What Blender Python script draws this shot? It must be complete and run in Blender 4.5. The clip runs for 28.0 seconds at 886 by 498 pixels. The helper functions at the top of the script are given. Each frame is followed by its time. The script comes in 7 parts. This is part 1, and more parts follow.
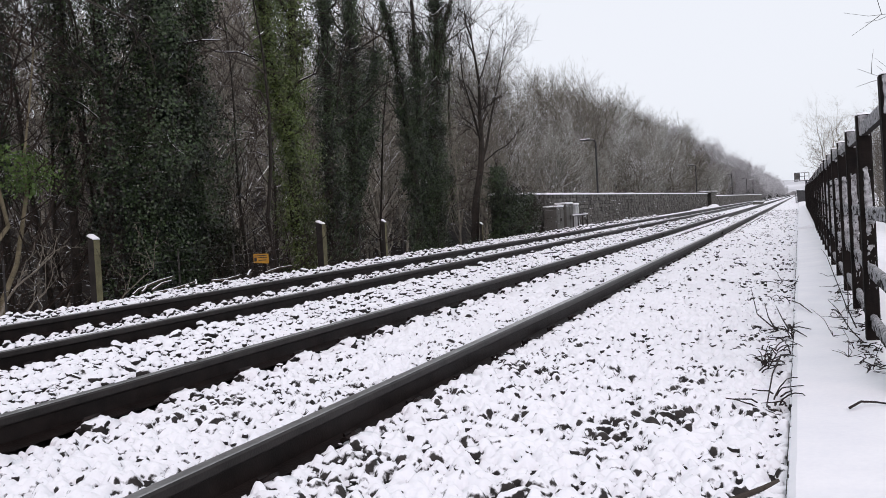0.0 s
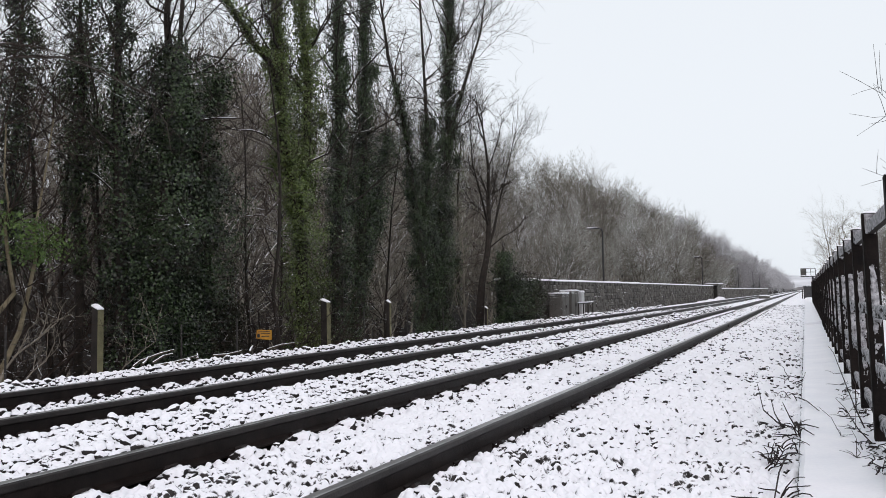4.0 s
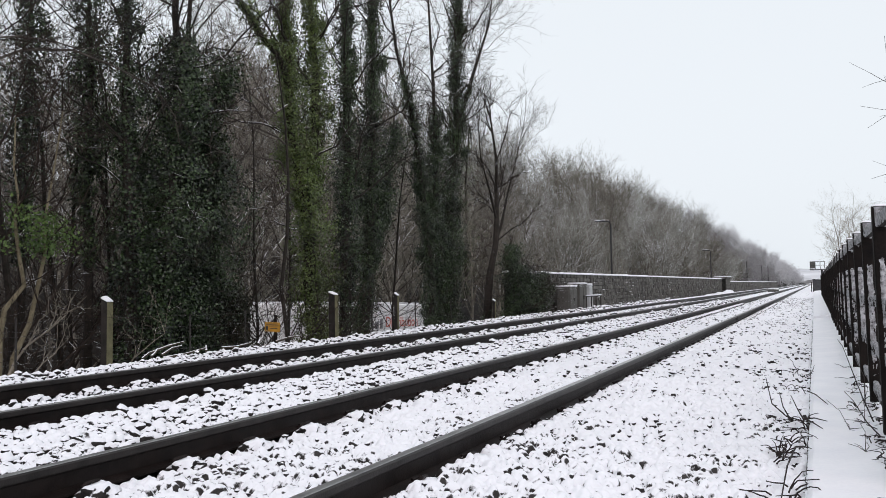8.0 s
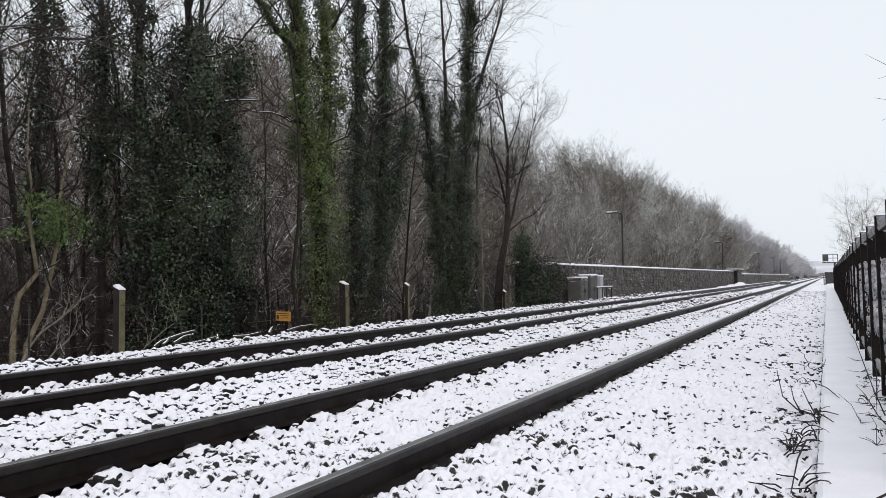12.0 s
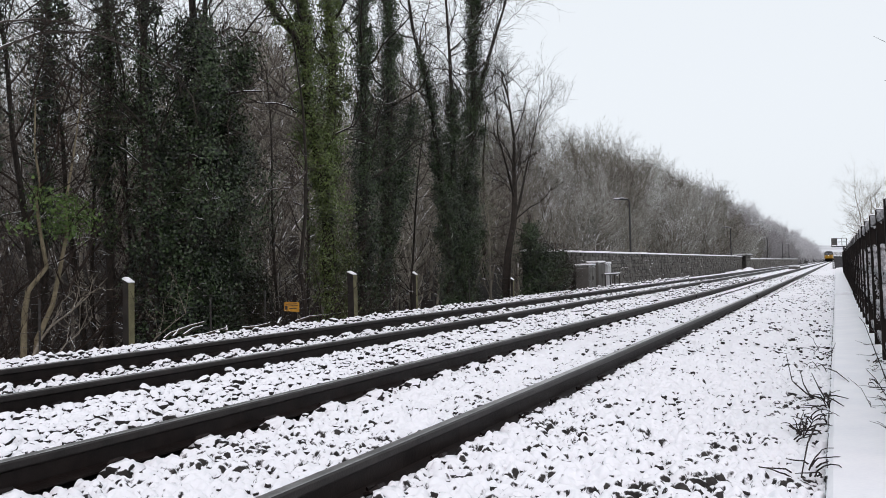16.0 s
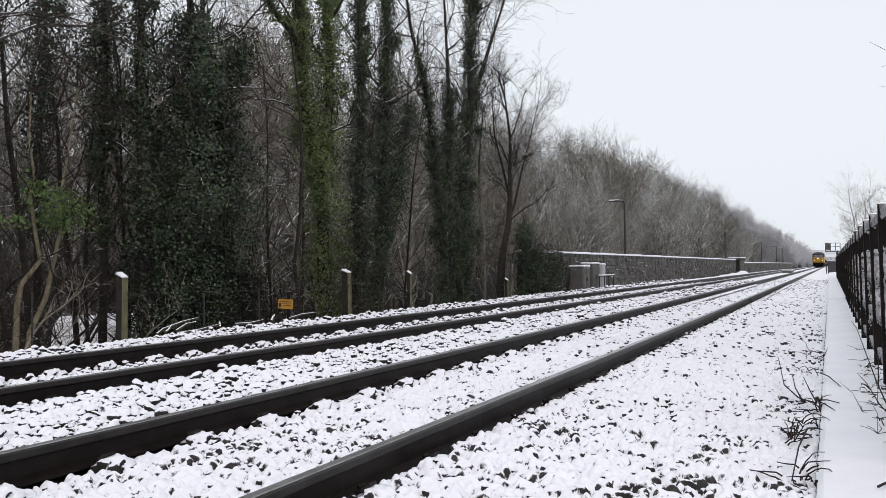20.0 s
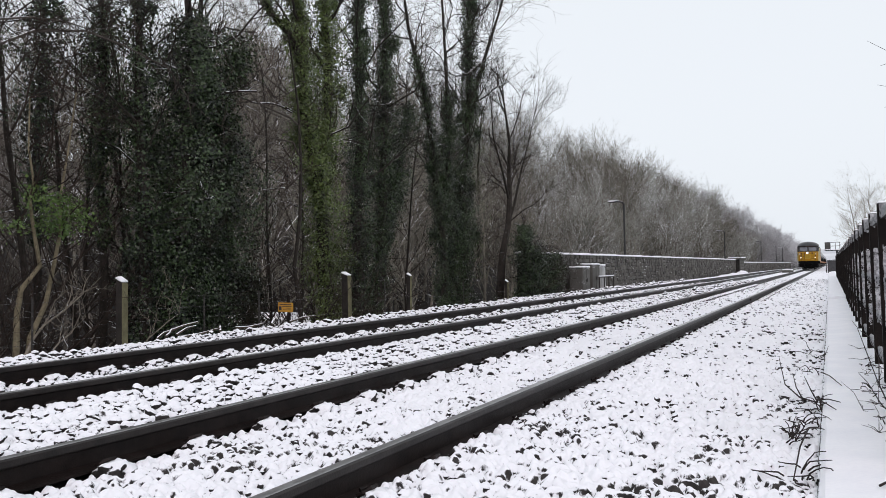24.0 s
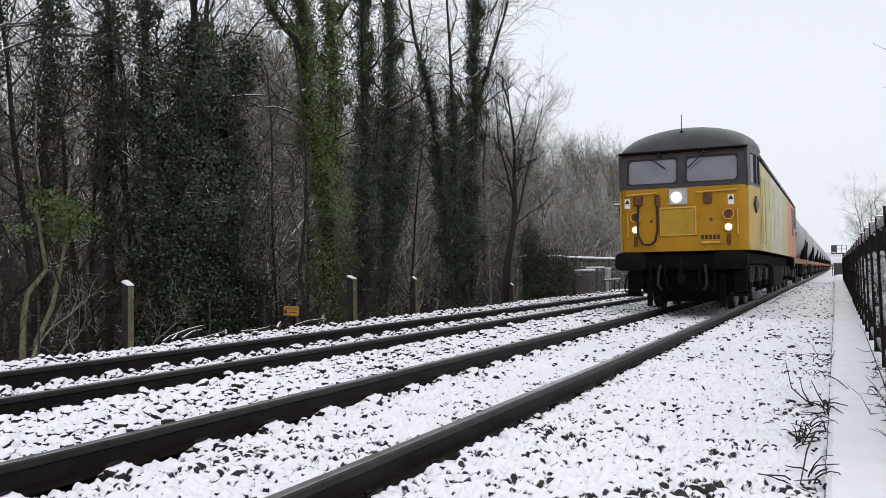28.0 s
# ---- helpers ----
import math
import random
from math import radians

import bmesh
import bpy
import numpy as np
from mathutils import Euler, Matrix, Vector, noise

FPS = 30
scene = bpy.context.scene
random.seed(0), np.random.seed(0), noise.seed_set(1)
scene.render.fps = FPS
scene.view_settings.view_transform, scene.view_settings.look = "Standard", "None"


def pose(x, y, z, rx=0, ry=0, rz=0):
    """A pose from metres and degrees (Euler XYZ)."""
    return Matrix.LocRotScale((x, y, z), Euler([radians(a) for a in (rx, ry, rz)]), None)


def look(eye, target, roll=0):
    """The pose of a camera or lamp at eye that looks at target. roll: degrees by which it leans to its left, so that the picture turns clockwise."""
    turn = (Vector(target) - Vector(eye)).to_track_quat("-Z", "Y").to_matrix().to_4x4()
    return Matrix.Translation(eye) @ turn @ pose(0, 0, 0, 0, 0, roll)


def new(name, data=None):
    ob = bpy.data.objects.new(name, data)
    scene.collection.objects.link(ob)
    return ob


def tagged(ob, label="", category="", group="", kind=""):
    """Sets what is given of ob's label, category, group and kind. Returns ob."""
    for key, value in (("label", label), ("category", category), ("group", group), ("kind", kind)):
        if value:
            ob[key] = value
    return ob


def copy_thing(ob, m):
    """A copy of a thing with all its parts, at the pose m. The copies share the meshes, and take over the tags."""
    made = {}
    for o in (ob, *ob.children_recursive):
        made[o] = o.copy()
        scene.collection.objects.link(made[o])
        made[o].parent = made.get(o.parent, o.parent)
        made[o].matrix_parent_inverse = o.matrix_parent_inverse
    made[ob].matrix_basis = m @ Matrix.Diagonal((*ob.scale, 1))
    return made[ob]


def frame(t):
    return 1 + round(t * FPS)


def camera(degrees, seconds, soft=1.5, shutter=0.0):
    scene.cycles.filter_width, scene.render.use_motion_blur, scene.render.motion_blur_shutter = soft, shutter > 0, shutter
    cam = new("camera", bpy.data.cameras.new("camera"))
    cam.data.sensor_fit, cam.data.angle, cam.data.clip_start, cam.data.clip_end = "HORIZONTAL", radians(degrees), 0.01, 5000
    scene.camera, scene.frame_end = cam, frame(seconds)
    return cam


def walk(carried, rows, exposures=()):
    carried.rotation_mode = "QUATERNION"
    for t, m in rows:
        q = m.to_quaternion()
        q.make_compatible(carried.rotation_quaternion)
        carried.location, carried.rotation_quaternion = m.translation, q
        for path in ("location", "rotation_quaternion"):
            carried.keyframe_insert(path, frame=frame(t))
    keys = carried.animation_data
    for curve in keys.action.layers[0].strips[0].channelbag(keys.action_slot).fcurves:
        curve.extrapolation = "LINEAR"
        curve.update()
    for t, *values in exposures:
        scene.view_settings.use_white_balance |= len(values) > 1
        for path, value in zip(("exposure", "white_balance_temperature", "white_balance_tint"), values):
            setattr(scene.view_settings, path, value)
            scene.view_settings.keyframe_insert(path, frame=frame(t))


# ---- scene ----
# x to the right of the line, y along it, z up; the near track's rail heads lie at z = 0.
EYE = (0.0, 0.0, 0.829)
cam = camera(55.0, 28.0, soft=0.5)
# seconds, yaw to the left of the line, pitch, roll
AIM = [
    (0, 23.170, -2.457, -3.062), (0.5, 23.553, -2.115, -2.717), (1, 23.704, -1.671, -2.063),
    (1.5, 23.768, -1.053, -1.515), (2, 23.760, -0.099, -1.185), (2.5, 23.678, 1.111, -1.103),
    (3, 23.536, 2.223, -1.043), (3.5, 23.371, 2.956, -1.040), (5.5, 23.273, 3.164, -0.666),
    (6, 23.301, 3.135, -0.572), (6.5, 23.352, 3.082, -0.550), (7, 23.463, 2.994, -0.667),
    (7.5, 23.647, 2.822, -0.791), (8, 23.882, 2.626, -0.893), (8.5, 24.155, 2.473, -0.948),
    (9, 24.424, 2.370, -0.984), (9.5, 24.653, 2.346, -0.875), (10, 24.799, 2.305, -0.744),
    (10.5, 24.836, 2.255, -0.641), (11, 24.799, 2.178, -0.545), (11.5, 24.715, 2.076, -0.531),
    (12, 24.616, 1.994, -0.511), (12.5, 24.542, 1.907, -0.520), (14.5, 24.420, 1.455, -1.240),
    (15, 24.626, 1.357, -1.378), (15.5, 24.903, 1.279, -1.332), (16, 25.121, 1.248, -1.221),
    (16.5, 25.214, 1.216, -1.122), (17, 25.217, 1.190, -1.050), (17.5, 25.160, 1.164, -0.971),
    (18, 25.115, 1.156, -0.852), (18.5, 25.066, 1.154, -0.726), (19, 24.993, 1.155, -0.645),
    (19.5, 24.866, 1.175, -0.507), (20, 24.767, 1.196, -0.432), (20.5, 24.746, 1.229, -0.471),
    (21, 24.760, 1.246, -0.472), (21.5, 24.785, 1.285, -0.572), (23.5, 24.751, 1.332, -0.810),
    (24, 24.749, 1.337, -0.855), (24.5, 24.784, 1.334, -0.947), (25, 24.837, 1.325, -0.962),
    (25.5, 24.927, 1.320, -1.000), (26, 25.050, 1.335, -1.019), (26.5, 25.153, 1.386, -1.046),
    (26.8, 25.206, 1.405, -1.003), (27, 25.219, 1.446, -1.044), (27.5, 25.218, 1.510, -1.031),
    (27.9, 25.111, 1.557, -0.921), (28, 25.103, 1.575, -0.908),
]


def aim(yaw, pitch, roll):
    a, b = radians(yaw), radians(pitch)
    ahead = Vector((-math.sin(a) * math.cos(b), math.cos(a) * math.cos(b), math.sin(b)))
    return look(EYE, Vector(EYE) + 10 * ahead, roll)


walk(cam, [(t, aim(a, b, c)) for t, a, b, c in AIM],
     exposures=[(0.0, 0.0, 6500, 14), (2.0, 0.0, 6500, 13), (5.5, 0.0, 6500, 10), (28.0, 0.0, 6500, 11)])

# ---- light ----
world = bpy.data.worlds.new("overcast")
scene.world = world
world.use_nodes = True
wn, wl = world.node_tree.nodes, world.node_tree.links
sky = wn.new("ShaderNodeTexSky")
sky.sky_type, sky.sun_disc = "NISHITA", False
sky.sun_elevation, sky.sun_rotation = radians(38), radians(150)
sky.air_density, sky.dust_density = 1.0, 4.0
soft_sky = wn.new("ShaderNodeHueSaturation")
soft_sky.inputs["Saturation"].default_value = 0.25
wl.new(sky.outputs[0], soft_sky.inputs["Color"])
bg = wn["Background"]
bg.inputs["Strength"].default_value = 0.012
# cloud cover: an even, cool white over the whole sky
cloud = wn.new("ShaderNodeBackground")
cloud.inputs["Color"].default_value = (0.860, 0.912, 0.965, 1)
cloud.inputs["Strength"].default_value = 0.93
both = wn.new("ShaderNodeAddShader")
wl.new(soft_sky.outputs[0], bg.inputs["Color"])
wl.new(bg.outputs[0], both.inputs[0])
wl.new(cloud.outputs[0], both.inputs[1])
wl.new(both.outputs[0], wn["World Output"].inputs["Surface"])

sun = new("sun", bpy.data.lights.new("sun", "SUN"))
sun.data.energy, sun.data.angle, sun.data.color = 0.75, radians(30), (1.0, 0.77, 0.82)
sun.matrix_world = look((20, -30, 40), (0, 10, 0))


# ---- materials ----
def mat(name, dark, light, scale=8.0, rough=0.8, metal=0.0, bump=0.3, fine=60.0, snow=None, local=False, snow_scale=6.0,
        rand=0.0, spec=0.3, snow_rand=0.0, lo=0.45, hi=1.0):
    """Two colours mixed by noise at two scales, with relief; snow: the slope above which it lies on the surface."""
    m = bpy.data.materials.new(name)
    m.use_nodes = True
    n, l = m.node_tree.nodes, m.node_tree.links
    b = n["Principled BSDF"]
    b.inputs["Metallic"].default_value = metal
    b.inputs["Specular IOR Level"].default_value = spec
    if local:
        co = n.new("ShaderNodeTexCoord").outputs["Object"]
    else:
        co = n.new("ShaderNodeNewGeometry").outputs["Position"]
    n1, n2 = n.new("ShaderNodeTexNoise"), n.new("ShaderNodeTexNoise")
    n1.inputs["Scale"].default_value, n2.inputs["Scale"].default_value = scale, fine
    n1.inputs["Detail"].default_value, n2.inputs["Detail"].default_value = 5, 3
    for x in (n1, n2):
        l.new(co, x.inputs["Vector"])
    add = n.new("ShaderNodeMath")
    add.operation = "MULTIPLY_ADD"
    add.inputs[1].default_value = 0.45
    l.new(n2.outputs["Fac"], add.inputs[0])
    l.new(n1.outputs["Fac"], add.inputs[2])
    fac = add.outputs[0]
    if rand:
        info = n.new("ShaderNodeNewGeometry").outputs["Random Per Island"]
        r = n.new("ShaderNodeMath")
        r.operation = "MULTIPLY_ADD"
        r.inputs[1].default_value = rand
        l.new(info, r.inputs[0])
        l.new(fac, r.inputs[2])
        fac = r.outputs[0]
    ramp = n.new("ShaderNodeMapRange")
    ramp.inputs["From Min"].default_value = lo
    ramp.inputs["From Max"].default_value = hi + rand
    l.new(fac, ramp.inputs["Value"])
    mix = n.new("ShaderNodeMix")
    mix.data_type = "RGBA"
    mix.inputs["A"].default_value, mix.inputs["B"].default_value = (*dark, 1), (*light, 1)
    l.new(ramp.outputs[0], mix.inputs["Factor"])
    colour, rough_out = mix.outputs["Result"], None
    if snow is not None:
        g = n.new("ShaderNodeNewGeometry")
        sep = n.new("ShaderNodeSeparateXYZ")
        l.new(g.outputs["Normal"], sep.inputs[0])
        n3 = n.new("ShaderNodeTexNoise")
        n3.inputs["Scale"].default_value = snow_scale
        n3.inputs["Detail"].default_value = 4
        l.new(co, n3.inputs["Vector"])
        a = n.new("ShaderNodeMath")
        a.operation = "MULTIPLY_ADD"
        a.inputs[1].default_value, a.inputs[2].default_value = 0.9, -0.45
        l.new(n3.outputs["Fac"], a.inputs[0])
        n4 = n.new("ShaderNodeTexNoise")
        n4.inputs["Scale"].default_value = snow_scale * 0.14
        n4.inputs["Detail"].default_value = 3
        l.new(co, n4.inputs["Vector"])
        a2 = n.new("ShaderNodeMath")
        a2.operation = "MULTIPLY_ADD"
        a2.inputs[1].default_value = 1.3
        l.new(n4.outputs["Fac"], a2.inputs[0])
        l.new(a.outputs[0], a2.inputs[2])
        a3 = n.new("ShaderNodeMath")
        a3.operation = "SUBTRACT"
        a3.inputs[1].default_value = 0.65
        l.new(a2.outputs[0], a3.inputs[0])
        s = n.new("ShaderNodeMath")
        l.new(a3.outputs[0], s.inputs[0])
        l.new(sep.outputs["Z"], s.inputs[1])
        cover = s.outputs[0]
        if snow_rand:
            s2 = n.new("ShaderNodeMath")
            s2.operation = "MULTIPLY_ADD"
            s2.inputs[1].default_value = snow_rand
            l.new(n.new("ShaderNodeNewGeometry").outputs["Random Per Island"], s2.inputs[0])
            l.new(cover, s2.inputs[2])
            cover = s2.outputs[0]
        mr = n.new("ShaderNodeMapRange")
        mr.inputs["From Min"].default_value, mr.inputs["From Max"].default_value = snow - 0.06, snow + 0.06
        l.new(cover, mr.inputs["Value"])
        mix2 = n.new("ShaderNodeMix")
        mix2.data_type = "RGBA"
        mix2.inputs["B"].default_value = (0.86, 0.87, 0.90, 1)
        l.new(mr.outputs[0], mix2.inputs["Factor"])
        l.new(colour, mix2.inputs["A"])
        colour = mix2.outputs["Result"]
    l.new(colour, b.inputs["Base Color"])
    b.inputs["Roughness"].default_value = rough
    if bump:
        bp = n.new("ShaderNodeBump")
        bp.inputs["Strength"].default_value = bump
        bp.inputs["Distance"].default_value = 0.02
        l.new(fac, bp.inputs["Height"])
        l.new(bp.outputs[0], b.inputs["Normal"])
    return m


def glow(name, colour, strength):
    m = bpy.data.materials.new(name)
    m.use_nodes = True
    b = m.node_tree.nodes["Principled BSDF"]
    b.inputs["Base Color"].default_value = (*colour, 1)
    b.inputs["Emission Color"].default_value = (*colour, 1)
    b.inputs["Emission Strength"].default_value = strength
    return m


SNOW = mat("snow", (0.80, 0.81, 0.85), (0.90, 0.90, 0.92), 3, 0.85, bump=0.35, fine=45, spec=0.2)
DIRTYSNOW = mat("driven_snow", (0.03, 0.028, 0.027), (0.56, 0.56, 0.58), 26, 0.9, bump=0.6, fine=80, spec=0.2)
SNOWLUMP = mat("snow_on_stones", (0.012, 0.011, 0.011), (0.06, 0.055, 0.052), 14, 0.88, bump=0.5, fine=60, spec=0.2, snow=0.55, snow_scale=24)
SNOWLUMP_THIN = mat("thin_snow_on_stones", (0.012, 0.011, 0.011), (0.065, 0.060, 0.056), 14, 0.88, bump=0.5, fine=60, spec=0.2, snow=0.58, snow_scale=24)
BALLAST = mat("snowy_ballast", (0.009, 0.008, 0.008), (0.045, 0.041, 0.039), 14, 0.9, snow=0.62, snow_scale=17, bump=0.5, rand=0.3, snow_rand=0.30)
STEEL = mat("rusty_rail_steel", (0.0035, 0.0024, 0.0022), (0.019, 0.0135, 0.012), 9, 0.45, bump=0.15, fine=120, spec=0.10)
# rail heads coloured paler than the webs for sky sheen and haze
HEADSTEEL = mat("sheen_toned_rail_head_steel", (0.008, 0.007, 0.0065), (0.032, 0.027, 0.025), 7, 0.42, bump=0.12, fine=90, spec=0.20)
RAILTOP = mat("polished_rail_head", (0.20, 0.195, 0.196), (0.46, 0.45, 0.45), 6, 0.36, 0.8, bump=0.08)
CONCRETE = mat("concrete", (0.20, 0.19, 0.18), (0.36, 0.35, 0.33), 6, 0.9, snow=0.55, bump=0.4)
SNOWCAP = mat("snow_capped_stone", (0.006, 0.0055, 0.0055), (0.045, 0.041, 0.038), 14, 0.88, bump=0.4, fine=60, spec=0.2, snow=0.08, snow_scale=38, snow_rand=-0.30)
IRON = mat("rusty_iron", (0.012, 0.011, 0.011), (0.05, 0.045, 0.04), 20, 0.7, snow=0.85)
# bark, twig, dark ivy and undergrowth colours lowered to carry the wood's shade
BARK = mat("dark_bark", (0.008, 0.0065, 0.005), (0.038, 0.031, 0.025), 7, 0.9, bump=0.8, fine=40, snow=0.70, snow_scale=3)
TWIG = mat("bare_twigs", (0.009, 0.0065, 0.005), (0.052, 0.038, 0.030), 2, 0.9, bump=0, snow=1.0, snow_scale=2.5)
BRIAR = mat("brown_briars", (0.006, 0.004, 0.003), (0.034, 0.021, 0.015), 2, 0.9, bump=0, snow=1.12, snow_scale=2.5)
# hillside wood tones step paler with distance, haze put into the colour
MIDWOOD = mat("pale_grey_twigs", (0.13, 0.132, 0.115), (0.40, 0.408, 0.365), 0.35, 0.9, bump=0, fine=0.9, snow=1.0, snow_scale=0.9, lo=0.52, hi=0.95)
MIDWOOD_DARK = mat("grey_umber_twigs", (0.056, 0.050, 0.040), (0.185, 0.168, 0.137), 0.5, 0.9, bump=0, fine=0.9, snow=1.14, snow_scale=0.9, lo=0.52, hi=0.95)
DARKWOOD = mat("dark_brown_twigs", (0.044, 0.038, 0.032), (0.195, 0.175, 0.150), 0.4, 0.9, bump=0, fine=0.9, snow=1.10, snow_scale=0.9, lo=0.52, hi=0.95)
HAZED = mat("hazed_twigs", (0.20, 0.198, 0.20), (0.34, 0.338, 0.345), 0.07, 0.9, bump=0, fine=0.5, snow=1.25, snow_scale=0.6, lo=0.52, hi=0.95)
HAZED_FAR = mat("far_hazed_twigs", (0.40, 0.405, 0.42), (0.58, 0.585, 0.60), 0.04, 0.9, bump=0, fine=0.3, snow=1.15, snow_scale=0.6, lo=0.52, hi=0.95)
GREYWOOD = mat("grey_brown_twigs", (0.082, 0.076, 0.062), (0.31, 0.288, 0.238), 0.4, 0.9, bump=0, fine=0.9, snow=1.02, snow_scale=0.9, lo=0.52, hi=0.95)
SNOWLIMB = mat("snow_lined_limb", (0.030, 0.024, 0.020), (0.085, 0.072, 0.06), 6, 0.9, bump=0.5, snow=0.93, snow_scale=3)
DEADWOOD = mat("pale_dead_wood", (0.10, 0.086, 0.068), (0.26, 0.23, 0.185), 9, 0.9, bump=0.4, snow=0.95)
SNOWTWIG = mat("snow_lined_twigs", (0.026, 0.020, 0.016), (0.085, 0.066, 0.054), 4, 0.9, bump=0, snow=0.94, snow_scale=3)
MOSSY = mat("mossy_bark", (0.070, 0.060, 0.036), (0.21, 0.178, 0.115), 9, 0.9, bump=0.6, fine=40)
IVY = mat("ivy_leaves", (0.006, 0.013, 0.002), (0.170, 0.235, 0.055), 1.1, 0.36, bump=0, rand=0.6, snow=1.18, spec=0.5, lo=0.58, hi=1.06)
IVYD = mat("dark_ivy_leaves", (0.0012, 0.003, 0.0016), (0.078, 0.132, 0.044), 1.1, 0.36, bump=0, rand=0.6, snow=1.18, spec=0.45, lo=0.80, hi=1.14)
LAUREL = mat("green_leaves", (0.020, 0.045, 0.010), (0.13, 0.20, 0.05), 3, 0.5, bump=0, rand=0.7)
BRACKEN = mat("dark_brown_undergrowth_leaves", (0.003, 0.004, 0.002), (0.040, 0.044, 0.024), 1.1, 0.7, bump=0, rand=0.6, snow=1.3, spec=0.2, lo=0.58, hi=1.1)
STONE = mat("old_wall_stone", (0.030, 0.030, 0.028), (0.165, 0.157, 0.142), 2.2, 0.9, bump=0.9, snow=1.02, rand=0.4)
MORTAR = mat("wall_core", (0.018, 0.018, 0.016), (0.045, 0.043, 0.039), 6, 0.95, snow=0.8)
WOOD = mat("weathered_wood", (0.010, 0.009, 0.008), (0.034, 0.029, 0.025), 6, 0.9, bump=0.6, fine=80, snow=0.75)
LICHEN = mat("lichen_wood", (0.055, 0.052, 0.028), (0.175, 0.162, 0.090), 7, 0.9, bump=0.6, fine=80, snow=0.75)
FENCEWOOD = mat("tarred_timber", (0.005, 0.0045, 0.0045), (0.018, 0.0135, 0.0115), 5, 0.9, bump=0.6, fine=60, snow=0.85, spec=0.12)
WETROAD = mat("wet_asphalt", (0.03, 0.03, 0.032), (0.07, 0.07, 0.072), 0.6, 0.5, bump=0.2)


# ---- mesh tools ----
class Mesh:
    def __init__(self):
        self.v, self.f = [], []

    def add(self, verts, faces):
        k = len(self.v)
        self.v.extend(verts)
        self.f.extend(tuple(i + k for i in f) for f in faces)
        return self

    def box(self, x0, x1, y0, y1, z0, z1, c=0.0):
        """A box with its upright and level edges cut off by c."""
        if c <= 0:
            v = [(x, y, z) for x in (x0, x1) for y in (y0, y1) for z in (z0, z1)]
            return self.add(v, [(0, 1, 3, 2), (4, 6, 7, 5), (0, 4, 5, 1), (2, 3, 7, 6), (0, 2, 6, 4), (1, 5, 7, 3)])
        c = min(c, (x1 - x0) / 2.1, (y1 - y0) / 2.1, (z1 - z0) / 2.1)
        rings = []
        for z, d in ((z0, c), (z0 + c, 0), (z1 - c, 0), (z1, c)):
            a, b, e, g = x0 + d, x1 - d, y0 + d, y1 - d
            k = c if d == 0 else c * 0.6
            rings.append([(a + k, e, z), (b - k, e, z), (b, e + k, z), (b, g - k, z), (b - k, g, z), (a + k, g, z), (a, g - k, z), (a, e + k, z)])
        return self.loft(rings)

    def loft(self, rings, caps=True, closed=True):
        n = len(rings[0])
        v = [p for r in rings for p in r]
        f = []
        for i in range(len(rings) - 1):
            for j in range(n if closed else n - 1):
                a, b = i * n + j, i * n + (j + 1) % n
                f.append((a, b, b + n, a + n))
        if caps:
            f.append(tuple(range(n - 1, -1, -1)))
            f.append(tuple(range((len(rings) - 1) * n, len(rings) * n)))
        return self.add(v, f)

    def tube(self, pts, radii, n=6, caps=False):
        pts = [Vector(p) for p in pts]
        rings = []
        for i, p in enumerate(pts):
            d = (pts[min(i + 1, len(pts) - 1)] - pts[max(i - 1, 0)])
            d = d.normalized() if d.length > 1e-9 else Vector((0, 0, 1))
            a = d.orthogonal().normalized()
            if i == 0:
                last = a
            a = (last - d * last.dot(d))
            a = a.normalized() if a.length > 1e-6 else d.orthogonal().normalized()
            last, b = a, d.cross(a)
            r = radii[i] if hasattr(radii, "__len__") else radii
            rings.append([tuple(p + r * (math.cos(k * 2 * math.pi / n) * a + math.sin(k * 2 * math.pi / n) * b)) for k in range(n)])
        return self.loft(rings, caps)

    def disc(self, c, axis, r, depth, n=20, hole=0.0):
        """A short cylinder from c along axis, with an optional hole."""
        c, d = Vector(c), Vector(axis).normalized()
        a = d.orthogonal().normalized()
        b = d.cross(a)
        ring = lambda rr, h: [tuple(c + d * h + rr * (math.cos(k * 2 * math.pi / n) * a + math.sin(k * 2 * math.pi / n) * b)) for k in range(n)]
        if hole:
            rings = [ring(hole, 0), ring(r, 0), ring(r, depth), ring(hole, depth), ring(hole, 0)]
            return self.loft(rings, False)
        e = min(depth * 0.25, r * 0.2)
        return self.loft([ring(r, 0), ring(r, depth - e), ring(r - e, depth)])

    def data(self, name, material, smooth=False):
        me = bpy.data.meshes.new(name)
        me.from_pydata(self.v, [], self.f)
        me.materials.append(material)
        if smooth:
            me.shade_smooth()
        return me


def part(name, m, material, parent, label="", smooth=False):
    me = m.data(name, material, smooth) if isinstance(m, Mesh) else m
    ob = new(name, me)
    ob.parent = parent
    if label:
        tagged(ob, label)
    return ob


def thing(name, label, category, group="", at=(0, 0, 0), rz=0.0):
    ob = new(name)
    ob.empty_display_size = 0.2
    ob.matrix_basis = pose(*at, 0, 0, rz)
    return tagged(ob, label, category, group)


def structure(name, m, material, label, category, smooth=False, kind="structure"):
    me = m.data(name, material, smooth) if isinstance(m, Mesh) else m
    return tagged(new(name, me), label, category, kind=kind)


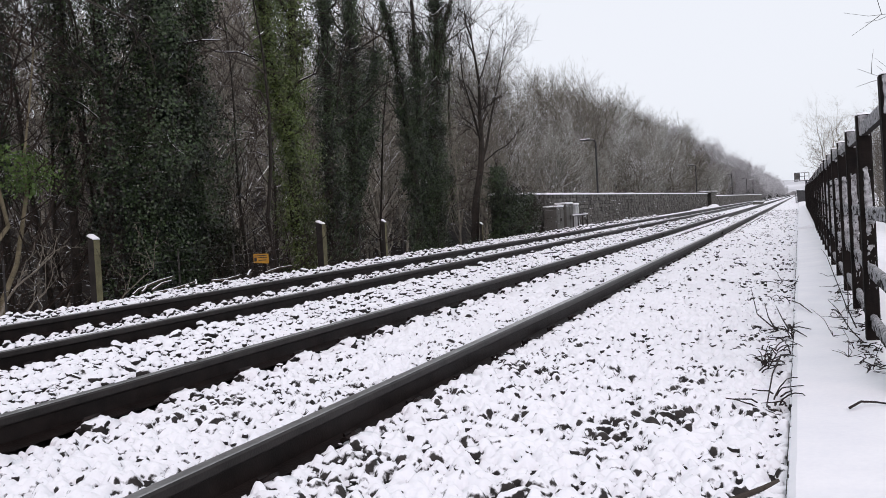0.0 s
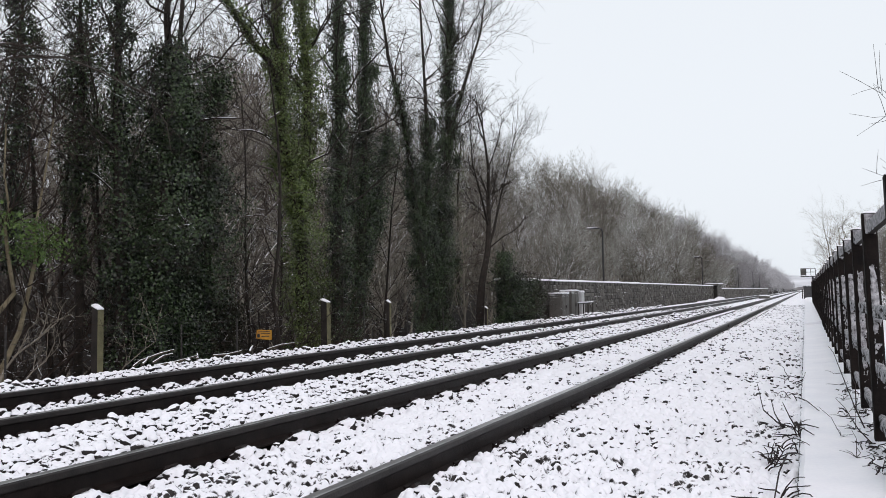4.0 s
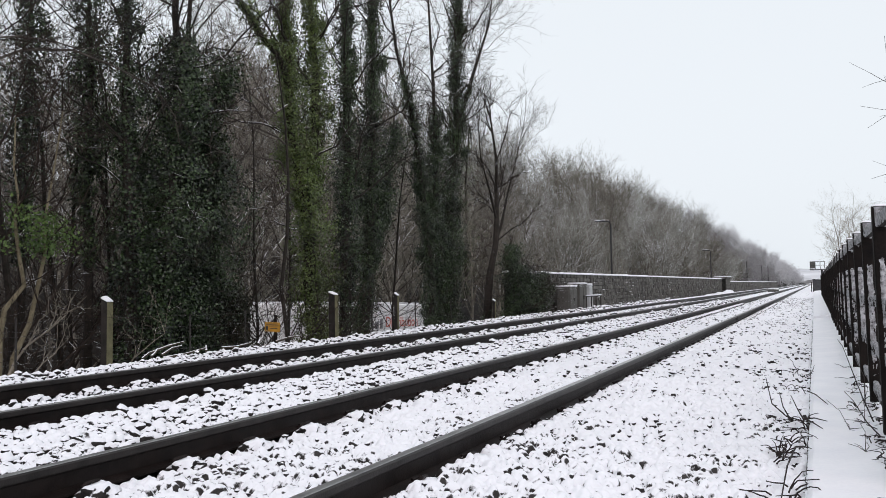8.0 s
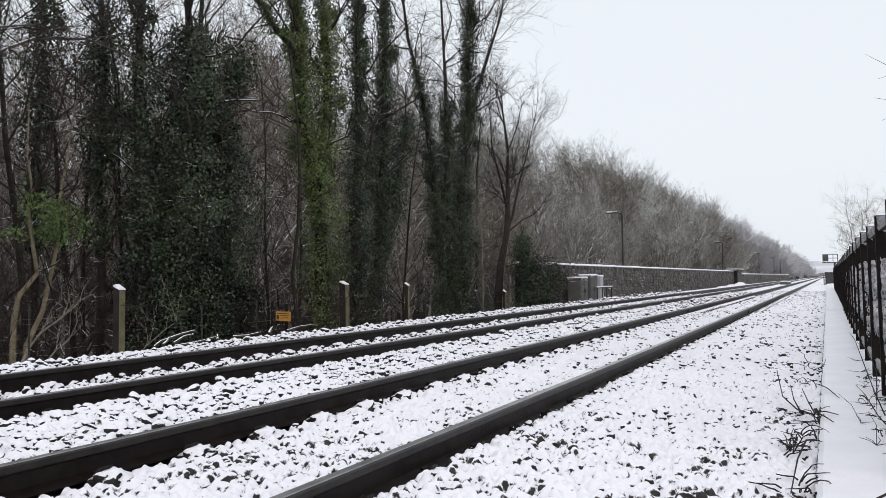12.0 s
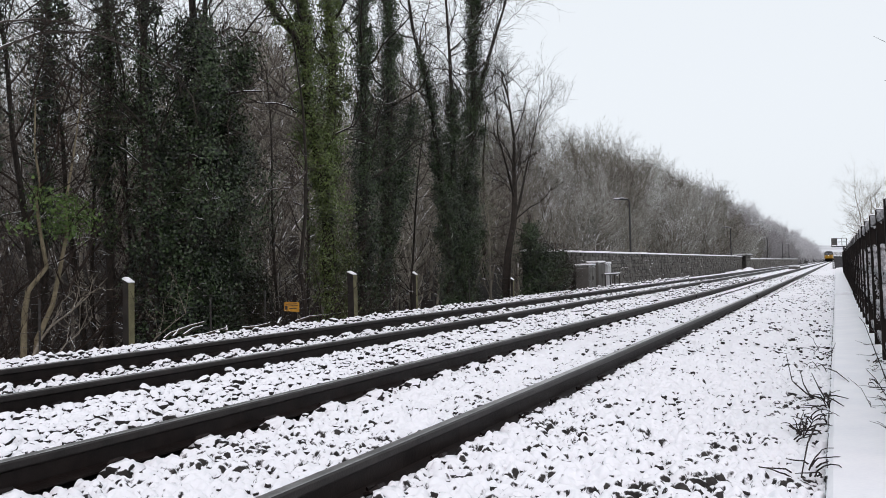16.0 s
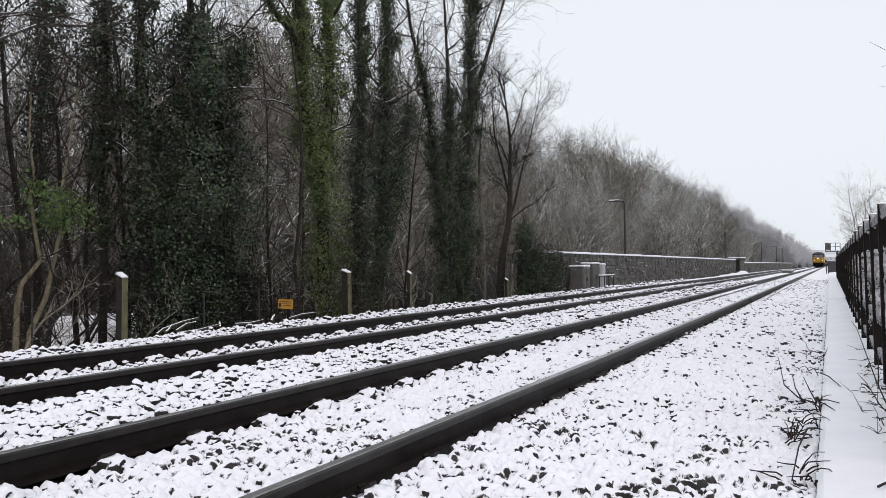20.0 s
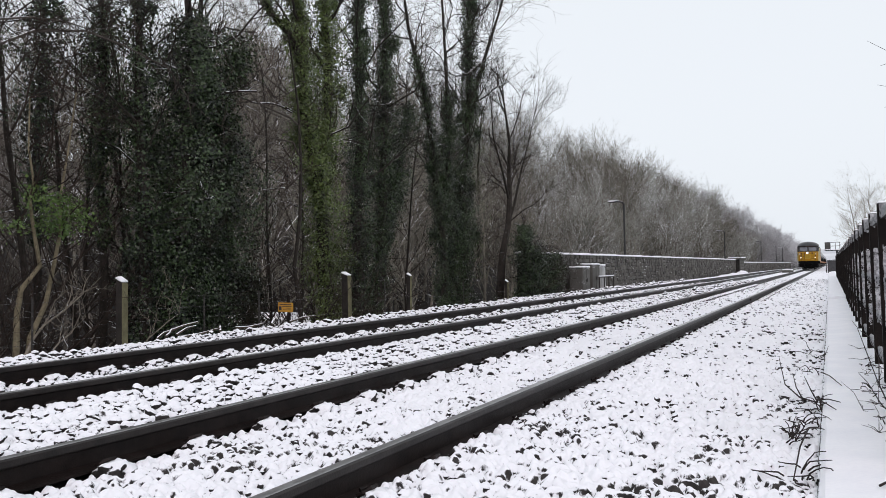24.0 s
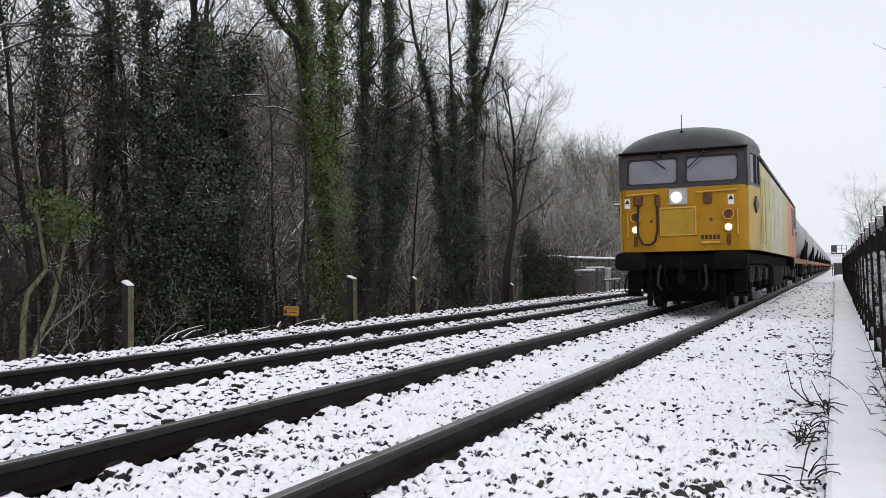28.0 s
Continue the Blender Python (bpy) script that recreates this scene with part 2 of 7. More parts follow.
def array_mesh(name, verts, faces, material, smooth=False):
    """A mesh from numpy arrays of corners and of triangles or quads."""
    me = bpy.data.meshes.new(name)
    verts, faces = np.asarray(verts, dtype=np.float32), np.asarray(faces, dtype=np.int32)
    k = faces.shape[1]
    me.vertices.add(len(verts))
    me.vertices.foreach_set("co", verts.ravel())
    me.loops.add(faces.size)
    me.loops.foreach_set("vertex_index", faces.ravel())
    me.polygons.add(len(faces))
    me.polygons.foreach_set("loop_start", np.arange(len(faces), dtype=np.int32) * k)
    me.update(calc_edges=True)
    me.materials.append(material)
    if smooth:
        me.shade_smooth()
    return me


# ---- ground ----
def smooth_step(a, b, x):
    t = np.clip((x - a) / (b - a), 0, 1)
    return t * t * (3 - 2 * t)


PROFILE_X = [-4000, -900, -300, -120, -85, -70, -55, -40, -30, -25, -24.0, -14.2, -13.6, -10.6, -8.9, -8.3, -7.75, -7.35, -7.0, -6.7,
             -5.55, -5.3, -4.9, -4.4, -3.95, -3.6, -3.3, -2.1, -1.8, -1.2, -0.4, -0.02, 0.0, 0.9, 1.4, 6.0, 40, 300, 4000]
PROFILE_Z = [44, 46, 50, 44, 40, 34, 24, 11, 1.0, -3.4, -3.7, -3.7, -3.5, -1.3, -0.42, -0.22, -0.10, -0.13, -0.17, -0.20,
             -0.215, -0.185, -0.125, -0.105, -0.12, -0.175, -0.195, -0.19, -0.155, -0.175, -0.225, -0.26, -0.5, -0.5, -0.6, -1.5, -2.0, -2.5, 10]


def line_x(y):
    """The line lies a little to the left of +y beyond the first metres."""
    return -0.0048 * np.maximum(0.0, np.asarray(y, float) - 8.0)


def ground_z(x, y):
    x, y = np.asarray(x, float), np.asarray(y, float)
    x = x - np.where((x > -8.6) & (y < 400), line_x(y) * smooth_step(-8.6, -7.0, x) * (1 - smooth_step(-1.6, -0.4, x)), 0.0)
    z = np.interp(x, PROFILE_X, PROFILE_Z)
    # the road falls gently away from the camera
    z = z - 0.027 * (np.clip(y, -20, 70) - 14) * np.interp(x, [-27, -24.2, -14.0, -12.6], [0, 1, 1, 0])
    # the cess stands higher along the wall
    z = z + 0.15 * np.interp(x, [-9.7, -9.2, -8.6, -7.9, -7.25], [0, 1, 1, 0.7, 0]) * np.interp(y, [0, 4, 20, 29, 150, 300], [0, 0.4, 0.6, 1, 1, 0])
    hill = np.interp(y, [0, 50, 90, 210, 800, 1150, 1900], [0.28, 0.29, 0.46, 0.80, 0.96, 0.95, 0.3])
    return np.where(x < -24, (z + 3.7) * hill - 3.7, z)


def ground_piece(name, xs, ys, material, label, rough_amp, kind="structure"):
    X, Y = np.meshgrid(np.array(xs), np.array(ys))
    Z = ground_z(X, Y)
    if rough_amp:
        n = np.array([noise.noise((float(a) * 9, float(b) * 9, 0.0)) + 0.5 * noise.noise((float(a) * 23, float(b) * 23, 4.0))
                      for a, b in zip(X.ravel(), Y.ravel())]).reshape(X.shape)
        Z = Z + rough_amp * n * ((X < -0.1) & (X > -8.6))
    v = np.stack([X, Y, Z], -1).reshape(-1, 3)
    h, w = X.shape
    i = (np.arange(h - 1)[:, None] * w + np.arange(w - 1)).ravel()
    f = np.stack([i, i + 1, i + 1 + w, i + w], -1)
    return structure(name, array_mesh(name, v, f, material, True), None, label, "ground", kind=kind)


GROUND = mat("snowy_ground", (0.80, 0.81, 0.85), (0.90, 0.90, 0.92), 2, 0.85, bump=0.4, fine=30, spec=0.2)


def make_ground_material():
    """Snow on the line, brown litter with patches of snow under the wood."""
    n, l = GROUND.node_tree.nodes, GROUND.node_tree.links
    b = n["Principled BSDF"]
    was = b.inputs["Base Color"].links[0].from_socket
    g = n.new("ShaderNodeNewGeometry")
    sep = n.new("ShaderNodeSeparateXYZ")
    l.new(g.outputs["Position"], sep.inputs[0])
    mr = n.new("ShaderNodeMapRange")
    mr.inputs["From Min"].default_value, mr.inputs["From Max"].default_value = -8.7, -9.6
    l.new(sep.outputs["X"], mr.inputs["Value"])
    nz = n.new("ShaderNodeTexNoise")
    nz.inputs["Scale"].default_value, nz.inputs["Detail"].default_value = 0.9, 6
    l.new(g.outputs["Position"], nz.inputs["Vector"])
    th = n.new("ShaderNodeMapRange")
    th.inputs["From Min"].default_value, th.inputs["From Max"].default_value = 0.74, 0.67
    l.new(nz.outputs["Fac"], th.inputs["Value"])
    mu = n.new("ShaderNodeMath")
    mu.operation = "MULTIPLY"
    l.new(mr.outputs[0], mu.inputs[0])
    l.new(th.outputs[0], mu.inputs[1])
    mix = n.new("ShaderNodeMix")
    mix.data_type = "RGBA"
    # litter colour lowered as well, for the shade under the trees
    mix.inputs["B"].default_value = (0.010, 0.0075, 0.006, 1)
    l.new(mu.outputs[0], mix.inputs["Factor"])
    l.new(was, mix.inputs["A"])
    l.new(mix.outputs["Result"], b.inputs["Base Color"])


make_ground_material()


def ground_stones():
    """Dark ballast showing through the thin snow between the stones."""
    n, l = GROUND.node_tree.nodes, GROUND.node_tree.links
    b = n["Principled BSDF"]
    was = b.inputs["Base Color"].links[0].from_socket
    g = n.new("ShaderNodeNewGeometry")
    sep = n.new("ShaderNodeSeparateXYZ")
    l.new(g.outputs["Position"], sep.inputs[0])
    inside = n.new("ShaderNodeMapRange")
    inside.inputs["From Min"].default_value, inside.inputs["From Max"].default_value = -8.8, -8.4
    l.new(sep.outputs["X"], inside.inputs["Value"])
    near = n.new("ShaderNodeMapRange")
    near.inputs["From Min"].default_value, near.inputs["From Max"].default_value = 0.2, 0.0
    l.new(sep.outputs["X"], near.inputs["Value"])
    nz = n.new("ShaderNodeTexNoise")
    nz.inputs["Scale"].default_value, nz.inputs["Detail"].default_value = 13, 4
    l.new(g.outputs["Position"], nz.inputs["Vector"])
    th = n.new("ShaderNodeMapRange")
    th.inputs["From Min"].default_value, th.inputs["From Max"].default_value = 0.655, 0.70
    l.new(nz.outputs["Fac"], th.inputs["Value"])
    m1, m2 = n.new("ShaderNodeMath"), n.new("ShaderNodeMath")
    m1.operation = m2.operation = "MULTIPLY"
    l.new(inside.outputs[0], m1.inputs[0])
    l.new(near.outputs[0], m1.inputs[1])
    l.new(m1.outputs[0], m2.inputs[0])
    l.new(th.outputs[0], m2.inputs[1])
    # near the camera the snow is a sheet of its own over the stones
    under = n.new("ShaderNodeMapRange")
    under.inputs["From Min"].default_value, under.inputs["From Max"].default_value = 22.9, 22.3
    l.new(sep.outputs["Y"], under.inputs["Value"])
    front = n.new("ShaderNodeMapRange")
    front.inputs["From Min"].default_value, front.inputs["From Max"].default_value = 1.9, 2.0
    l.new(sep.outputs["Y"], front.inputs["Value"])
    # the sheet ends along a slanting line towards the wood
    slant = n.new("ShaderNodeMath")
    slant.operation = "MULTIPLY_ADD"
    slant.inputs[1].default_value = 1.15
    l.new(sep.outputs["Y"], slant.inputs[0])
    l.new(sep.outputs["X"], slant.inputs[2])
    limit = n.new("ShaderNodeMapRange")
    limit.inputs["From Min"].default_value, limit.inputs["From Max"].default_value = -1.2, -1.0
    l.new(slant.outputs[0], limit.inputs["Value"])
    m0 = n.new("ShaderNodeMath")
    m0.operation = "MULTIPLY"
    l.new(limit.outputs[0], m0.inputs[0])
    l.new(front.outputs[0], m0.inputs[1])
    m3, m4, m5 = n.new("ShaderNodeMath"), n.new("ShaderNodeMath"), n.new("ShaderNodeMath")
    m3.operation = m4.operation = "MULTIPLY"
    m5.operation = "MAXIMUM"
    l.new(under.outputs[0], m3.inputs[0])
    l.new(m0.outputs[0], m3.inputs[1])
    l.new(m3.outputs[0], m4.inputs[0])
    l.new(m1.outputs[0], m4.inputs[1])
    l.new(m4.outputs[0], m5.inputs[0])
    l.new(m2.outputs[0], m5.inputs[1])
    # no snow close under the rails; dark strip also paints the rail-foot shadow
    skew = n.new("ShaderNodeMath")
    skew.operation = "MULTIPLY_ADD"
    skew.inputs[1].default_value = 0.0048
    away = n.new("ShaderNodeMath")
    away.operation = "ADD"
    away.inputs[1].default_value = -8.0
    clamp = n.new("ShaderNodeMath")
    clamp.operation = "MAXIMUM"
    clamp.inputs[1].default_value = 0.0
    l.new(sep.outputs["Y"], away.inputs[0])
    l.new(away.outputs[0], clamp.inputs[0])
    l.new(clamp.outputs[0], skew.inputs[0])
    l.new(sep.outputs["X"], skew.inputs[2])
    total = m5.outputs[0]
    for xr in (-1.949, -3.454, -5.351, -6.856):
        off = n.new("ShaderNodeMath")
        off.operation = "SUBTRACT"
        off.inputs[1].default_value = xr
        l.new(skew.outputs[0], off.inputs[0])
        dist = n.new("ShaderNodeMath")
        dist.operation = "ABSOLUTE"
        l.new(off.outputs[0], dist.inputs[0])
        strip = n.new("ShaderNodeMapRange")
        strip.inputs["From Min"].default_value, strip.inputs["From Max"].default_value = 0.105, 0.09
        l.new(dist.outputs[0], strip.inputs["Value"])
        most = n.new("ShaderNodeMath")
        most.operation = "MAXIMUM"
        l.new(total, most.inputs[0])
        l.new(strip.outputs[0], most.inputs[1])
        total = most.outputs[0]
    mix = n.new("ShaderNodeMix")
    mix.data_type = "RGBA"
    mix.inputs["B"].default_value = (0.012, 0.0105, 0.0095, 1)
    l.new(total, mix.inputs["Factor"])
    l.new(was, mix.inputs["A"])
    l.new(mix.outputs["Result"], b.inputs["Base Color"])


ground_stones()


def build_ground():
    near = list(np.arange(-8.6, 0.0, 0.09)) + [0.0]
    xs = [x for x in PROFILE_X if x < -8.6] + near + [x for x in PROFILE_X if x > 0.0]
    xs = sorted(set(np.round(xs + list(np.arange(-30, -8.7, 1.5)), 3)))
    ys = list(np.arange(-6, 30, 0.12)) + list(np.arange(30, 90, 0.8)) + list(np.geomspace(90, 4500, 40))
    ys = [-3000, -400, -60, -20] + ys
    ground_piece("ground", xs, ys, GROUND, "snow-covered railway formation and wooded slope", 0.008)


build_ground()


# ---- ballast stones under snow ----
def ico(level):
    bm = bmesh.new()
    bmesh.ops.create_icosphere(bm, subdivisions=level, radius=1.0)
    v = np.array([p.co[:] for p in bm.verts])
    f = np.array([[p.index for p in q.verts] for q in bm.faces])
    bm.free()
    return v, f


def stones(rng, name, x0, x1, y0, y1, pitch, size, sink, level, material, label, keep=1.0, patchy=0.0, angular=0.15, smooth=True):
    base, faces = ico(level)
    xs, ys = np.meshgrid(np.arange(x0, x1, pitch), np.arange(y0, y1, pitch))
    xs, ys = xs.ravel(), ys.ravel()
    n = len(xs)
    xs = np.clip(xs + rng.normal(0, pitch * 0.38, n), x0, x1)
    ys = ys + rng.normal(0, pitch * 0.38, n)
    chance = np.full(n, keep)
    if patchy:
        chance = keep + patchy * np.array([noise.noise((float(p) * 1.6, float(q) * 1.1, 3.0)) + 0.8 * noise.noise((float(p) * 5, float(q) * 5, 8.0)) for p, q in zip(xs, ys)])
    pick = (rng.random(n) < chance) & (xs > -1.15 * ys - 1.2)
    xs, ys = xs[pick], ys[pick]
    n = len(xs)
    r = size * np.clip(rng.lognormal(-0.05, 0.34, n), 0.45, 1.9)
    xs = xs + line_x(ys) * (x0 > -8) * (x1 < -1.0) + line_x(ys) * 0.5 * (x1 > -1.0)
    zs = ground_z(xs, ys) + r * rng.normal(sink, 0.25, n)
    shape = base[None] * rng.uniform(0.62, 1.2, (n, 1, 3)) * (1 + rng.normal(0, angular, (n, len(base), 1)))
    a = rng.uniform(0, 6.28, n)
    c, s = np.cos(a)[:, None], np.sin(a)[:, None]
    tilt = rng.normal(0, 0.35, (n, 1))
    shape[..., 2] += tilt * shape[..., 0]
    v = np.stack([shape[..., 0] * c - shape[..., 1] * s, shape[..., 0] * s + shape[..., 1] * c, shape[..., 2] * 0.8], -1)
    v = v * r[:, None, None] + np.stack([xs, ys, zs], -1)[:, None]
    f = faces[None] + (np.arange(n) * len(base))[:, None, None]
    return tagged(new(name, array_mesh(name, v.reshape(-1, 3), f.reshape(-1, 3), material, smooth)), label, "ballast", kind="stuff")


def value_noise(x, y, scale, seed):
    """Smooth noise between -1 and 1 over arrays."""
    table = np.random.default_rng(seed).uniform(-1, 1, (64, 64))
    u, w = x * scale + 500.0, y * scale + 500.0
    i, j = np.floor(u).astype(int), np.floor(w).astype(int)
    f, g = u - i, w - j
    f, g = f * f * (3 - 2 * f), g * g * (3 - 2 * g)
    at = lambda p, q: table[p % 64, q % 64]
    return (at(i, j) * (1 - f) + at(i + 1, j) * f) * (1 - g) + (at(i, j + 1) * (1 - f) + at(i + 1, j + 1) * f) * g


def snow_sheet(x0, x1, y0, y1, dx, dy, gaps, seed, material):
    """Snow draped over the stones: lumps that melt into one another, with gaps where the stones show."""
    xs, ys = np.arange(x0, x1 + dx * 0.5, dx), np.arange(y0, y1 + dy * 0.5, dy)
    X, Y = np.meshgrid(xs, ys)
    rng = np.random.default_rng(seed)
    p = 0.047
    table = rng.random((97, 97, 3))
    ci, cj = np.floor(X / p).astype(int), np.floor(Y / p).astype(int)
    total = np.zeros_like(X)
    for di in (-1, 0, 1):
        for dj in (-1, 0, 1):
            i, j = ci + di, cj + dj
            t = table[i % 97, j % 97]
            cx, cy, r = (i + t[..., 0]) * p, (j + t[..., 1]) * p, 0.0245 + 0.021 * t[..., 2]
            d2 = ((X - cx) ** 2 + (Y - cy) ** 2) / (r * 1.02) ** 2
            total += (r * np.maximum(0.0, 1 - d2)) ** 3
    h = np.cbrt(total) * 1.50
    h = h + 0.008 * value_noise(X, Y, 2.0, seed + 1) + 0.010 * value_noise(X, Y, 7.0, seed + 2) + 0.004 * value_noise(X, Y, 26.0, seed + 3)
    bare = float(np.quantile(h, gaps))
    edge = np.minimum(X - x0, x1 - X) + 0.020 * value_noise(X, Y, 14.0, seed + 4)
    h = h - 0.05 * np.clip(1 - edge / 0.032, 0, 2)
    shift = line_x(Y) * (1.0 if x1 < -1.0 else 0.5) * (0.5 if x0 < -8 else 1.0)
    Z = ground_z(X + shift, Y) + np.maximum(h - bare, -0.03)
    v = np.stack([X + shift, Y, Z], -1).reshape(-1, 3)
    rows, w = X.shape
    k = (np.arange(rows - 1)[:, None] * w + np.arange(w - 1)).ravel()
    hh = (h - bare).ravel()
    seen = ((X > -1.15 * Y - 1.2).ravel()[k]) & ((hh[k] > -0.012) | (hh[k + 1] > -0.012) | (hh[k + w] > -0.012) | (hh[k + w + 1] > -0.012))
    k = k[seen]
    f = np.stack([k, k + 1, k + 1 + w, k + w], -1)
    return tagged(new("snow_on_ballast", array_mesh("snow_on_ballast", v, f, material, True)), "lumpy fresh snow lying over the track ballast", "snow", kind="stuff")


def build_ballast():
    rng = np.random.default_rng(5)
    stone, capped = "dark grey ballast stones poking out of the snow", "ballast stones each capped with fresh snow"
    # the four-foot and the cess of the near track: snow over the stones
    for k, (x0, x1) in enumerate(((-1.872, -0.06), (-3.377, -2.026))):
        snow_sheet(x0, x1, 1.8, 5.4, 0.0120, 0.0125, 0.13, 50 + k, SNOWLUMP)
        snow_sheet(x0, x1, 5.4, 9.0, 0.0160, 0.0190, 0.15, 50 + k, SNOWLUMP)
        snow_sheet(x0, x1, 9.0, 23.6, 0.024, 0.034, 0.17, 50 + k, SNOWLUMP)
        stones(rng, "ballast", x0, x1, 2.0, 9.0, 0.036, 0.0140, 1.0, 1, BALLAST, stone, 0.22, 0.35, 0.20, False)
        stones(rng, "ballast", x0, x1, 9.0, 23.4, 0.050, 0.017, 1.2, 1, BALLAST, stone, 0.24, 0.25, 0.16, False)
        stones(rng, "ballast", x0, x1, 23.4, 60.0, 0.09, 0.020, 0.2, 1, BALLAST, stone, 0.10, 0.2, 0.16, False)
    # between the tracks and beyond the far one: loose stones, each with its cap
    for k, (x0, x1, gaps) in enumerate(((-5.274, -3.531, 0.20), (-6.779, -5.428, 0.28), (-8.75, -6.933, 0.26))):
        snow_sheet(x0, x1, 1.8, 9.0, 0.0170, 0.0190, gaps, 52 + k, SNOWLUMP_THIN)
        snow_sheet(x0, x1, 9.0, 23.6, 0.028, 0.038, gaps, 52 + k, SNOWLUMP_THIN)
        stones(rng, "snowy_ballast", x0 + 0.02, x1 - 0.02, 2.0, 6.5, 0.052, 0.0275, 0.75, 2 if k == 0 else 1, SNOWCAP, capped, 0.72, 0.2, 0.035 if k == 0 else 0.07)
        stones(rng, "snowy_ballast", x0 + 0.02, x1 - 0.02, 6.5, 10.0, 0.054, 0.0280, 0.75, 1, SNOWCAP, capped, 0.72, 0.2, 0.07)
        stones(rng, "snowy_ballast", x0 + 0.02, x1 - 0.02, 10.0, 26.0, 0.068, 0.033, 0.70, 1, SNOWCAP, capped, 0.60, 0.2, 0.07)
        stones(rng, "snowy_ballast", x0 + 0.02, x1 - 0.02, 26.0, 50.0, 0.13, 0.042, 0.45, 1, SNOWCAP, capped, 0.4, 0.2, 0.10)


build_ballast()


# ---- track ----
RAIL_X = {"near_right": -1.949, "near_left": -3.454, "far_right": -5.351, "far_left": -6.856}


def bend(y):
    """How far the line swings to the right beyond the straight."""
    return float(line_x(y)) + max(0.0, y - 360.0) ** 2 / 500.0


def rail_section(x):
    half = [(0.070, -0.159), (0.070, -0.149), (0.012, -0.128), (0.0085, -0.055), (0.020, -0.046)]
    return [(x + a, z) for a, z in half] + [(x - a, z) for a, z in reversed(half)]


def build_rails():
    ys = [-8, 8, 24.2, 24.21, 60, 120, 200, 285, 360] + list(range(380, 520, 20))
    for x in RAIL_X.values():
        rail = thing("rail", "rusty dark flat-bottom steel rail on sleepers", "rail", "running rails", (x, 0, 0))
        m = Mesh()
        m.loft([[(a + bend(y), y, z) for a, z in rail_section(0)] for y in ys])
        part("web_and_foot", m, STEEL, rail)
        hd = Mesh()
        hd.loft([[(s * w + bend(y), y, z) for s, w, z in ((1, 0.031, -0.045), (1, 0.0345, -0.038), (1, 0.035, -0.010), (1, 0.026, -0.0015), (-1, 0.026, -0.0015), (-1, 0.035, -0.010), (-1, 0.0345, -0.038), (-1, 0.031, -0.045))] for y in ys])
        part("head", hd, HEADSTEEL, rail, "worn grey-brown rail head toned paler for sheen and haze")
        t = Mesh()
        t.loft([[(-0.026 + bend(y), y, -0.0012), (0.026 + bend(y), y, -0.0012), (0.022 + bend(y), y, 0.0015), (-0.022 + bend(y), y, 0.0015)] for y in ys])
        part("running_surface", t, RAILTOP, rail, "worn bright grey running surface")
        j = Mesh()
        j.box(-0.037 + bend(23.1), 0.037 + bend(23.1), 23.1, 23.16, -0.12, 0.003, 0.003)
        part("joint", j, IRON, rail, "dark insulated rail joint")


build_rails()


def clip_mesh():
    m = Mesh()
    pts = [(0.0, -0.05, 0.0), (0.03, -0.05, 0.012), (0.05, -0.02, 0.03), (0.05, 0.03, 0.03), (0.03, 0.05, 0.02), (0.0, 0.04, 0.015), (-0.015, 0.0, 0.01)]
    m.tube(pts, 0.010, 5, True)
    return m.data("clip", STEEL)


def heap_mesh(seed):
    """A knobbly lump of snow over a rail fastening, with dark stone and steel showing beneath."""
    v, f = ico(3)
    out = []
    for p in v.tolist():
        k = 1 + 0.55 * noise.noise((p[0] * 1.6 + seed, p[1] * 1.6, p[2] * 1.6)) + 0.35 * noise.noise((p[0] * 4.2, p[1] * 4.2 + seed, p[2] * 4.2))
        out.append((0.030 + 0.090 * p[0] * k, 0.082 * p[1] * k, -0.016 + 0.055 * p[2] * k))
    return array_mesh("snow_cap", out, f, SNOWCAP, True)


def build_sleepers():
    clip, heaps = clip_mesh(), [heap_mesh(q) for q in (1, 5, 9, 14)]
    for xc, group in ((-2.7015, "sleepers of the near track"), (-6.1035, "sleepers of the far track")):
        first = thing("sleeper", "snow-covered concrete sleeper with steel rail clips", "sleeper", group, (xc, 1.276, 0))
        m = Mesh()
        m.box(-1.25, 1.25, -0.13, 0.13, -0.38, -0.195, 0.025)
        part("beam", m, CONCRETE, first)
        for s in (-1, 1):
            for e in (-1, 1):
                c = part("clip", clip, None, first)
                c.matrix_basis = pose(s * 0.7525 + e * 0.082, 0, -0.128, 0, 0, 0 if e > 0 else 180)
                k = part("snow_cap", heaps[(s + 1) + (e + 1) // 2], SNOW, first)
                k.matrix_basis = pose(s * 0.7525 + e * 0.135, 0.0, -0.142, 0, 0, 0 if e > 0 else 180)
        for i in range(1, 66):
            copy_thing(first, pose(xc + bend(1.276 + 0.638 * i), 1.276 + 0.638 * i, 0))


build_sleepers()
# ---- coping and timber fence beside the line ----
def lean_x(y):
    return -0.085 - 0.0062 * (y - 4.0)


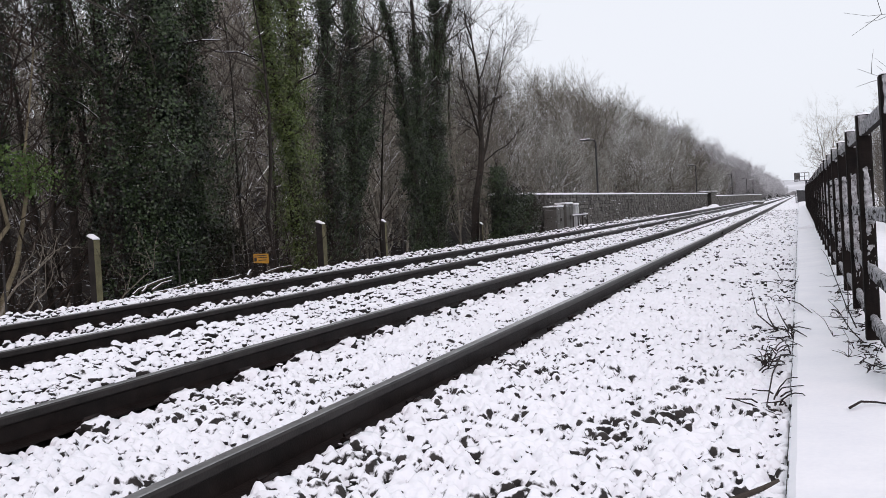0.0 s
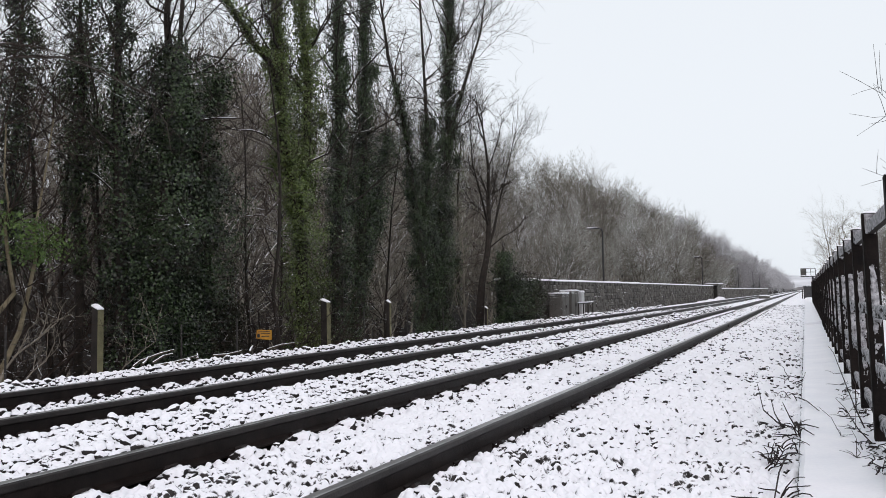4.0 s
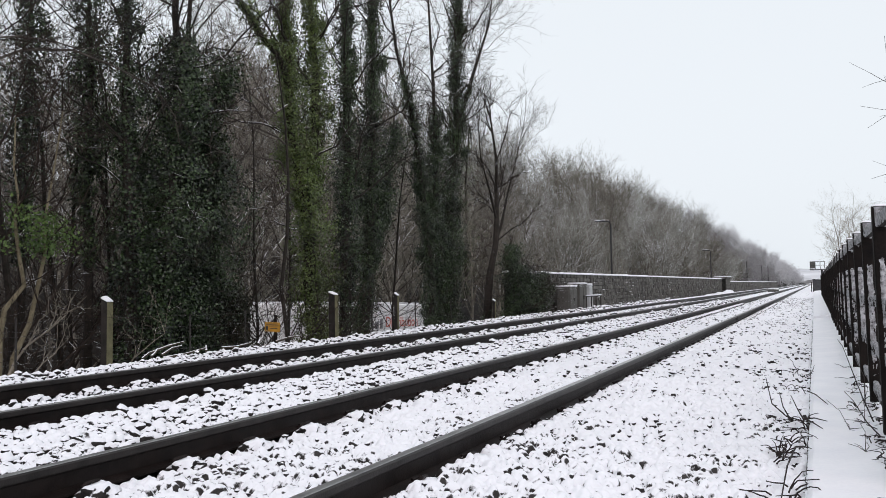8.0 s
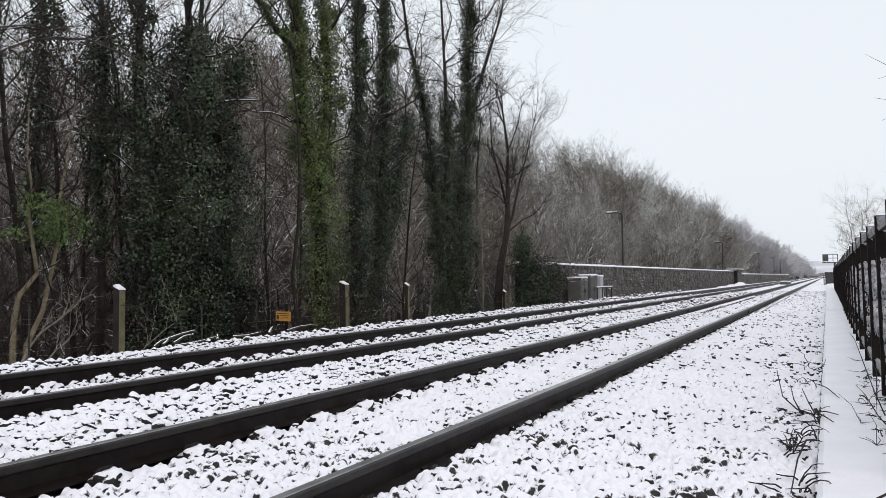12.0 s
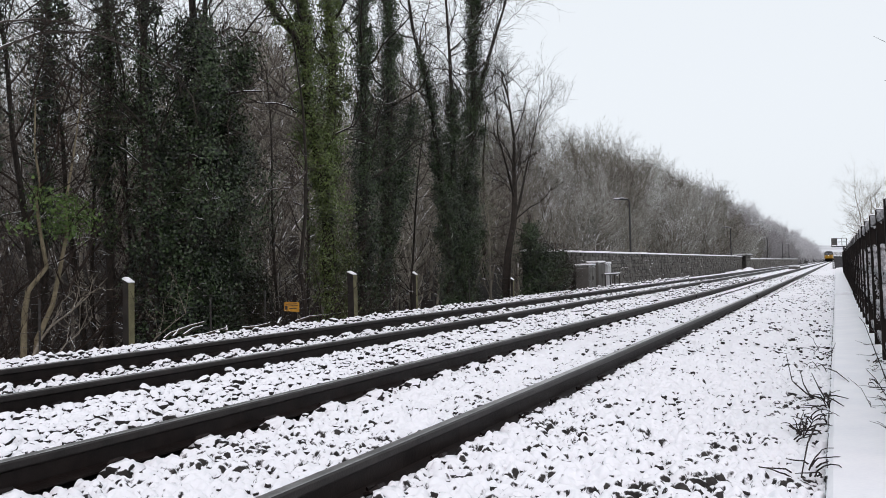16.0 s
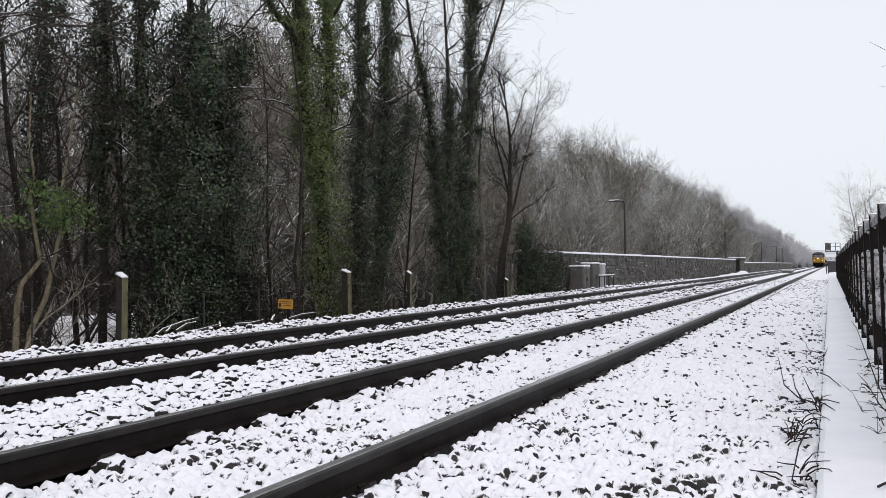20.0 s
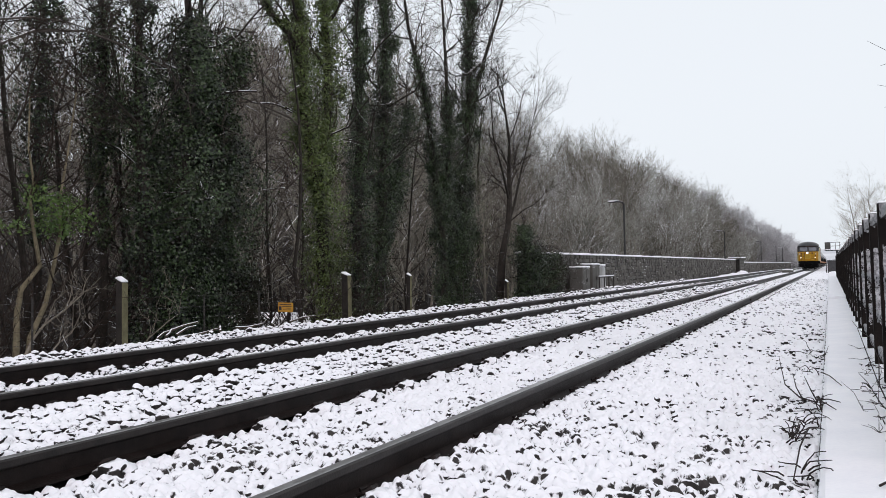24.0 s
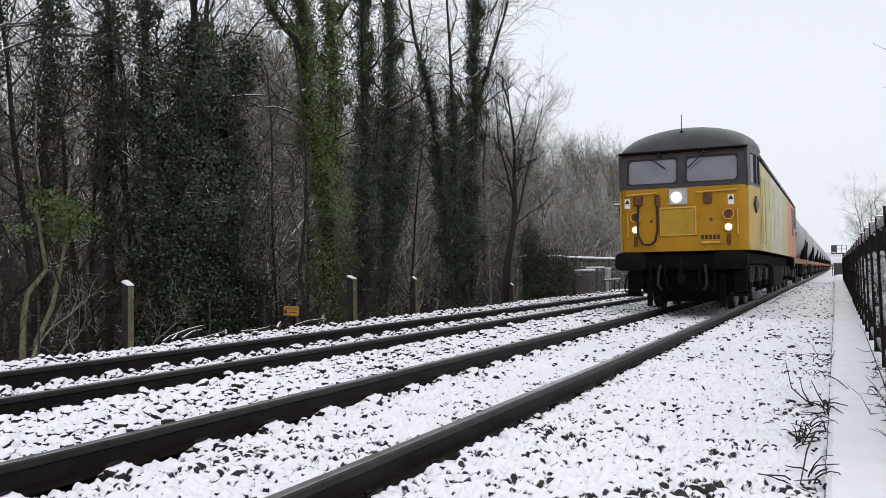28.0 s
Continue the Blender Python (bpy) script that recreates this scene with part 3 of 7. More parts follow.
def build_coping():
    rng = random.Random(3)
    coping = tagged(new("coping"), "snow-covered concrete kerb along the trackside", "kerb", kind="structure")
    spans = [(0.5, 12.4, 0.50, -0.155), (12.4, 25.6, 0.50, -0.155), (25.6, 42, 0.30, -0.10), (42, 68, 0.30, -0.10), (68, 100, 0.30, -0.10)]
    for i, (y0, y1, w, top) in enumerate(spans):
        m = Mesh()
        rings = []
        steps = max(2, int((y1 - y0) / 0.15)) if y0 < 26 else 8
        for k in range(steps + 1):
            y = y0 + 0.006 + (y1 - y0 - 0.012) * k / steps
            x, wob = lean_x(y), 0.010 * noise.noise((y * 2.1, i, 0))
            z = top + 0.006 * noise.noise((y * 1.3, 3, i))
            rings.append([(x + 0.012, y, -0.6), (x + 0.004, y, z - 0.055), (x + wob, y, z - 0.05), (x + wob - 0.004, y, z - 0.02), (x + 0.02 + wob, y, z),
                          (x + w * 0.45, y, z + 0.012), (x + w * 0.8, y, z + 0.03), (x + w + 0.25, y, z + 0.05 + 2 * wob), (x + w + 0.6, y, z + 0.02), (x + w + 0.6, y, -0.6)])
        m.loft(rings)
        part("kerb_stone", m, SNOW, coping, smooth=False)
    m = Mesh()
    for k in range(130):
        y = 1.0 + k * 0.19
        m.box(lean_x(y) - 0.010 - 0.008 * rng.random(), lean_x(y) + 0.02, y, y + 0.185, -0.32, -0.188 - 0.018 * rng.random(), 0.004)
    part("stained_edge", m, IRON, coping, "dark weathered vertical kerb face")


build_coping()


def driven_snow(x, y, top, w, seed, fine, lean):
    """Snow blown onto a post's face: an uneven sheet that shows where it stands proud of the timber."""
    m = Mesh()
    nx, nz = (14, 170) if fine else (6, 40)
    v, f = [], []
    for j in range(nz + 1):
        z = -0.12 + (top - 0.005 + 0.12) * j / nz
        # thick on the head, sheltered under the top rail, a long ragged band between the rails, sparse near the ground
        cover = np.interp(z, [-0.12, 0.10, 0.32, 0.48, 0.60, 0.66, 0.72, 0.86, 0.96, 1.02, 1.14, 1.19, 1.31], [-0.55, -0.30, -0.05, 0.22, 0.12, -0.10, 0.22, 0.26, 0.05, -0.45, -0.45, 0.30, 0.40])
        head = 0.12 if z > 1.17 else 0.0
        left = 0.30 - head * 1.6 + 0.09 * noise.noise((seed * 5.1, 1.0, z * 9)) + 0.06 * noise.noise((seed, 4.0, z * 34))
        right = 0.90 + head * 0.5 + 0.08 * noise.noise((seed * 2.7, 8.0, z * 9)) + 0.06 * noise.noise((seed, 9.0, z * 34))
        for i in range(nx + 1):
            a = i / nx
            h = 0.40 * noise.noise((a * 1.2 + seed * 7.3, seed * 3.1, z * 5.0)) + 0.30 * noise.noise((a * 3 + seed, 2.0, z * 24)) + 0.30 * noise.noise((a * 6, seed, z * 60)) + cover
            edge = min(1.0, (a - left) * 6.0, (right - a) * 6.0)
            v.append((x + 0.004 + (w - 0.008) * a + lean * max(z, 0.0), y - max(-0.006, min(0.014 * h, 0.012 * edge)), z))
    for j in range(nz):
        for i in range(nx):
            k = j * (nx + 1) + i
            f.append((k, k + 1, k + nx + 2, k + nx + 1))
    return m.add(v, f)


def fence_x(y):
    return float(np.interp(y, [4.4, 7.5, 12.15, 70.0], [0.328, 0.329, 0.286, -0.02]))


def build_fence():
    rng = random.Random(11)
    fence = thing("timber_fence", "tall dark post-and-rail fence plastered with driven snow beside the line", "fence")
    ys = [4.38, 5.96, 7.54, 8.95, 10.56] + [12.15 + 1.58 * i for i in range(34)]
    posts = []
    for i, y in enumerate(ys):
        w = 0.078 + rng.uniform(-0.003, 0.003) + (0.006 if i < 2 else 0.0)
        x = fence_x(y)
        top = 1.300 + rng.uniform(-0.012, 0.012) + (0.05 if i == 0 else 0.0)
        lean = -0.017 + rng.uniform(-0.003, 0.003)
        if i == 0:
            x, lean = 0.362, -0.026
        posts.append((x, y, w, lean))
        m = Mesh()
        m.loft([[(x + a + lean * max(z, 0.0), y + b, z) for a, b in ((0.0, 0.008), (0.008, 0), (w - 0.008, 0), (w, 0.008), (w, 0.12), (0.0, 0.12))]
                for z in (-0.7, 0.0, 0.9, top - 0.008, top)])
        p = part("post", m, FENCEWOOD, fence)
        cap = Mesh()
        xt = x + lean * top
        cap.loft([[(xt + d, y + d, z), (xt + w - d, y + d, z), (xt + w - d, y + 0.12 - d, z), (xt + d, y + 0.12 - d, z)]
                  for z, d in ((top - 0.004, 0.001), (top + 0.006, 0.004), (top + 0.014, 0.020))])
        part("snow_cap", cap, SNOW, p, "cap of fresh snow", smooth=True)
        part("driven_snow", driven_snow(x, y, top, w, i + 1, i < 14, lean), DIRTYSNOW, p, "patches of snow stuck to the timber", smooth=True)
    for k in range(len(posts) - 1):
        (xa, ya, wa, la), (xb, yb, wb, lb) = posts[k], posts[k + 1]
        for h, t in ((0.0, 0.036), (0.33, 0.036), (0.685, 0.034), (1.21, 0.036)):
            m = Mesh()
            za, zb = h + rng.uniform(-0.012, 0.012), h + rng.uniform(-0.012, 0.012)
            ends = ((xa + wa * 0.55 + la * h, ya + 0.118, za), (xb + wb * 0.55 + lb * h, yb + 0.002, zb))
            m.loft([[(x - 0.018, y, z - t), (x + 0.018, y, z - t), (x + 0.018, y, z + t - 0.004), (x - 0.018, y, z + t)] for x, y, z in ends])
            r = part("rail", m, FENCEWOOD, fence)
            fine = k < 8
            steps, rows = (46, 6) if fine else (12, 3)
            v, f = [], []
            for q in range(steps + 1):
                g = q / steps
                x, y, z = (ends[0][c] + (ends[1][c] - ends[0][c]) * g for c in range(3))
                for c in range(rows + 1):
                    u = c / rows
                    e = 0.55 * noise.noise((y * 9.0, h * 7, u * 2)) + 0.45 * noise.noise((y * 34.0, h * 3, u * 5)) + 0.25 * u - 0.02 + (0.25 if h > 1 else 0.0)
                    v.append((x - 0.018 - max(-0.005, min(0.010 * e, 0.012 * (u + 0.2))), y, z - t + 2 * t * u))
                v.append((x - 0.006, y, z + t + 0.012 + 0.006 * noise.noise((y * 5, h, 2.0))))
                v.append((x + 0.016, y, z + t + 0.004))
            n = rows + 3
            for q in range(steps):
                for c in range(n - 1):
                    j = q * n + c
                    f.append((j, j + n, j + n + 1, j + 1))
            s = Mesh()
            s.add(v, f)
            part("rail_snow", s, DIRTYSNOW, r, "ragged line of snow clinging to a fence rail", smooth=True)


build_fence()


# ---- far stone wall ----
def build_wall(name, x, y0, y1, z0, z1, depth, seed, fine):
    rng = random.Random(seed)
    wall = tagged(new(name), "dark coursed rubble stone wall topped with snow", "wall", kind="structure")
    core = Mesh()
    core.box(x - depth, x - 0.05, y0, y1, z0 - 1.5, z1 - 0.02)
    part("core", core, MORTAR, wall)
    rows = int((z1 - z0) / fine)
    h = (z1 - z0) / rows
    rest = Mesh()
    count = 0
    for r in range(rows):
        y = y0 - rng.random() * 0.3
        while y < y1:
            w = rng.uniform(0.9, 2.8) * fine * (1 + max(0, (y - 60) / 80))
            a, b = max(y, y0), min(y + w, y1)
            if b - a > 0.08:
                d = rng.uniform(-0.03, 0.05)
                m = Mesh()
                q = lambda s: rng.uniform(-s, s)
                y0s, y1s, zl, zh = a + 0.008, b - 0.008, z0 + r * h + 0.006, z0 + (r + 1) * h - 0.006
                if rng.random() < 0.22 and r < rows - 1:
                    zh += h * rng.uniform(0.2, 0.5)
                back = [(y0s + q(0.02), zl + q(0.015)), ((a + b) / 2, zl + q(0.015)), (y1s + q(0.02), zl + q(0.015)), (y1s + q(0.02), (zl + zh) / 2), (y1s + q(0.025), zh + q(0.02)), ((a + b) / 2, zh + q(0.02)), (y0s + q(0.025), zh + q(0.02)), (y0s, (zl + zh) / 2)]
                cy, cz = (a + b) / 2, (zl + zh) / 2
                m.loft([[(x - 0.07, yy, zz) for yy, zz in back], [(x + d - 0.025, yy, zz) for yy, zz in back], [(x + d, cy + (yy - cy) * 0.82, cz + (zz - cz) * 0.72) for yy, zz in back]])
                if count < 290 and a < y0 + 22:
                    part("stone", m, STONE, wall)
                    count += 1
                else:
                    rest.add(m.v, m.f)
            y += w
    tagged(part("far_stones", rest, STONE, wall), kind="stuff")
    cap = Mesh()
    k = max(6, int((y1 - y0) / 0.5))
    for s, (za, zb) in enumerate(((0.0, 0.07),)):
        rings = []
        for i in range(k + 1):
            y = y0 - 0.05 + (y1 - y0 + 0.1) * i / k
            e = 0.030 * noise.noise((y * 0.9, seed, 0)) + 0.025 * noise.noise((y * 3, seed, 3)) - 0.02
            rings.append([(x - depth - 0.04, y, z1 - 0.03), (x + 0.05, y, z1 - 0.03), (x + 0.05, y, z1 + 0.03 + e), (x - 0.05, y, z1 + 0.07 + e), (x - depth + 0.05, y, z1 + 0.08 + e), (x - depth - 0.04, y, z1 + 0.03)])
        cap.loft(rings)
    part("coping_snow", cap, SNOW, wall, "thick snow on the wall top", smooth=True)
    return wall


build_wall("wall_far", -9.3, 27.2, 92.0, -0.35, 1.33, 0.5, 21, 0.155)
build_wall("wall_end", -9.0, 96.0, 205.0, -0.35, 1.05, 0.5, 22, 0.28)


def build_pier():
    pier = tagged(new("wall_pier"), "square stone pier with a snow-covered slab", "wall", kind="structure")
    rng = random.Random(2)
    m = Mesh()
    m.box(-9.75, -8.95, 91.9, 96.2, -1.0, 1.4, 0.05)
    part("shaft", m, MORTAR, pier)
    for r in range(6):
        for j in range(3):
            s = Mesh()
            s.box(-8.97, -8.90 + rng.uniform(0, 0.03), 92.0 + 1.4 * j, 93.35 + 1.4 * j, -0.3 + 0.3 * r, -0.03 + 0.3 * r, 0.03)
            part("stone", s, STONE, pier)
    c = Mesh()
    c.box(-10.0, -8.7, 91.2, 96.8, 1.4, 1.5, 0.03)
    part("slab", c, STONE, pier)
    c = Mesh()
    c.box(-10.0, -8.7, 91.2, 96.8, 1.504, 1.58, 0.04)
    part("slab_snow", c, SNOW, pier, "layer of snow on the slab")


build_pier()


# ---- boundary posts, wires and sign ----
def build_posts():
    for x, y, top, w, lean in ((-8.9, 8.75, 0.76, 0.105, 1.0), (-9.1, 15.0, 0.77, 0.14, -0.5), (-9.1, 17.8, 0.72, 0.085, 0.8), (-9.1, 24.3, 0.45, 0.08, 1.0)):
        post = thing("fence_post", "square weathered timber fence post with lichen and a snow cap", "post", "boundary fence posts", (x, y, -0.55))
        m = Mesh()
        h = top + 0.55
        sway = 0.01 * lean
        m.loft([[(a * w / 2 + sway * z, b * w / 2, z + (0.05 * (a + 1) / 2 * -1 if z == h else 0)) for a, b in ((-1, -1), (1, -1), (1, 1), (-1, 1))] for z in (0, h * 0.5, h)])
        p = part("shaft", m, WOOD, post)
        # track-side face coloured paler as the lit side, besides its lichen
        f = Mesh()
        f.loft([[(w / 2 + 0.002 + sway * z, -w / 2, z), (w / 2 + 0.006 + sway * z, -w / 2, z), (w / 2 + 0.006 + sway * z, w / 2, z), (w / 2 + 0.002 + sway * z, w / 2, z)] for z in (0, h * 0.5, h - 0.055)])
        part("sunny_face", f, LICHEN, post, "lit-side face toned paler, with yellow-green lichen")
        c = Mesh()
        c.loft([[(a * (w / 2 - d) + sway * h, b * (w / 2 - d), h + e - 0.025 * (a + 1)) for a, b in ((-1, -1), (1, -1), (1, 1), (-1, 1))] for e, d in ((0.001, -0.006), (0.02, -0.004), (0.034, 0.02))])
        part("snow_cap", c, SNOW, post, "cap of snow", smooth=True)
    for x, y, top in ((-9.0, 7.4, 0.55), (-9.05, 10.6, 0.45), (-9.05, 12.0, 0.5), (-9.1, 16.6, 0.55), (-9.1, 18.8, 0.55), (-9.1, 21.0, 0.5)):
        stake = thing("fence_stake", "thin dark steel fence stake", "stake", "thin fence stakes", (x, y, -0.6))
        m = Mesh()
        m.tube([(0, 0, 0), (0.01, 0.0, 0.6), (0.0, 0.01, top + 0.6)], 0.014, 5, True)
        part("bar", m, IRON, stake)
    wires = thing("wire_fence", "rusty wires strung between the boundary posts", "wire fence", at=(0, 0, 0))
    for h in (-0.05, 0.12, 0.29, 0.46):
        m = Mesh()
        m.tube([(-8.95, 3, h), (-8.98, 8.75, h + 0.03), (-9.05, 12, h - 0.01), (-9.12, 15, h + 0.03), (-9.12, 17.8, h + 0.02), (-9.12, 21, h), (-9.12, 24.3, h)], 0.003, 4)
        part("wire", m, IRON, wires)


build_posts()

SIGNYELLOW = mat("faded_yellow_sign", (0.30, 0.15, 0.012), (0.45, 0.225, 0.022), 9, 0.6, local=True)
DARKPRINT = mat("dark_print", (0.02, 0.02, 0.02), (0.035, 0.03, 0.03), 9, 0.6, local=True)


def build_sign():
    sign = thing("fence_sign", "small faded orange-yellow warning sign on the wire fence", "sign", at=(-9.03, 12.77, 0.18), rz=-48)
    m = Mesh()
    m.loft([[(0.0, -0.135, -0.075), (0.0, 0.135, -0.10), (0.0, 0.135, 0.075), (0.0, -0.13, 0.09)], [(-0.008, -0.135, -0.075), (-0.008, 0.135, -0.10), (-0.008, 0.135, 0.075), (-0.008, -0.13, 0.09)]])
    part("plate", m, SIGNYELLOW, sign)
    for y0, y1, z0, z1 in ((-0.11, 0.10, 0.042, 0.056), (-0.06, 0.11, 0.008, 0.022), (-0.05, 0.09, -0.04, -0.026), (-0.12, -0.075, -0.05, 0.02)):
        m = Mesh()
        m.box(0.0005, 0.003, y0, y1, z0, z1)
        part("print", m, DARKPRINT, sign, "line of dark lettering too worn to read")
    m = Mesh()
    m.box(-0.065, -0.010, 0.035, 0.09, -0.75, 0.22, 0.006)
    part("stake", m, FENCEWOOD, sign, "dark timber stake")


build_sign()

GREYSTEEL = mat("grey_painted_steel", (0.058, 0.056, 0.050), (0.105, 0.102, 0.092), 3, 0.6, snow=0.75, bump=0.1)
PALEGREY = mat("pale_galvanised_steel", (0.35, 0.36, 0.36), (0.50, 0.51, 0.51), 5, 0.5, 0.3, snow=0.75, bump=0.1)
LAMPGREY = mat("dark_lamp_steel", (0.03, 0.03, 0.032), (0.06, 0.06, 0.062), 4, 0.6, snow=0.8, bump=0.1)


def cabinet(x0, x1, y0, y1, z0, z1, material, label):
    c = thing("equipment_cabinet", label, "cabinet", "trackside equipment cabinets", ((x0 + x1) / 2, (y0 + y1) / 2, z0))
    w, d, h = (x1 - x0) / 2, (y1 - y0) / 2, z1 - z0
    m = Mesh()
    m.box(-w, w, -d, d, 0.0, h, 0.015)
    part("body", m, material, c)
    m = Mesh()
    m.box(-w - 0.03, w + 0.03, -d - 0.03, d + 0.03, h + 0.002, h + 0.04, 0.01)
    r = part("roof", m, material, c)
    m = Mesh()
    m.box(-w - 0.03, w + 0.03, -d - 0.03, d + 0.03, h + 0.043, h + 0.10, 0.03)
    part("roof_snow", m, SNOW, r, "layer of snow", smooth=True)
    for s in (-1, 1):
        m = Mesh()
        m.box(w + 0.002, w + 0.018, s * d * 0.5 - d * 0.45, s * d * 0.5 + d * 0.45, 0.06, h - 0.05, 0.005)
        door = part("door", m, material, c)
        m = Mesh()
        m.box(w + 0.02, w + 0.04, s * d * 0.12, s * d * 0.12 + 0.03 * s if s > 0 else s * d * 0.12 + 0.03, h * 0.45, h * 0.6, 0.003)
        part("handle", m, IRON, door)
    m = Mesh()
    m.box(-w + 0.05, w - 0.05, -d - 0.016, -d - 0.002, 0.08, h - 0.08, 0.004)
    part("end_panel", m, material, c)
    return c


cabinet(-9.05, -8.55, 30.9, 31.9, -0.16, 0.76, GREYSTEEL, "grey steel trackside equipment cabinet with snow on top")
cabinet(-9.0, -8.56, 32.3, 33.4, -0.16, 0.86, GREYSTEEL, "narrow grey steel trackside cabinet")
cabinet(-8.95, -8.5, 33.6, 34.1, -0.16, 0.82, PALEGREY, "pale galvanised trackside cabinet")


def build_guard_rail():
    g = thing("guard_rail", "low dark tubular guard rail by the trackside cabinets", "railing", at=(-8.25, 32.2, -0.2))
    for y in (0.0, 0.75, 1.5, 2.3):
        m = Mesh()
        m.tube([(0, y, 0), (0, y, 0.62)], 0.025, 6, True)
        part("upright", m, IRON, g)
    m = Mesh()
    m.tube([(0, -0.05, 0.62), (0, 2.35, 0.62)], 0.025, 6, True)
    part("top_bar", m, IRON, g)
    m = Mesh()
    m.box(-0.025, 0.025, -0.05, 2.35, 0.648, 0.68, 0.008)
    part("bar_snow", m, SNOW, g, "line of snow on the bar")


build_guard_rail()


def build_lamps():
    first = None
    for y, top in ((55.5, 5.05), (111, 5.1), (168, 5.3), (212, 5.4), (238, 5.6)):
        at = pose(-12.5, y, -3.4)
        if first is None:
            first = thing("street_lamp", "dark steel street lamp column beside the road", "street lamp", "lamps along the road", (-12.5, y, -3.4))
            h = top + 3.4
            m = Mesh()
            m.tube([(0, 0, 0), (0, 0, 1.4)], 0.10, 8, True)
            part("base", m, LAMPGREY, first)
            m = Mesh()
            m.tube([(0, 0, 1.4), (0, 0, h - 0.2), (-0.08, -0.1, h - 0.03), (-0.3, -0.3, h)], [0.075, 0.055, 0.05, 0.04], 8, True)
            part("column", m, LAMPGREY, first)
            m = Mesh()
            m.box(-0.95, -0.25, -0.40, -0.20, h - 0.05, h + 0.05, 0.04)
            hd = part("lantern", m, LAMPGREY, first)
            m = Mesh()
            m.box(-0.92, -0.28, -0.38, -0.22, h + 0.052, h + 0.09, 0.015)
            part("lantern_snow", m, SNOW, hd, "thin snow on the lantern")
        else:
            copy_thing(first, at)


build_lamps()


def build_gantry():
    """The small elevated signal platform beside the line."""
    g = thing("signal_platform", "grey steel railway signal post with a railed platform", "signal", at=(0.55, 92, -0.2))
    m = Mesh()
    m.tube([(-0.4, 0, 0), (-0.4, 0, 2.3)], 0.10, 8, True)
    part("post", m, LAMPGREY, g)
    m = Mesh()
    m.box(-1.5, -0.1, -0.4, 0.4, 2.22, 2.32, 0.02)
    deck = part("deck", m, LAMPGREY, g)
    m = Mesh()
    m.box(-1.5, -0.1, -0.4, 0.4, 2.324, 2.38, 0.02)
    part("deck_snow", m, SNOW, deck, "snow on the deck")
    for x in (-1.46, -1.0, -0.55, -0.14):
        m = Mesh()
        m.box(x - 0.03, x + 0.03, -0.4, -0.34, 2.32, 3.08, 0.008)
        part("upright", m, LAMPGREY, g)
    for z in (2.7, 3.06):
        m = Mesh()
        m.box(-1.46, -0.14, -0.39, -0.35, z - 0.025, z + 0.025, 0.008)
        part("handrail", m, LAMPGREY, g)
    m = Mesh()
    m.box(-1.43, -1.02, -0.33, -0.1, 2.39, 3.04, 0.03)
    part("signal_head", m, GREYSTEEL, g)
    hut = thing("trackside_hut", "small dark trackside hut with snow on its roof", "hut", at=(-0.2, 100, -0.3))
    m = Mesh()
    m.box(-0.6, 0.7, 0, 2.4, 0, 1.42, 0.03)
    part("shell", m, LAMPGREY, hut)
    m = Mesh()
    m.box(-0.65, 0.75, -0.07, 2.5, 1.424, 1.48, 0.02)
    roof = part("roof", m, LAMPGREY, hut)
    m = Mesh()
    m.box(-0.65, 0.75, -0.07, 2.5, 1.484, 1.55, 0.03)
    part("roof_snow", m, SNOW, roof, "snow on the roof")
    m = Mesh()
    m.tube([(-0.72, -0.1, 0), (-0.72, -0.1, 1.15)], 0.05, 6, True)
    part("corner_post", m, IRON, hut)


build_gantry()


# ---- trees ----
def limb(m, rng, p, d, length, r0, r1, bend_amp, n=6, steps=5, up=0.0):
    """A crooked tapered limb; returns its joints."""
    p, d = Vector(p), Vector(d).normalized()
    pts = [p.copy()]
    for i in range(steps):
        d = (d + Vector((rng.gauss(0, bend_amp), rng.gauss(0, bend_amp), rng.gauss(0, bend_amp) + up))).normalized()
        p = p + d * (length / steps)
        pts.append(p.copy())
    radii = [r0 + (r1 - r0) * i / steps for i in range(steps + 1)]
    m.tube(pts, radii, n)
    return pts, radii


def branch(m, rng, p, d, length, r, level, kids, sides, up=0.04, wob=0.16):
    """A limb that splits again and again into finer ones."""
    n = sides[min(level, len(sides) - 1)]
    steps = 5 if level == 0 else 3 if level == 1 else 2
    pts, radii = limb(m, rng, p, d, length, r, r * 0.45, wob, n, steps, up)
    if level >= len(kids):
        return
    for _ in range(kids[level]):
        f = rng.uniform(0.3, 1.0)
        k = min(int(f * steps), steps - 1)
        q = pts[k].lerp(pts[k + 1], f * steps - k)
        ax = (pts[k + 1] - pts[k]).normalized()
        side = Vector((rng.gauss(0, 1), rng.gauss(0, 1), rng.gauss(0.15, 0.7)))
        side = (side - ax * side.dot(ax)).normalized()
        a = rng.uniform(0.45, 1.1)
        nd = ax * math.cos(a) + side * math.sin(a)
        branch(m, rng, q, nd, length * rng.uniform(0.35, 0.62), max(radii[k] * rng.uniform(0.35, 0.6), 0.0035), level + 1, kids, sides, up, wob)


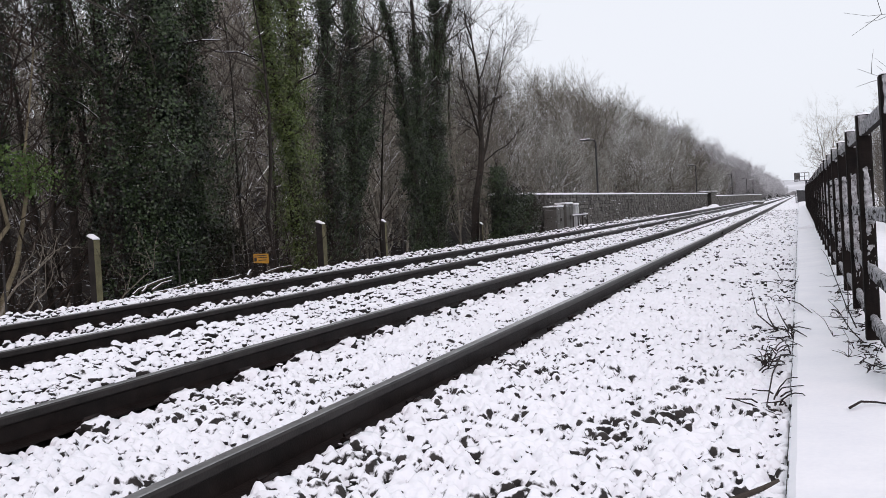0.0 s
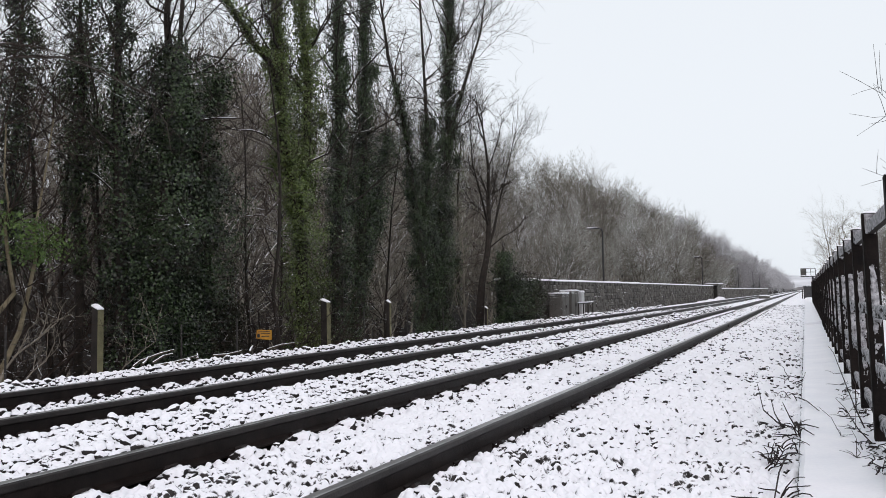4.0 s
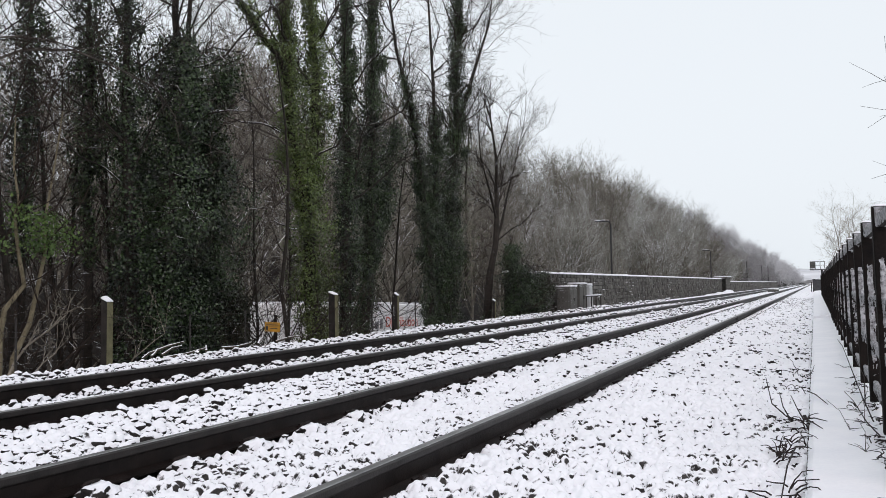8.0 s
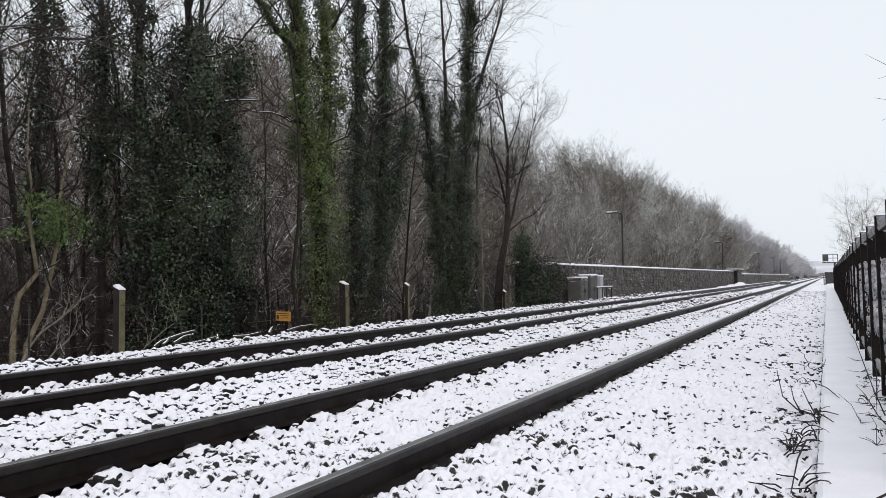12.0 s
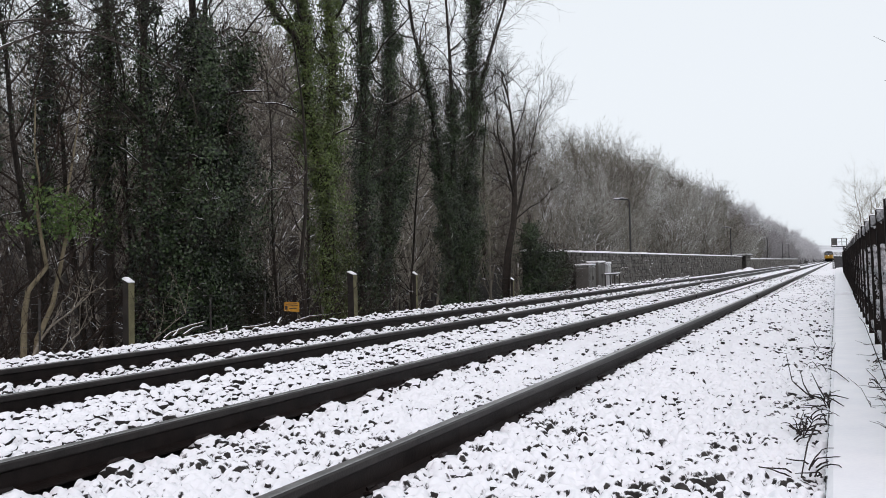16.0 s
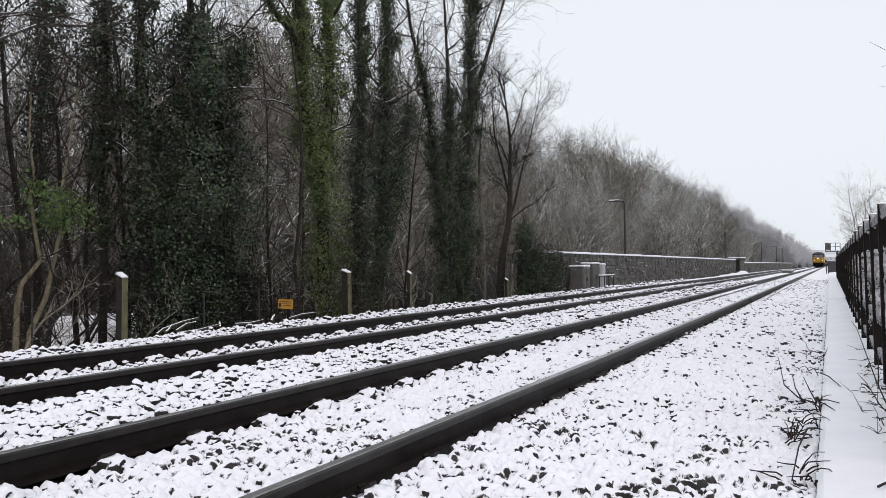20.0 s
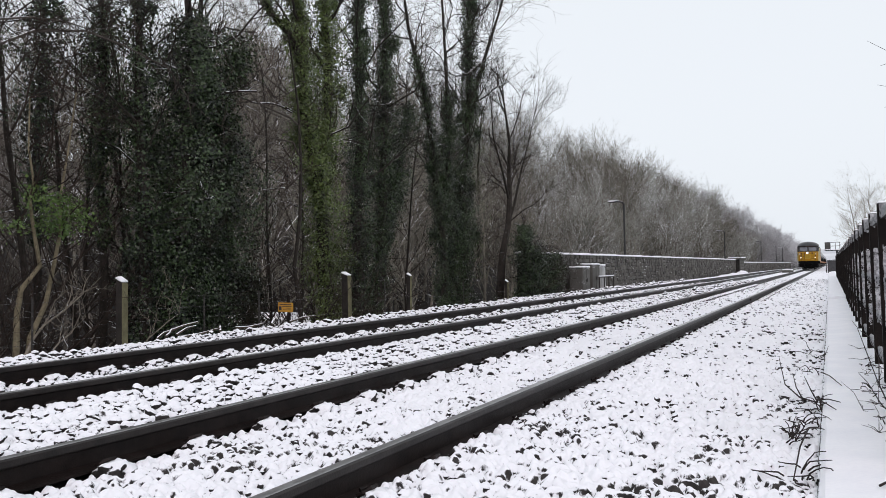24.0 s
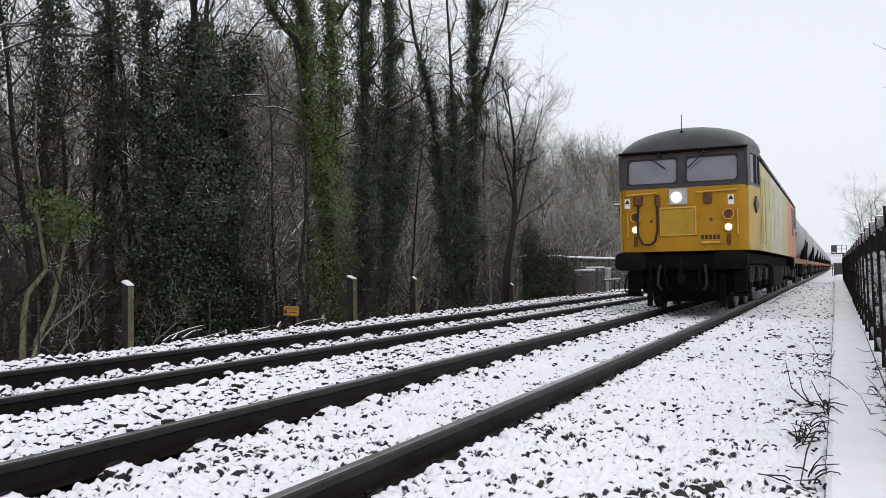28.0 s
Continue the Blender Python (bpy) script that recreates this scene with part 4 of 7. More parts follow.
def leaves_mesh(name, pts, normals, sizes, rng, material):
    """Small folded leaves at pts, each facing roughly along its normal."""
    pts, nor = np.asarray(pts), np.asarray(normals)
    n = len(pts)
    nor = nor + rng.normal(0, 0.55, (n, 3)) + [0, 0, 0.25]
    nor /= np.linalg.norm(nor, axis=1)[:, None] + 1e-9
    a = np.cross(nor, rng.normal(0, 1, (n, 3)))
    a /= np.linalg.norm(a, axis=1)[:, None] + 1e-9
    b = np.cross(nor, a)
    s = np.asarray(sizes)[:, None]
    tip, tail = pts + a * s, pts - a * s * 0.7
    left, right = pts + b * s * 0.75 + nor * s * 0.25, pts - b * s * 0.75 + nor * s * 0.25
    v = np.stack([tail, left, tip, right], 1).reshape(-1, 3)
    i = np.arange(n)[:, None] * 4
    f = np.concatenate([i + [0, 2, 1], i + [0, 3, 2]], 0)
    return array_mesh(name, v, f, material)


def clothe(path, widths, count, rng, clump=0.5):
    """Points and normals of leaves round a stem: path joints, half widths there, with uneven bulges."""
    path, widths = np.array([list(p) for p in path]), np.array(widths)
    seg = np.linalg.norm(np.diff(path, axis=0), axis=1)
    cum = np.r_[0, np.cumsum(seg)]
    d = rng.uniform(0, cum[-1], count)
    c = np.stack([np.interp(d, cum, path[:, k]) for k in range(3)], -1)
    w = np.interp(d, cum, widths)
    a = rng.uniform(0, 2 * np.pi, count)
    lump = np.array([noise.noise((float(math.cos(t)) * 1.3 + float(path[0, 0]), float(math.sin(t)) * 1.3, float(q) * 1.1)) for t, q in zip(a, d)])
    lump2 = np.array([noise.noise((float(math.cos(t)) * 3 + 7, float(math.sin(t)) * 3, float(q) * 3.2)) for t, q in zip(a, d)])
    r = w * (1 + clump * 1.6 * lump + clump * lump2) * np.where(rng.random(count) < 0.45, rng.uniform(0.15, 0.85, count), rng.uniform(0.75, 1.06, count))
    r = np.where((lump2 + lump < -0.12) & (rng.random(count) < 0.7), np.minimum(r, w * 0.45), r)
    nor = np.stack([np.cos(a), np.sin(a), rng.uniform(-0.2, 0.5, count)], -1)
    p = c + nor * [1, 1, 0.15] * r[:, None]
    # tufts on short shoots that stand out from the stem
    k = count // 3
    heads = rng.integers(k, count, max(1, k // 26))
    pick = rng.integers(0, len(heads), k)
    out = 0.10 + 0.45 * rng.random(len(heads))[:, None] * np.minimum(w[heads], 0.5)[:, None]
    tip = p[heads] + nor[heads] * out + [0, 0, 0.05]
    p[:k] = tip[pick] + rng.normal(0, 0.075, (k, 3)) - nor[heads][pick] * (rng.random((k, 1)) ** 2 * out[pick])
    nor[:k] = nor[heads][pick] + rng.normal(0, 0.4, (k, 3))
    # larger bulges where the ivy hangs on side limbs
    lobes = max(2, int(cum[-1] * 1.1))
    at = rng.integers(k, count, lobes)
    j = count // 6
    pick = rng.integers(0, lobes, j)
    reach = (0.40 * np.minimum(w[at], 0.55) + 0.12 * rng.random(lobes))[:, None]
    centre = c[at] + nor[at] * [1, 1, 0.3] * (w[at][:, None] + reach * 0.4)
    p[k:k + j] = centre[pick] + rng.normal(0, 1, (j, 3)) * (reach[pick] * [0.55, 0.55, 0.75])
    nor[k:k + j] = p[k:k + j] - centre[pick] + nor[at][pick] * 0.3
    return p, nor


def ivy_tree(name, label, x, y, stems, seed, ivy_mat, kids=(7, 6, 5), bare=3.0, ivy_foot=None):
    """stems: rows of joints (dx, dy, z), trunk radius, ivy half width below and above, leaves a metre, ivy top."""
    rng, nr = random.Random(seed), np.random.default_rng(seed)
    z0 = float(ground_z(x, y)) - 0.2
    tree = thing(name, label, "tree", "ivy-clad trees by the line", (x, y, z0))
    for joints, radius, w0, w1, dens, ivy_top in stems:
        m = Mesh()
        pts = [Vector((0, 0, 0) if k == 0 and len(joints[0]) == 0 else (a, b, c - z0)) for k, (a, b, c) in enumerate(joints)]
        m.tube(pts, [radius * (1.15 - 0.95 * i / (len(pts) - 1)) for i in range(len(pts))], 8)
        for _ in range(3):
            tip = (pts[-1] - pts[-2]).normalized() + Vector((rng.gauss(0, 0.3), rng.gauss(0, 0.3), 0.2))
            branch(m, rng, pts[-1], tip, bare * rng.uniform(0.5, 0.8), radius * 0.17, 0, kids[1:], (5, 4, 3), 0.05, 0.2)
        # bare limbs
        total = len(pts) - 1
        for _ in range(kids[0]):
            f = rng.uniform(0.35, 1.0) * total
            k = min(int(f), total - 1)
            q = pts[k].lerp(pts[k + 1], f - k)
            a = rng.uniform(0, 6.28)
            d = Vector((math.cos(a), math.sin(a), rng.uniform(0.25, 1.6)))
            branch(m, rng, q, d, bare * rng.uniform(0.5, 1.1), radius * 0.17, 0, kids[1:], (5, 4, 3), 0.07, 0.27)
        trunk = part("trunk", m, BARK, tree)
        # short leafless shoots among the ivy
        if dens:
            t = Mesh()
            for _ in range(int(9 + 3 * total)):
                f = rng.uniform(0.08, 0.95) * total
                k = min(int(f), total - 1)
                a = rng.uniform(0, 6.28)
                branch(t, rng, pts[k].lerp(pts[k + 1], f - k), Vector((math.cos(a), math.sin(a), rng.uniform(-0.2, 0.9))), rng.uniform(0.7, 1.5), 0.010, 0, (4, 3), (4, 3, 3), 0.05, 0.26)
            tagged(part("shoot_tangle", t, TWIG, tree, "tangle of fine bare shoots"), kind="stuff")
        if dens:
            zs = [p.z for p in pts]
            keep = [p for p in pts if p.z <= ivy_top - z0] or pts[:2]
            if len(keep) < len(pts):
                a, b = keep[-1], pts[len(keep)]
                t = (ivy_top - z0 - a.z) / max(b.z - a.z, 1e-6)
                keep.append(a.lerp(b, min(max(t, 0), 1)))
            if ivy_foot is not None:
                low = [p for p in keep if p.z <= ivy_foot - z0]
                a, b = low[-1], keep[len(low)]
                keep = [a.lerp(b, (ivy_foot - z0 - a.z) / (b.z - a.z))] + keep[len(low):]
            length = sum((b - a).length for a, b in zip(keep, keep[1:]))
            widths = [w0 + (w1 - w0) * i / max(1, len(keep) - 1) for i in range(len(keep))] if not isinstance(w0, tuple) else list(np.interp(np.linspace(0, 1, len(keep)), np.linspace(0, 1, len(w0)), w0))
            widths = [q * (0.86 if q < 0.6 else 1.0) for q in widths]
            p, nn = clothe(keep, widths, int(dens * 1.55 * length), nr)
            part("ivy", leaves_mesh("ivy", p, nn, nr.uniform(0.017, 0.040, len(p)), nr, ivy_mat), None, tree, "thick evergreen ivy")
    return tree


def at_line(x, y, joints):
    """Joints given along the line as (y, z) in the upright plane of the stem, as offsets from its foot."""
    return [(0.06 * math.sin(2.3 * k), b - y, c) for k, (b, c) in enumerate(joints)]


def build_ivy_trees():
    ivy_tree("ivy_tree", "tree smothered in broad dark ivy", -11.2, 12.3, [
        (at_line(-11.2, 12.3, [(12.32, -1.5), (12.35, 0.4), (12.49, 1.8), (12.75, 4.0), (12.84, 5.1), (12.78, 6.2), (12.8, 8.5)]), 0.17, (0.35, 0.60, 0.88, 0.82, 0.75, 0.8, 0.3), 0.55, 4500, 5.7),
        (at_line(-11.2, 12.3, [(11.6, -1.5), (11.51, 1.74), (11.5, 3.8), (11.45, 5.8), (11.4, 8.2)]), 0.11, (0.45, 0.40, 0.24, 0.16, 0.14), 0.26, 1000, 7.0),
        (at_line(-11.2, 12.3, [(13.4, -1.4), (13.6, 0.3), (13.9, 1.5), (13.9, 2.6), (13.6, 3.7), (13.4, 5.0)]), 0.07, (0.30, 0.42, 0.72, 0.66, 0.45, 0.25), 0.3, 3000, 4.4)], 1, IVYD, (9, 6, 5), 2.4)
    ivy_tree("ivy_tree", "slender ivy-clad tree deeper in the wood", -12.0, 11.3, [
        (at_line(-12, 11.3, [(11.32, -1.8), (11.35, 0.9), (11.37, 2.8), (11.42, 4.9), (11.36, 5.9), (11.4, 8.5)]), 0.075, (0.10, 0.12, 0.36, 0.32, 0.28, 0.25), 0.26, 1300, 8.0)], 2, IVYD, (8, 6, 5), 2.4, 1.3)
    ivy_tree("ivy_tree", "slender ivy-clad tree deeper in the wood", -12.6, 10.4, [
        (at_line(-12.6, 10.4, [(10.4, -1.9), (10.45, 0.9), (10.5, 2.8), (10.6, 5.0), (10.7, 9)]), 0.07, (0.10, 0.12, 0.38, 0.3, 0.24), 0.24, 1100, 7.0)], 12, IVYD, (8, 6, 5), 2.4, 1.3)
    ivy_tree("ivy_tree", "tall forked tree clad in bright green ivy", -11.0, 17.2, [
        (at_line(-11, 17.2, [(17.26, -1.5), (17.26, -0.4), (17.17, 0.9), (17.02, 2.0), (16.8, 3.16), (16.39, 4.55), (16.21, 5.82), (16.14, 7.1), (16.02, 9.5)]), 0.18, (0.34, 0.44, 0.46, 0.40, 0.26, 0.15, 0.12), 0.17, 2500, 8.6),
        (at_line(-11, 17.2, [(16.9, 2.7), (17.2, 3.5), (17.45, 4.73), (17.36, 6.1), (17.19, 7.4), (17.05, 9.6)]), 0.14, (0.3, 0.34, 0.32, 0.24, 0.17), 0.26, 2000, 8.6),
        (at_line(-11, 17.2, [(16.21, 5.6), (15.9, 6.05), (15.35, 6.4), (14.69, 6.75), (14.0, 7.2)]), 0.08, 0.14, 0.08, 1000, 8.0)], 3, IVY, (9, 7, 5), 2.6)
    ivy_tree("ivy_tree", "twin-stemmed tree clad in dark ivy", -11.4, 19.6, [
        (at_line(-11.4, 19.6, [(19.25, -1.6), (19.35, 0.9), (19.47, 2.4), (19.52, 4.35), (19.49, 6.3), (19.59, 8.15), (19.7, 11)]), 0.16, (0.20, 0.30, 0.40, 0.30, 0.19, 0.16, 0.14), 0.20, 1900, 10),
        (at_line(-11.4, 19.6, [(19.99, -1.6), (20.5, 0.9), (20.87, 2.5), (20.87, 4.5), (20.99, 6.6), (21.12, 8.6), (21.5, 11)]), 0.15, (0.15, 0.18, 0.42, 0.42, 0.24, 0.18, 0.16), 0.24, 2200, 10),
        (at_line(-11.4, 19.6, [(20.6, 1.5), (21.2, 2.6), (21.9, 3.8), (22.2, 5.0), (22.3, 6.2)]), 0.06, (0.16, 0.3, 0.42, 0.32, 0.18), 0.40, 1700, 5.6)], 4, IVYD, (9, 7, 5), 2.8)
    ivy_tree("ivy_tree", "group of tall ivy-clad stems with bare crowns", -11.2, 24.6, [
        (at_line(-11.2, 24.6, [(24.08, -1.7), (24.34, 0.9), (24.2, 2.64), (23.53, 4.7), (22.93, 6.5), (22.22, 7.9), (21.5, 9.6)]), 0.13, (0.28, 0.32, 0.32, 0.20, 0.12, 0.09), 0.15, 1800, 7.2),
        (at_line(-11.2, 24.6, [(24.72, -1.7), (25.02, 1.4), (24.88, 3.6), (24.75, 5.9), (24.65, 7.7), (24.4, 11.5)]), 0.12, (0.32, 0.40, 0.34, 0.20, 0.12), 0.16, 1800, 6.6),
        (at_line(-11.2, 24.6, [(25.61, -1.7), (25.84, 1.4), (26.03, 3.7), (26.52, 6.2), (26.61, 8.2), (26.89, 10.2), (27.0, 13)]), 0.15, (0.32, 0.42, 0.38, 0.27, 0.20, 0.17), 0.24, 2400, 12.5),
        (at_line(-11.2, 24.6, [(26.4, 6.0), (27.27, 7.3), (28.92, 9.3), (29.8, 10.7), (30.6, 12.8)]), 0.08, 0.13, 0.06, 700, 8.0)], 5, IVYD, (15, 7, 5), 2.7)
    ivy_tree("ivy_tree", "small leaning tree with ivy on its lower trunk", -10.6, 27.6, [
        (at_line(-10.6, 27.6, [(27.41, -1.5), (27.6, 0.2), (28.1, 1.2), (28.53, 2.4), (28.75, 3.4), (28.9, 4.3), (28.7, 5.4), (28.4, 6.8)]), 0.15, 0.20, 0.10, 500, 0.4),
        (at_line(-10.6, 27.6, [(28.5, 2.3), (29.2, 3.2), (30.2, 4.4), (31.0, 5.8), (31.8, 7.0)]), 0.055, 0.1, 0.05, 0, 0.1),
        (at_line(-10.6, 27.6, [(28.7, 3.3), (28.0, 4.2), (27.4, 5.4), (27.0, 6.6)]), 0.045, 0.1, 0.05, 0, 0.1)], 6, IVYD, (16, 6, 5), 2.0)
    ivy_tree("ivy_scrub", "ivy climbing over the end of the stone wall", -9.15, 27.2, [
        (at_line(-9.15, 27.2, [(26.25, -0.9), (26.25, 0.8), (26.3, 2.2)]), 0.07, (0.30, 0.42, 0.40, 0.25), 0.35, 2300, 2.2),
        (at_line(-9.15, 27.2, [(27.2, -0.8), (27.2, 0.5), (27.3, 1.5)]), 0.05, (0.36, 0.45, 0.36), 0.35, 2300, 1.45),
        (at_line(-9.15, 27.2, [(28.0, -0.8), (28.0, 0.5), (28.1, 1.2)]), 0.05, (0.30, 0.40, 0.36), 0.35, 2200, 1.15),
        (at_line(-9.15, 27.2, [(28.7, -0.8), (28.7, 0.4), (28.9, 1.3)]), 0.04, (0.30, 0.36, 0.30), 0.30, 2000, 1.2),
        (at_line(-9.15, 27.2, [(29.6, -0.8), (29.6, 0.3), (29.7, 1.0)]), 0.04, (0.28, 0.30, 0.18), 0.25, 1500, 0.9)], 7, IVYD, (4, 4, 3), 0.6)
    ivy_tree("ivy_tree", "ivy-clad tree at the edge of the wood", -12.0, 8.6, [
        ([(0, 0, -1.8), (0.05, 0.05, 0.9), (0.1, 0.1, 2), (0.3, 0.2, 5), (0.4, 0.3, 8)], 0.08, (0.12, 0.14, 0.36, 0.3, 0.2), 0.2, 900, 5.5)], 8, IVYD, (10, 6, 5), 2.2, 1.3)
    ivy_tree("ivy_tree", "ivy-clad tree deeper in the wood", -13.4, 15.4, [
        ([(0, 0, -2.8), (0.1, 0.1, 2), (0.0, 0.2, 6), (0.2, 0.3, 10)], 0.12, (0.3, 0.55, 0.6, 0.4), 0.4, 1700, 3.6)], 9, IVYD, (9, 6, 5), 2.4)
    ivy_tree("ivy_tree", "far ivy-clad tree on the hillside", -26.0, 63.0, [
        ([(0, 0, 0), (0.1, 0.2, 5), (0.0, 0.4, 9), (0.3, 0.6, 13.5)], 0.16, (0.5, 0.8, 1.0, 0.8, 0.3), 0.3, 330, 12.5)], 21, IVY, (9, 5, 4), 3.0)
    ivy_tree("ivy_tree", "far ivy-clad tree on the hillside", -25.0, 55.0, [
        ([(0, 0, 0), (0.1, 0.2, 3), (0.0, 0.4, 6), (0.3, 0.6, 8)], 0.14, (0.4, 0.6, 0.7, 0.5), 0.3, 330, 6.5)], 22, IVYD, (9, 5, 4), 2.6)
    # low ivy scrub under the trees
    for k, (x, y, w, top) in enumerate(((-11.0, 14.1, 0.4, 0.7),)):
        ivy_tree("ivy_scrub", "low mound of dark ivy and bramble under the trees", x, y, [
            ([(0, 0, -1.4), (0.05, 0.1, 0.0), (0.0, 0.3, top)], 0.04, w, w * 0.6, 1500, top)], 30 + k, BRACKEN, (8, 5, 4), 1.1)


build_ivy_trees()


def bare_tree_mesh(name, seed, height, kids, material, radius=0.13, spread=1.0, bark=None):
    """Trunk and crown of a bare tree, as two meshes."""
    rng = random.Random(seed)
    m, crown = Mesh(), Mesh()
    pts, radii = limb(m, rng, (0, 0, -0.3), (0, 0, 1), height * 0.85, radius, radius * 0.25, 0.05, 7, 8, 0.02)
    for i in range(kids[0]):
        f = rng.uniform(0.15, 1.0) * 8
        k = min(int(f), 7)
        q = pts[k].lerp(pts[k + 1], f - k)
        a = rng.uniform(0, 6.28)
        d = Vector((math.cos(a), math.sin(a), rng.uniform(0.5, 1.6)))
        branch(crown, rng, q, d, height * rng.uniform(0.12, 0.25) * spread, radii[k] * 0.42, 0, kids[1:], (4, 3, 3), 0.07)
    return m.data("trunk", bark or material), crown.data("crown", material)


def bush_mesh(name, seed, height, count, material):
    rng = random.Random(seed)
    m = Mesh()
    for _ in range(count):
        a = rng.uniform(0, 6.28)
        p = Vector((rng.gauss(0, 0.35), rng.gauss(0, 0.35), -0.1))
        d = Vector((0.55 * math.cos(a), 0.55 * math.sin(a), rng.uniform(0.6, 1.4)))
        branch(m, rng, p, d, height * rng.uniform(0.5, 1.1), rng.uniform(0.006, 0.018), 0, (5, 3), (4, 3, 3), -0.02, 0.24)
    return m.data(name, material)


def is_gap(x, y):
    """Whether the place lies where the road shows between the stems."""
    r = -y / x
    return any(a < r < b for a, b in ((0.79, 1.0), (1.04, 1.12), (1.15, 1.25), (1.33, 1.43), (1.60, 1.88), (1.90, 2.12), (2.34, 2.80)))


def build_wood():
    rng = random.Random(77)
    trees = [bare_tree_mesh("trunk", 100 + i, 11.5, (20, 6, 4), TWIG, 0.055 + 0.012 * i, bark=BARK) for i in range(4)]
    greys = [bare_tree_mesh("trunk", 120 + i, 12.0, (14, 5, 3), DARKWOOD if i < 2 else GREYWOOD, 0.09 + 0.015 * i, 1.45) for i in range(4)]
    talls = [bush_mesh("thicket", 240 + i, 3.4, 13, TWIG if i else BRIAR) for i in range(3)]
    bushes = [bush_mesh("thicket", 200 + i, 1.5, 14, BRIAR if i % 2 else TWIG) for i in range(4)]
    firsts = {}

    def plant(kind, key, meshes, label, category, group, x, y):
        m = pose(x, y, float(ground_z(x, y)) - 0.15, rng.uniform(-4, 4), rng.uniform(-4, 4), rng.uniform(0, 360))
        if key not in firsts:
            ob = firsts[key] = thing(kind, label, category, group)
            for name, me in meshes:
                part(name, me, None, ob)
            ob.matrix_basis = m
        else:
            copy_thing(firsts[key], m)

    def tree(pair, key, x, y):
        plant("bare_tree", key, (("trunk", pair[0]), ("crown", pair[1])), "bare winter tree with snow-dusted twigs", "tree", "bare trees of the wood", x, y)

    # thin trees between the fence and the road
    for i in range(26):
        y = (5.0 + i * 0.55 if i < 18 else 15.0 + (i - 18) * 1.6) + rng.uniform(-0.5, 0.5)
        x = rng.uniform(-14.4, -11.9)
        if is_gap(x, y) and i % 2:
            continue
        tree(trees[i % 4], i % 4, x, y)
    # beyond the road
    for i in range(60):
        y = 14 + i * 1.1 + rng.uniform(-1, 1)
        x = rng.choice((-25.5, -27.5, -30, -34, -39)) + rng.uniform(-1.3, 1.3)
        q = i % 2 if i < 15 else 2 + i % 2
        tree(greys[q], 10 + q, x, y)
    for i in range(44):
        y = 66 + i * 2.2 + rng.uniform(-2, 2)
        x = rng.choice((-25, -28, -31, -35, -40, -46, -54, -62)) + rng.uniform(-2, 2)
        tree(greys[2 + i % 2], 12 + i % 2, x, y)
    for i in range(34):
        x, y = rng.uniform(-13.4, -10.6), 5.6 + i * 0.36 + rng.uniform(-0.3, 0.3)
        if is_gap(x, y):
            continue
        plant("bush", 30 + i % 3, (("thicket", talls[i % 3]),), "tall tangled thicket of bare stems", "bush", "tall thicket under the trees", x, y)
    for x, y in ((-11.0, 7.8), (-10.8, 8.3)):
        plant("bush", 30, (("thicket", talls[0]),), "tall tangled thicket of bare stems", "bush", "tall thicket under the trees", x, y)
    for i in range(70):
        y = 5.0 + i * 0.34 + rng.uniform(-0.3, 0.3)
        if 16.6 < y < 26 or i % 4 == 3:
            continue
        x = rng.uniform(-12.6, -9.9)
        if is_gap(x, y):
            continue
        plant("bush", 20 + i % 4, (("thicket", bushes[i % 4]),), "tangled bare briar bush", "bush", "bare bushes along the fence", x, y)


build_wood()


def crown_template(seed, fine):
    """A bare branching tree one metre high, as rows of start, end and thickness."""
    rng = random.Random(seed)
    rows = []

    def grow(p, d, length, r, level):
        steps = (5, 3, 2, 2, 1)[level]
        for i in range(steps):
            d = (d + Vector((rng.gauss(0, 0.11), rng.gauss(0, 0.11), rng.gauss(0.10 if level else 0.02, 0.08)))).normalized()
            q = p + d * (length / steps)
            thick = r * (1 - 0.45 * i / steps)
            rows.append((*p, *(p + (q - p) * (1.5 if i < steps - 1 else 1.0)), thick))
            p = q
            if level < fine and (level or i > 0):
                for _ in range(2 if level else 3):
                    side = Vector((rng.gauss(0, 1), rng.gauss(0, 1), rng.gauss(0.1, 0.5)))
                    side = (side - d * side.dot(d)).normalized()
                    t = rng.uniform(0.40, 0.95)
                    reach = (0.36 if level == 0 else length * 0.62) * rng.uniform(0.7, 1.15) * (1.0 if level else 1.15 - 0.12 * i)
                    grow(p, d * math.cos(t) + side * math.sin(t), reach, thick * 0.55, level + 1)

    grow(Vector((0, 0, 0)), Vector((rng.gauss(0, 0.06), rng.gauss(0, 0.06), 1)), 0.62, 0.011, 0)
    rows = np.array(rows)
    return rows / rows[:, 5].max()


TEMPLATES = [crown_template(700 + q, 3) for q in range(9)]


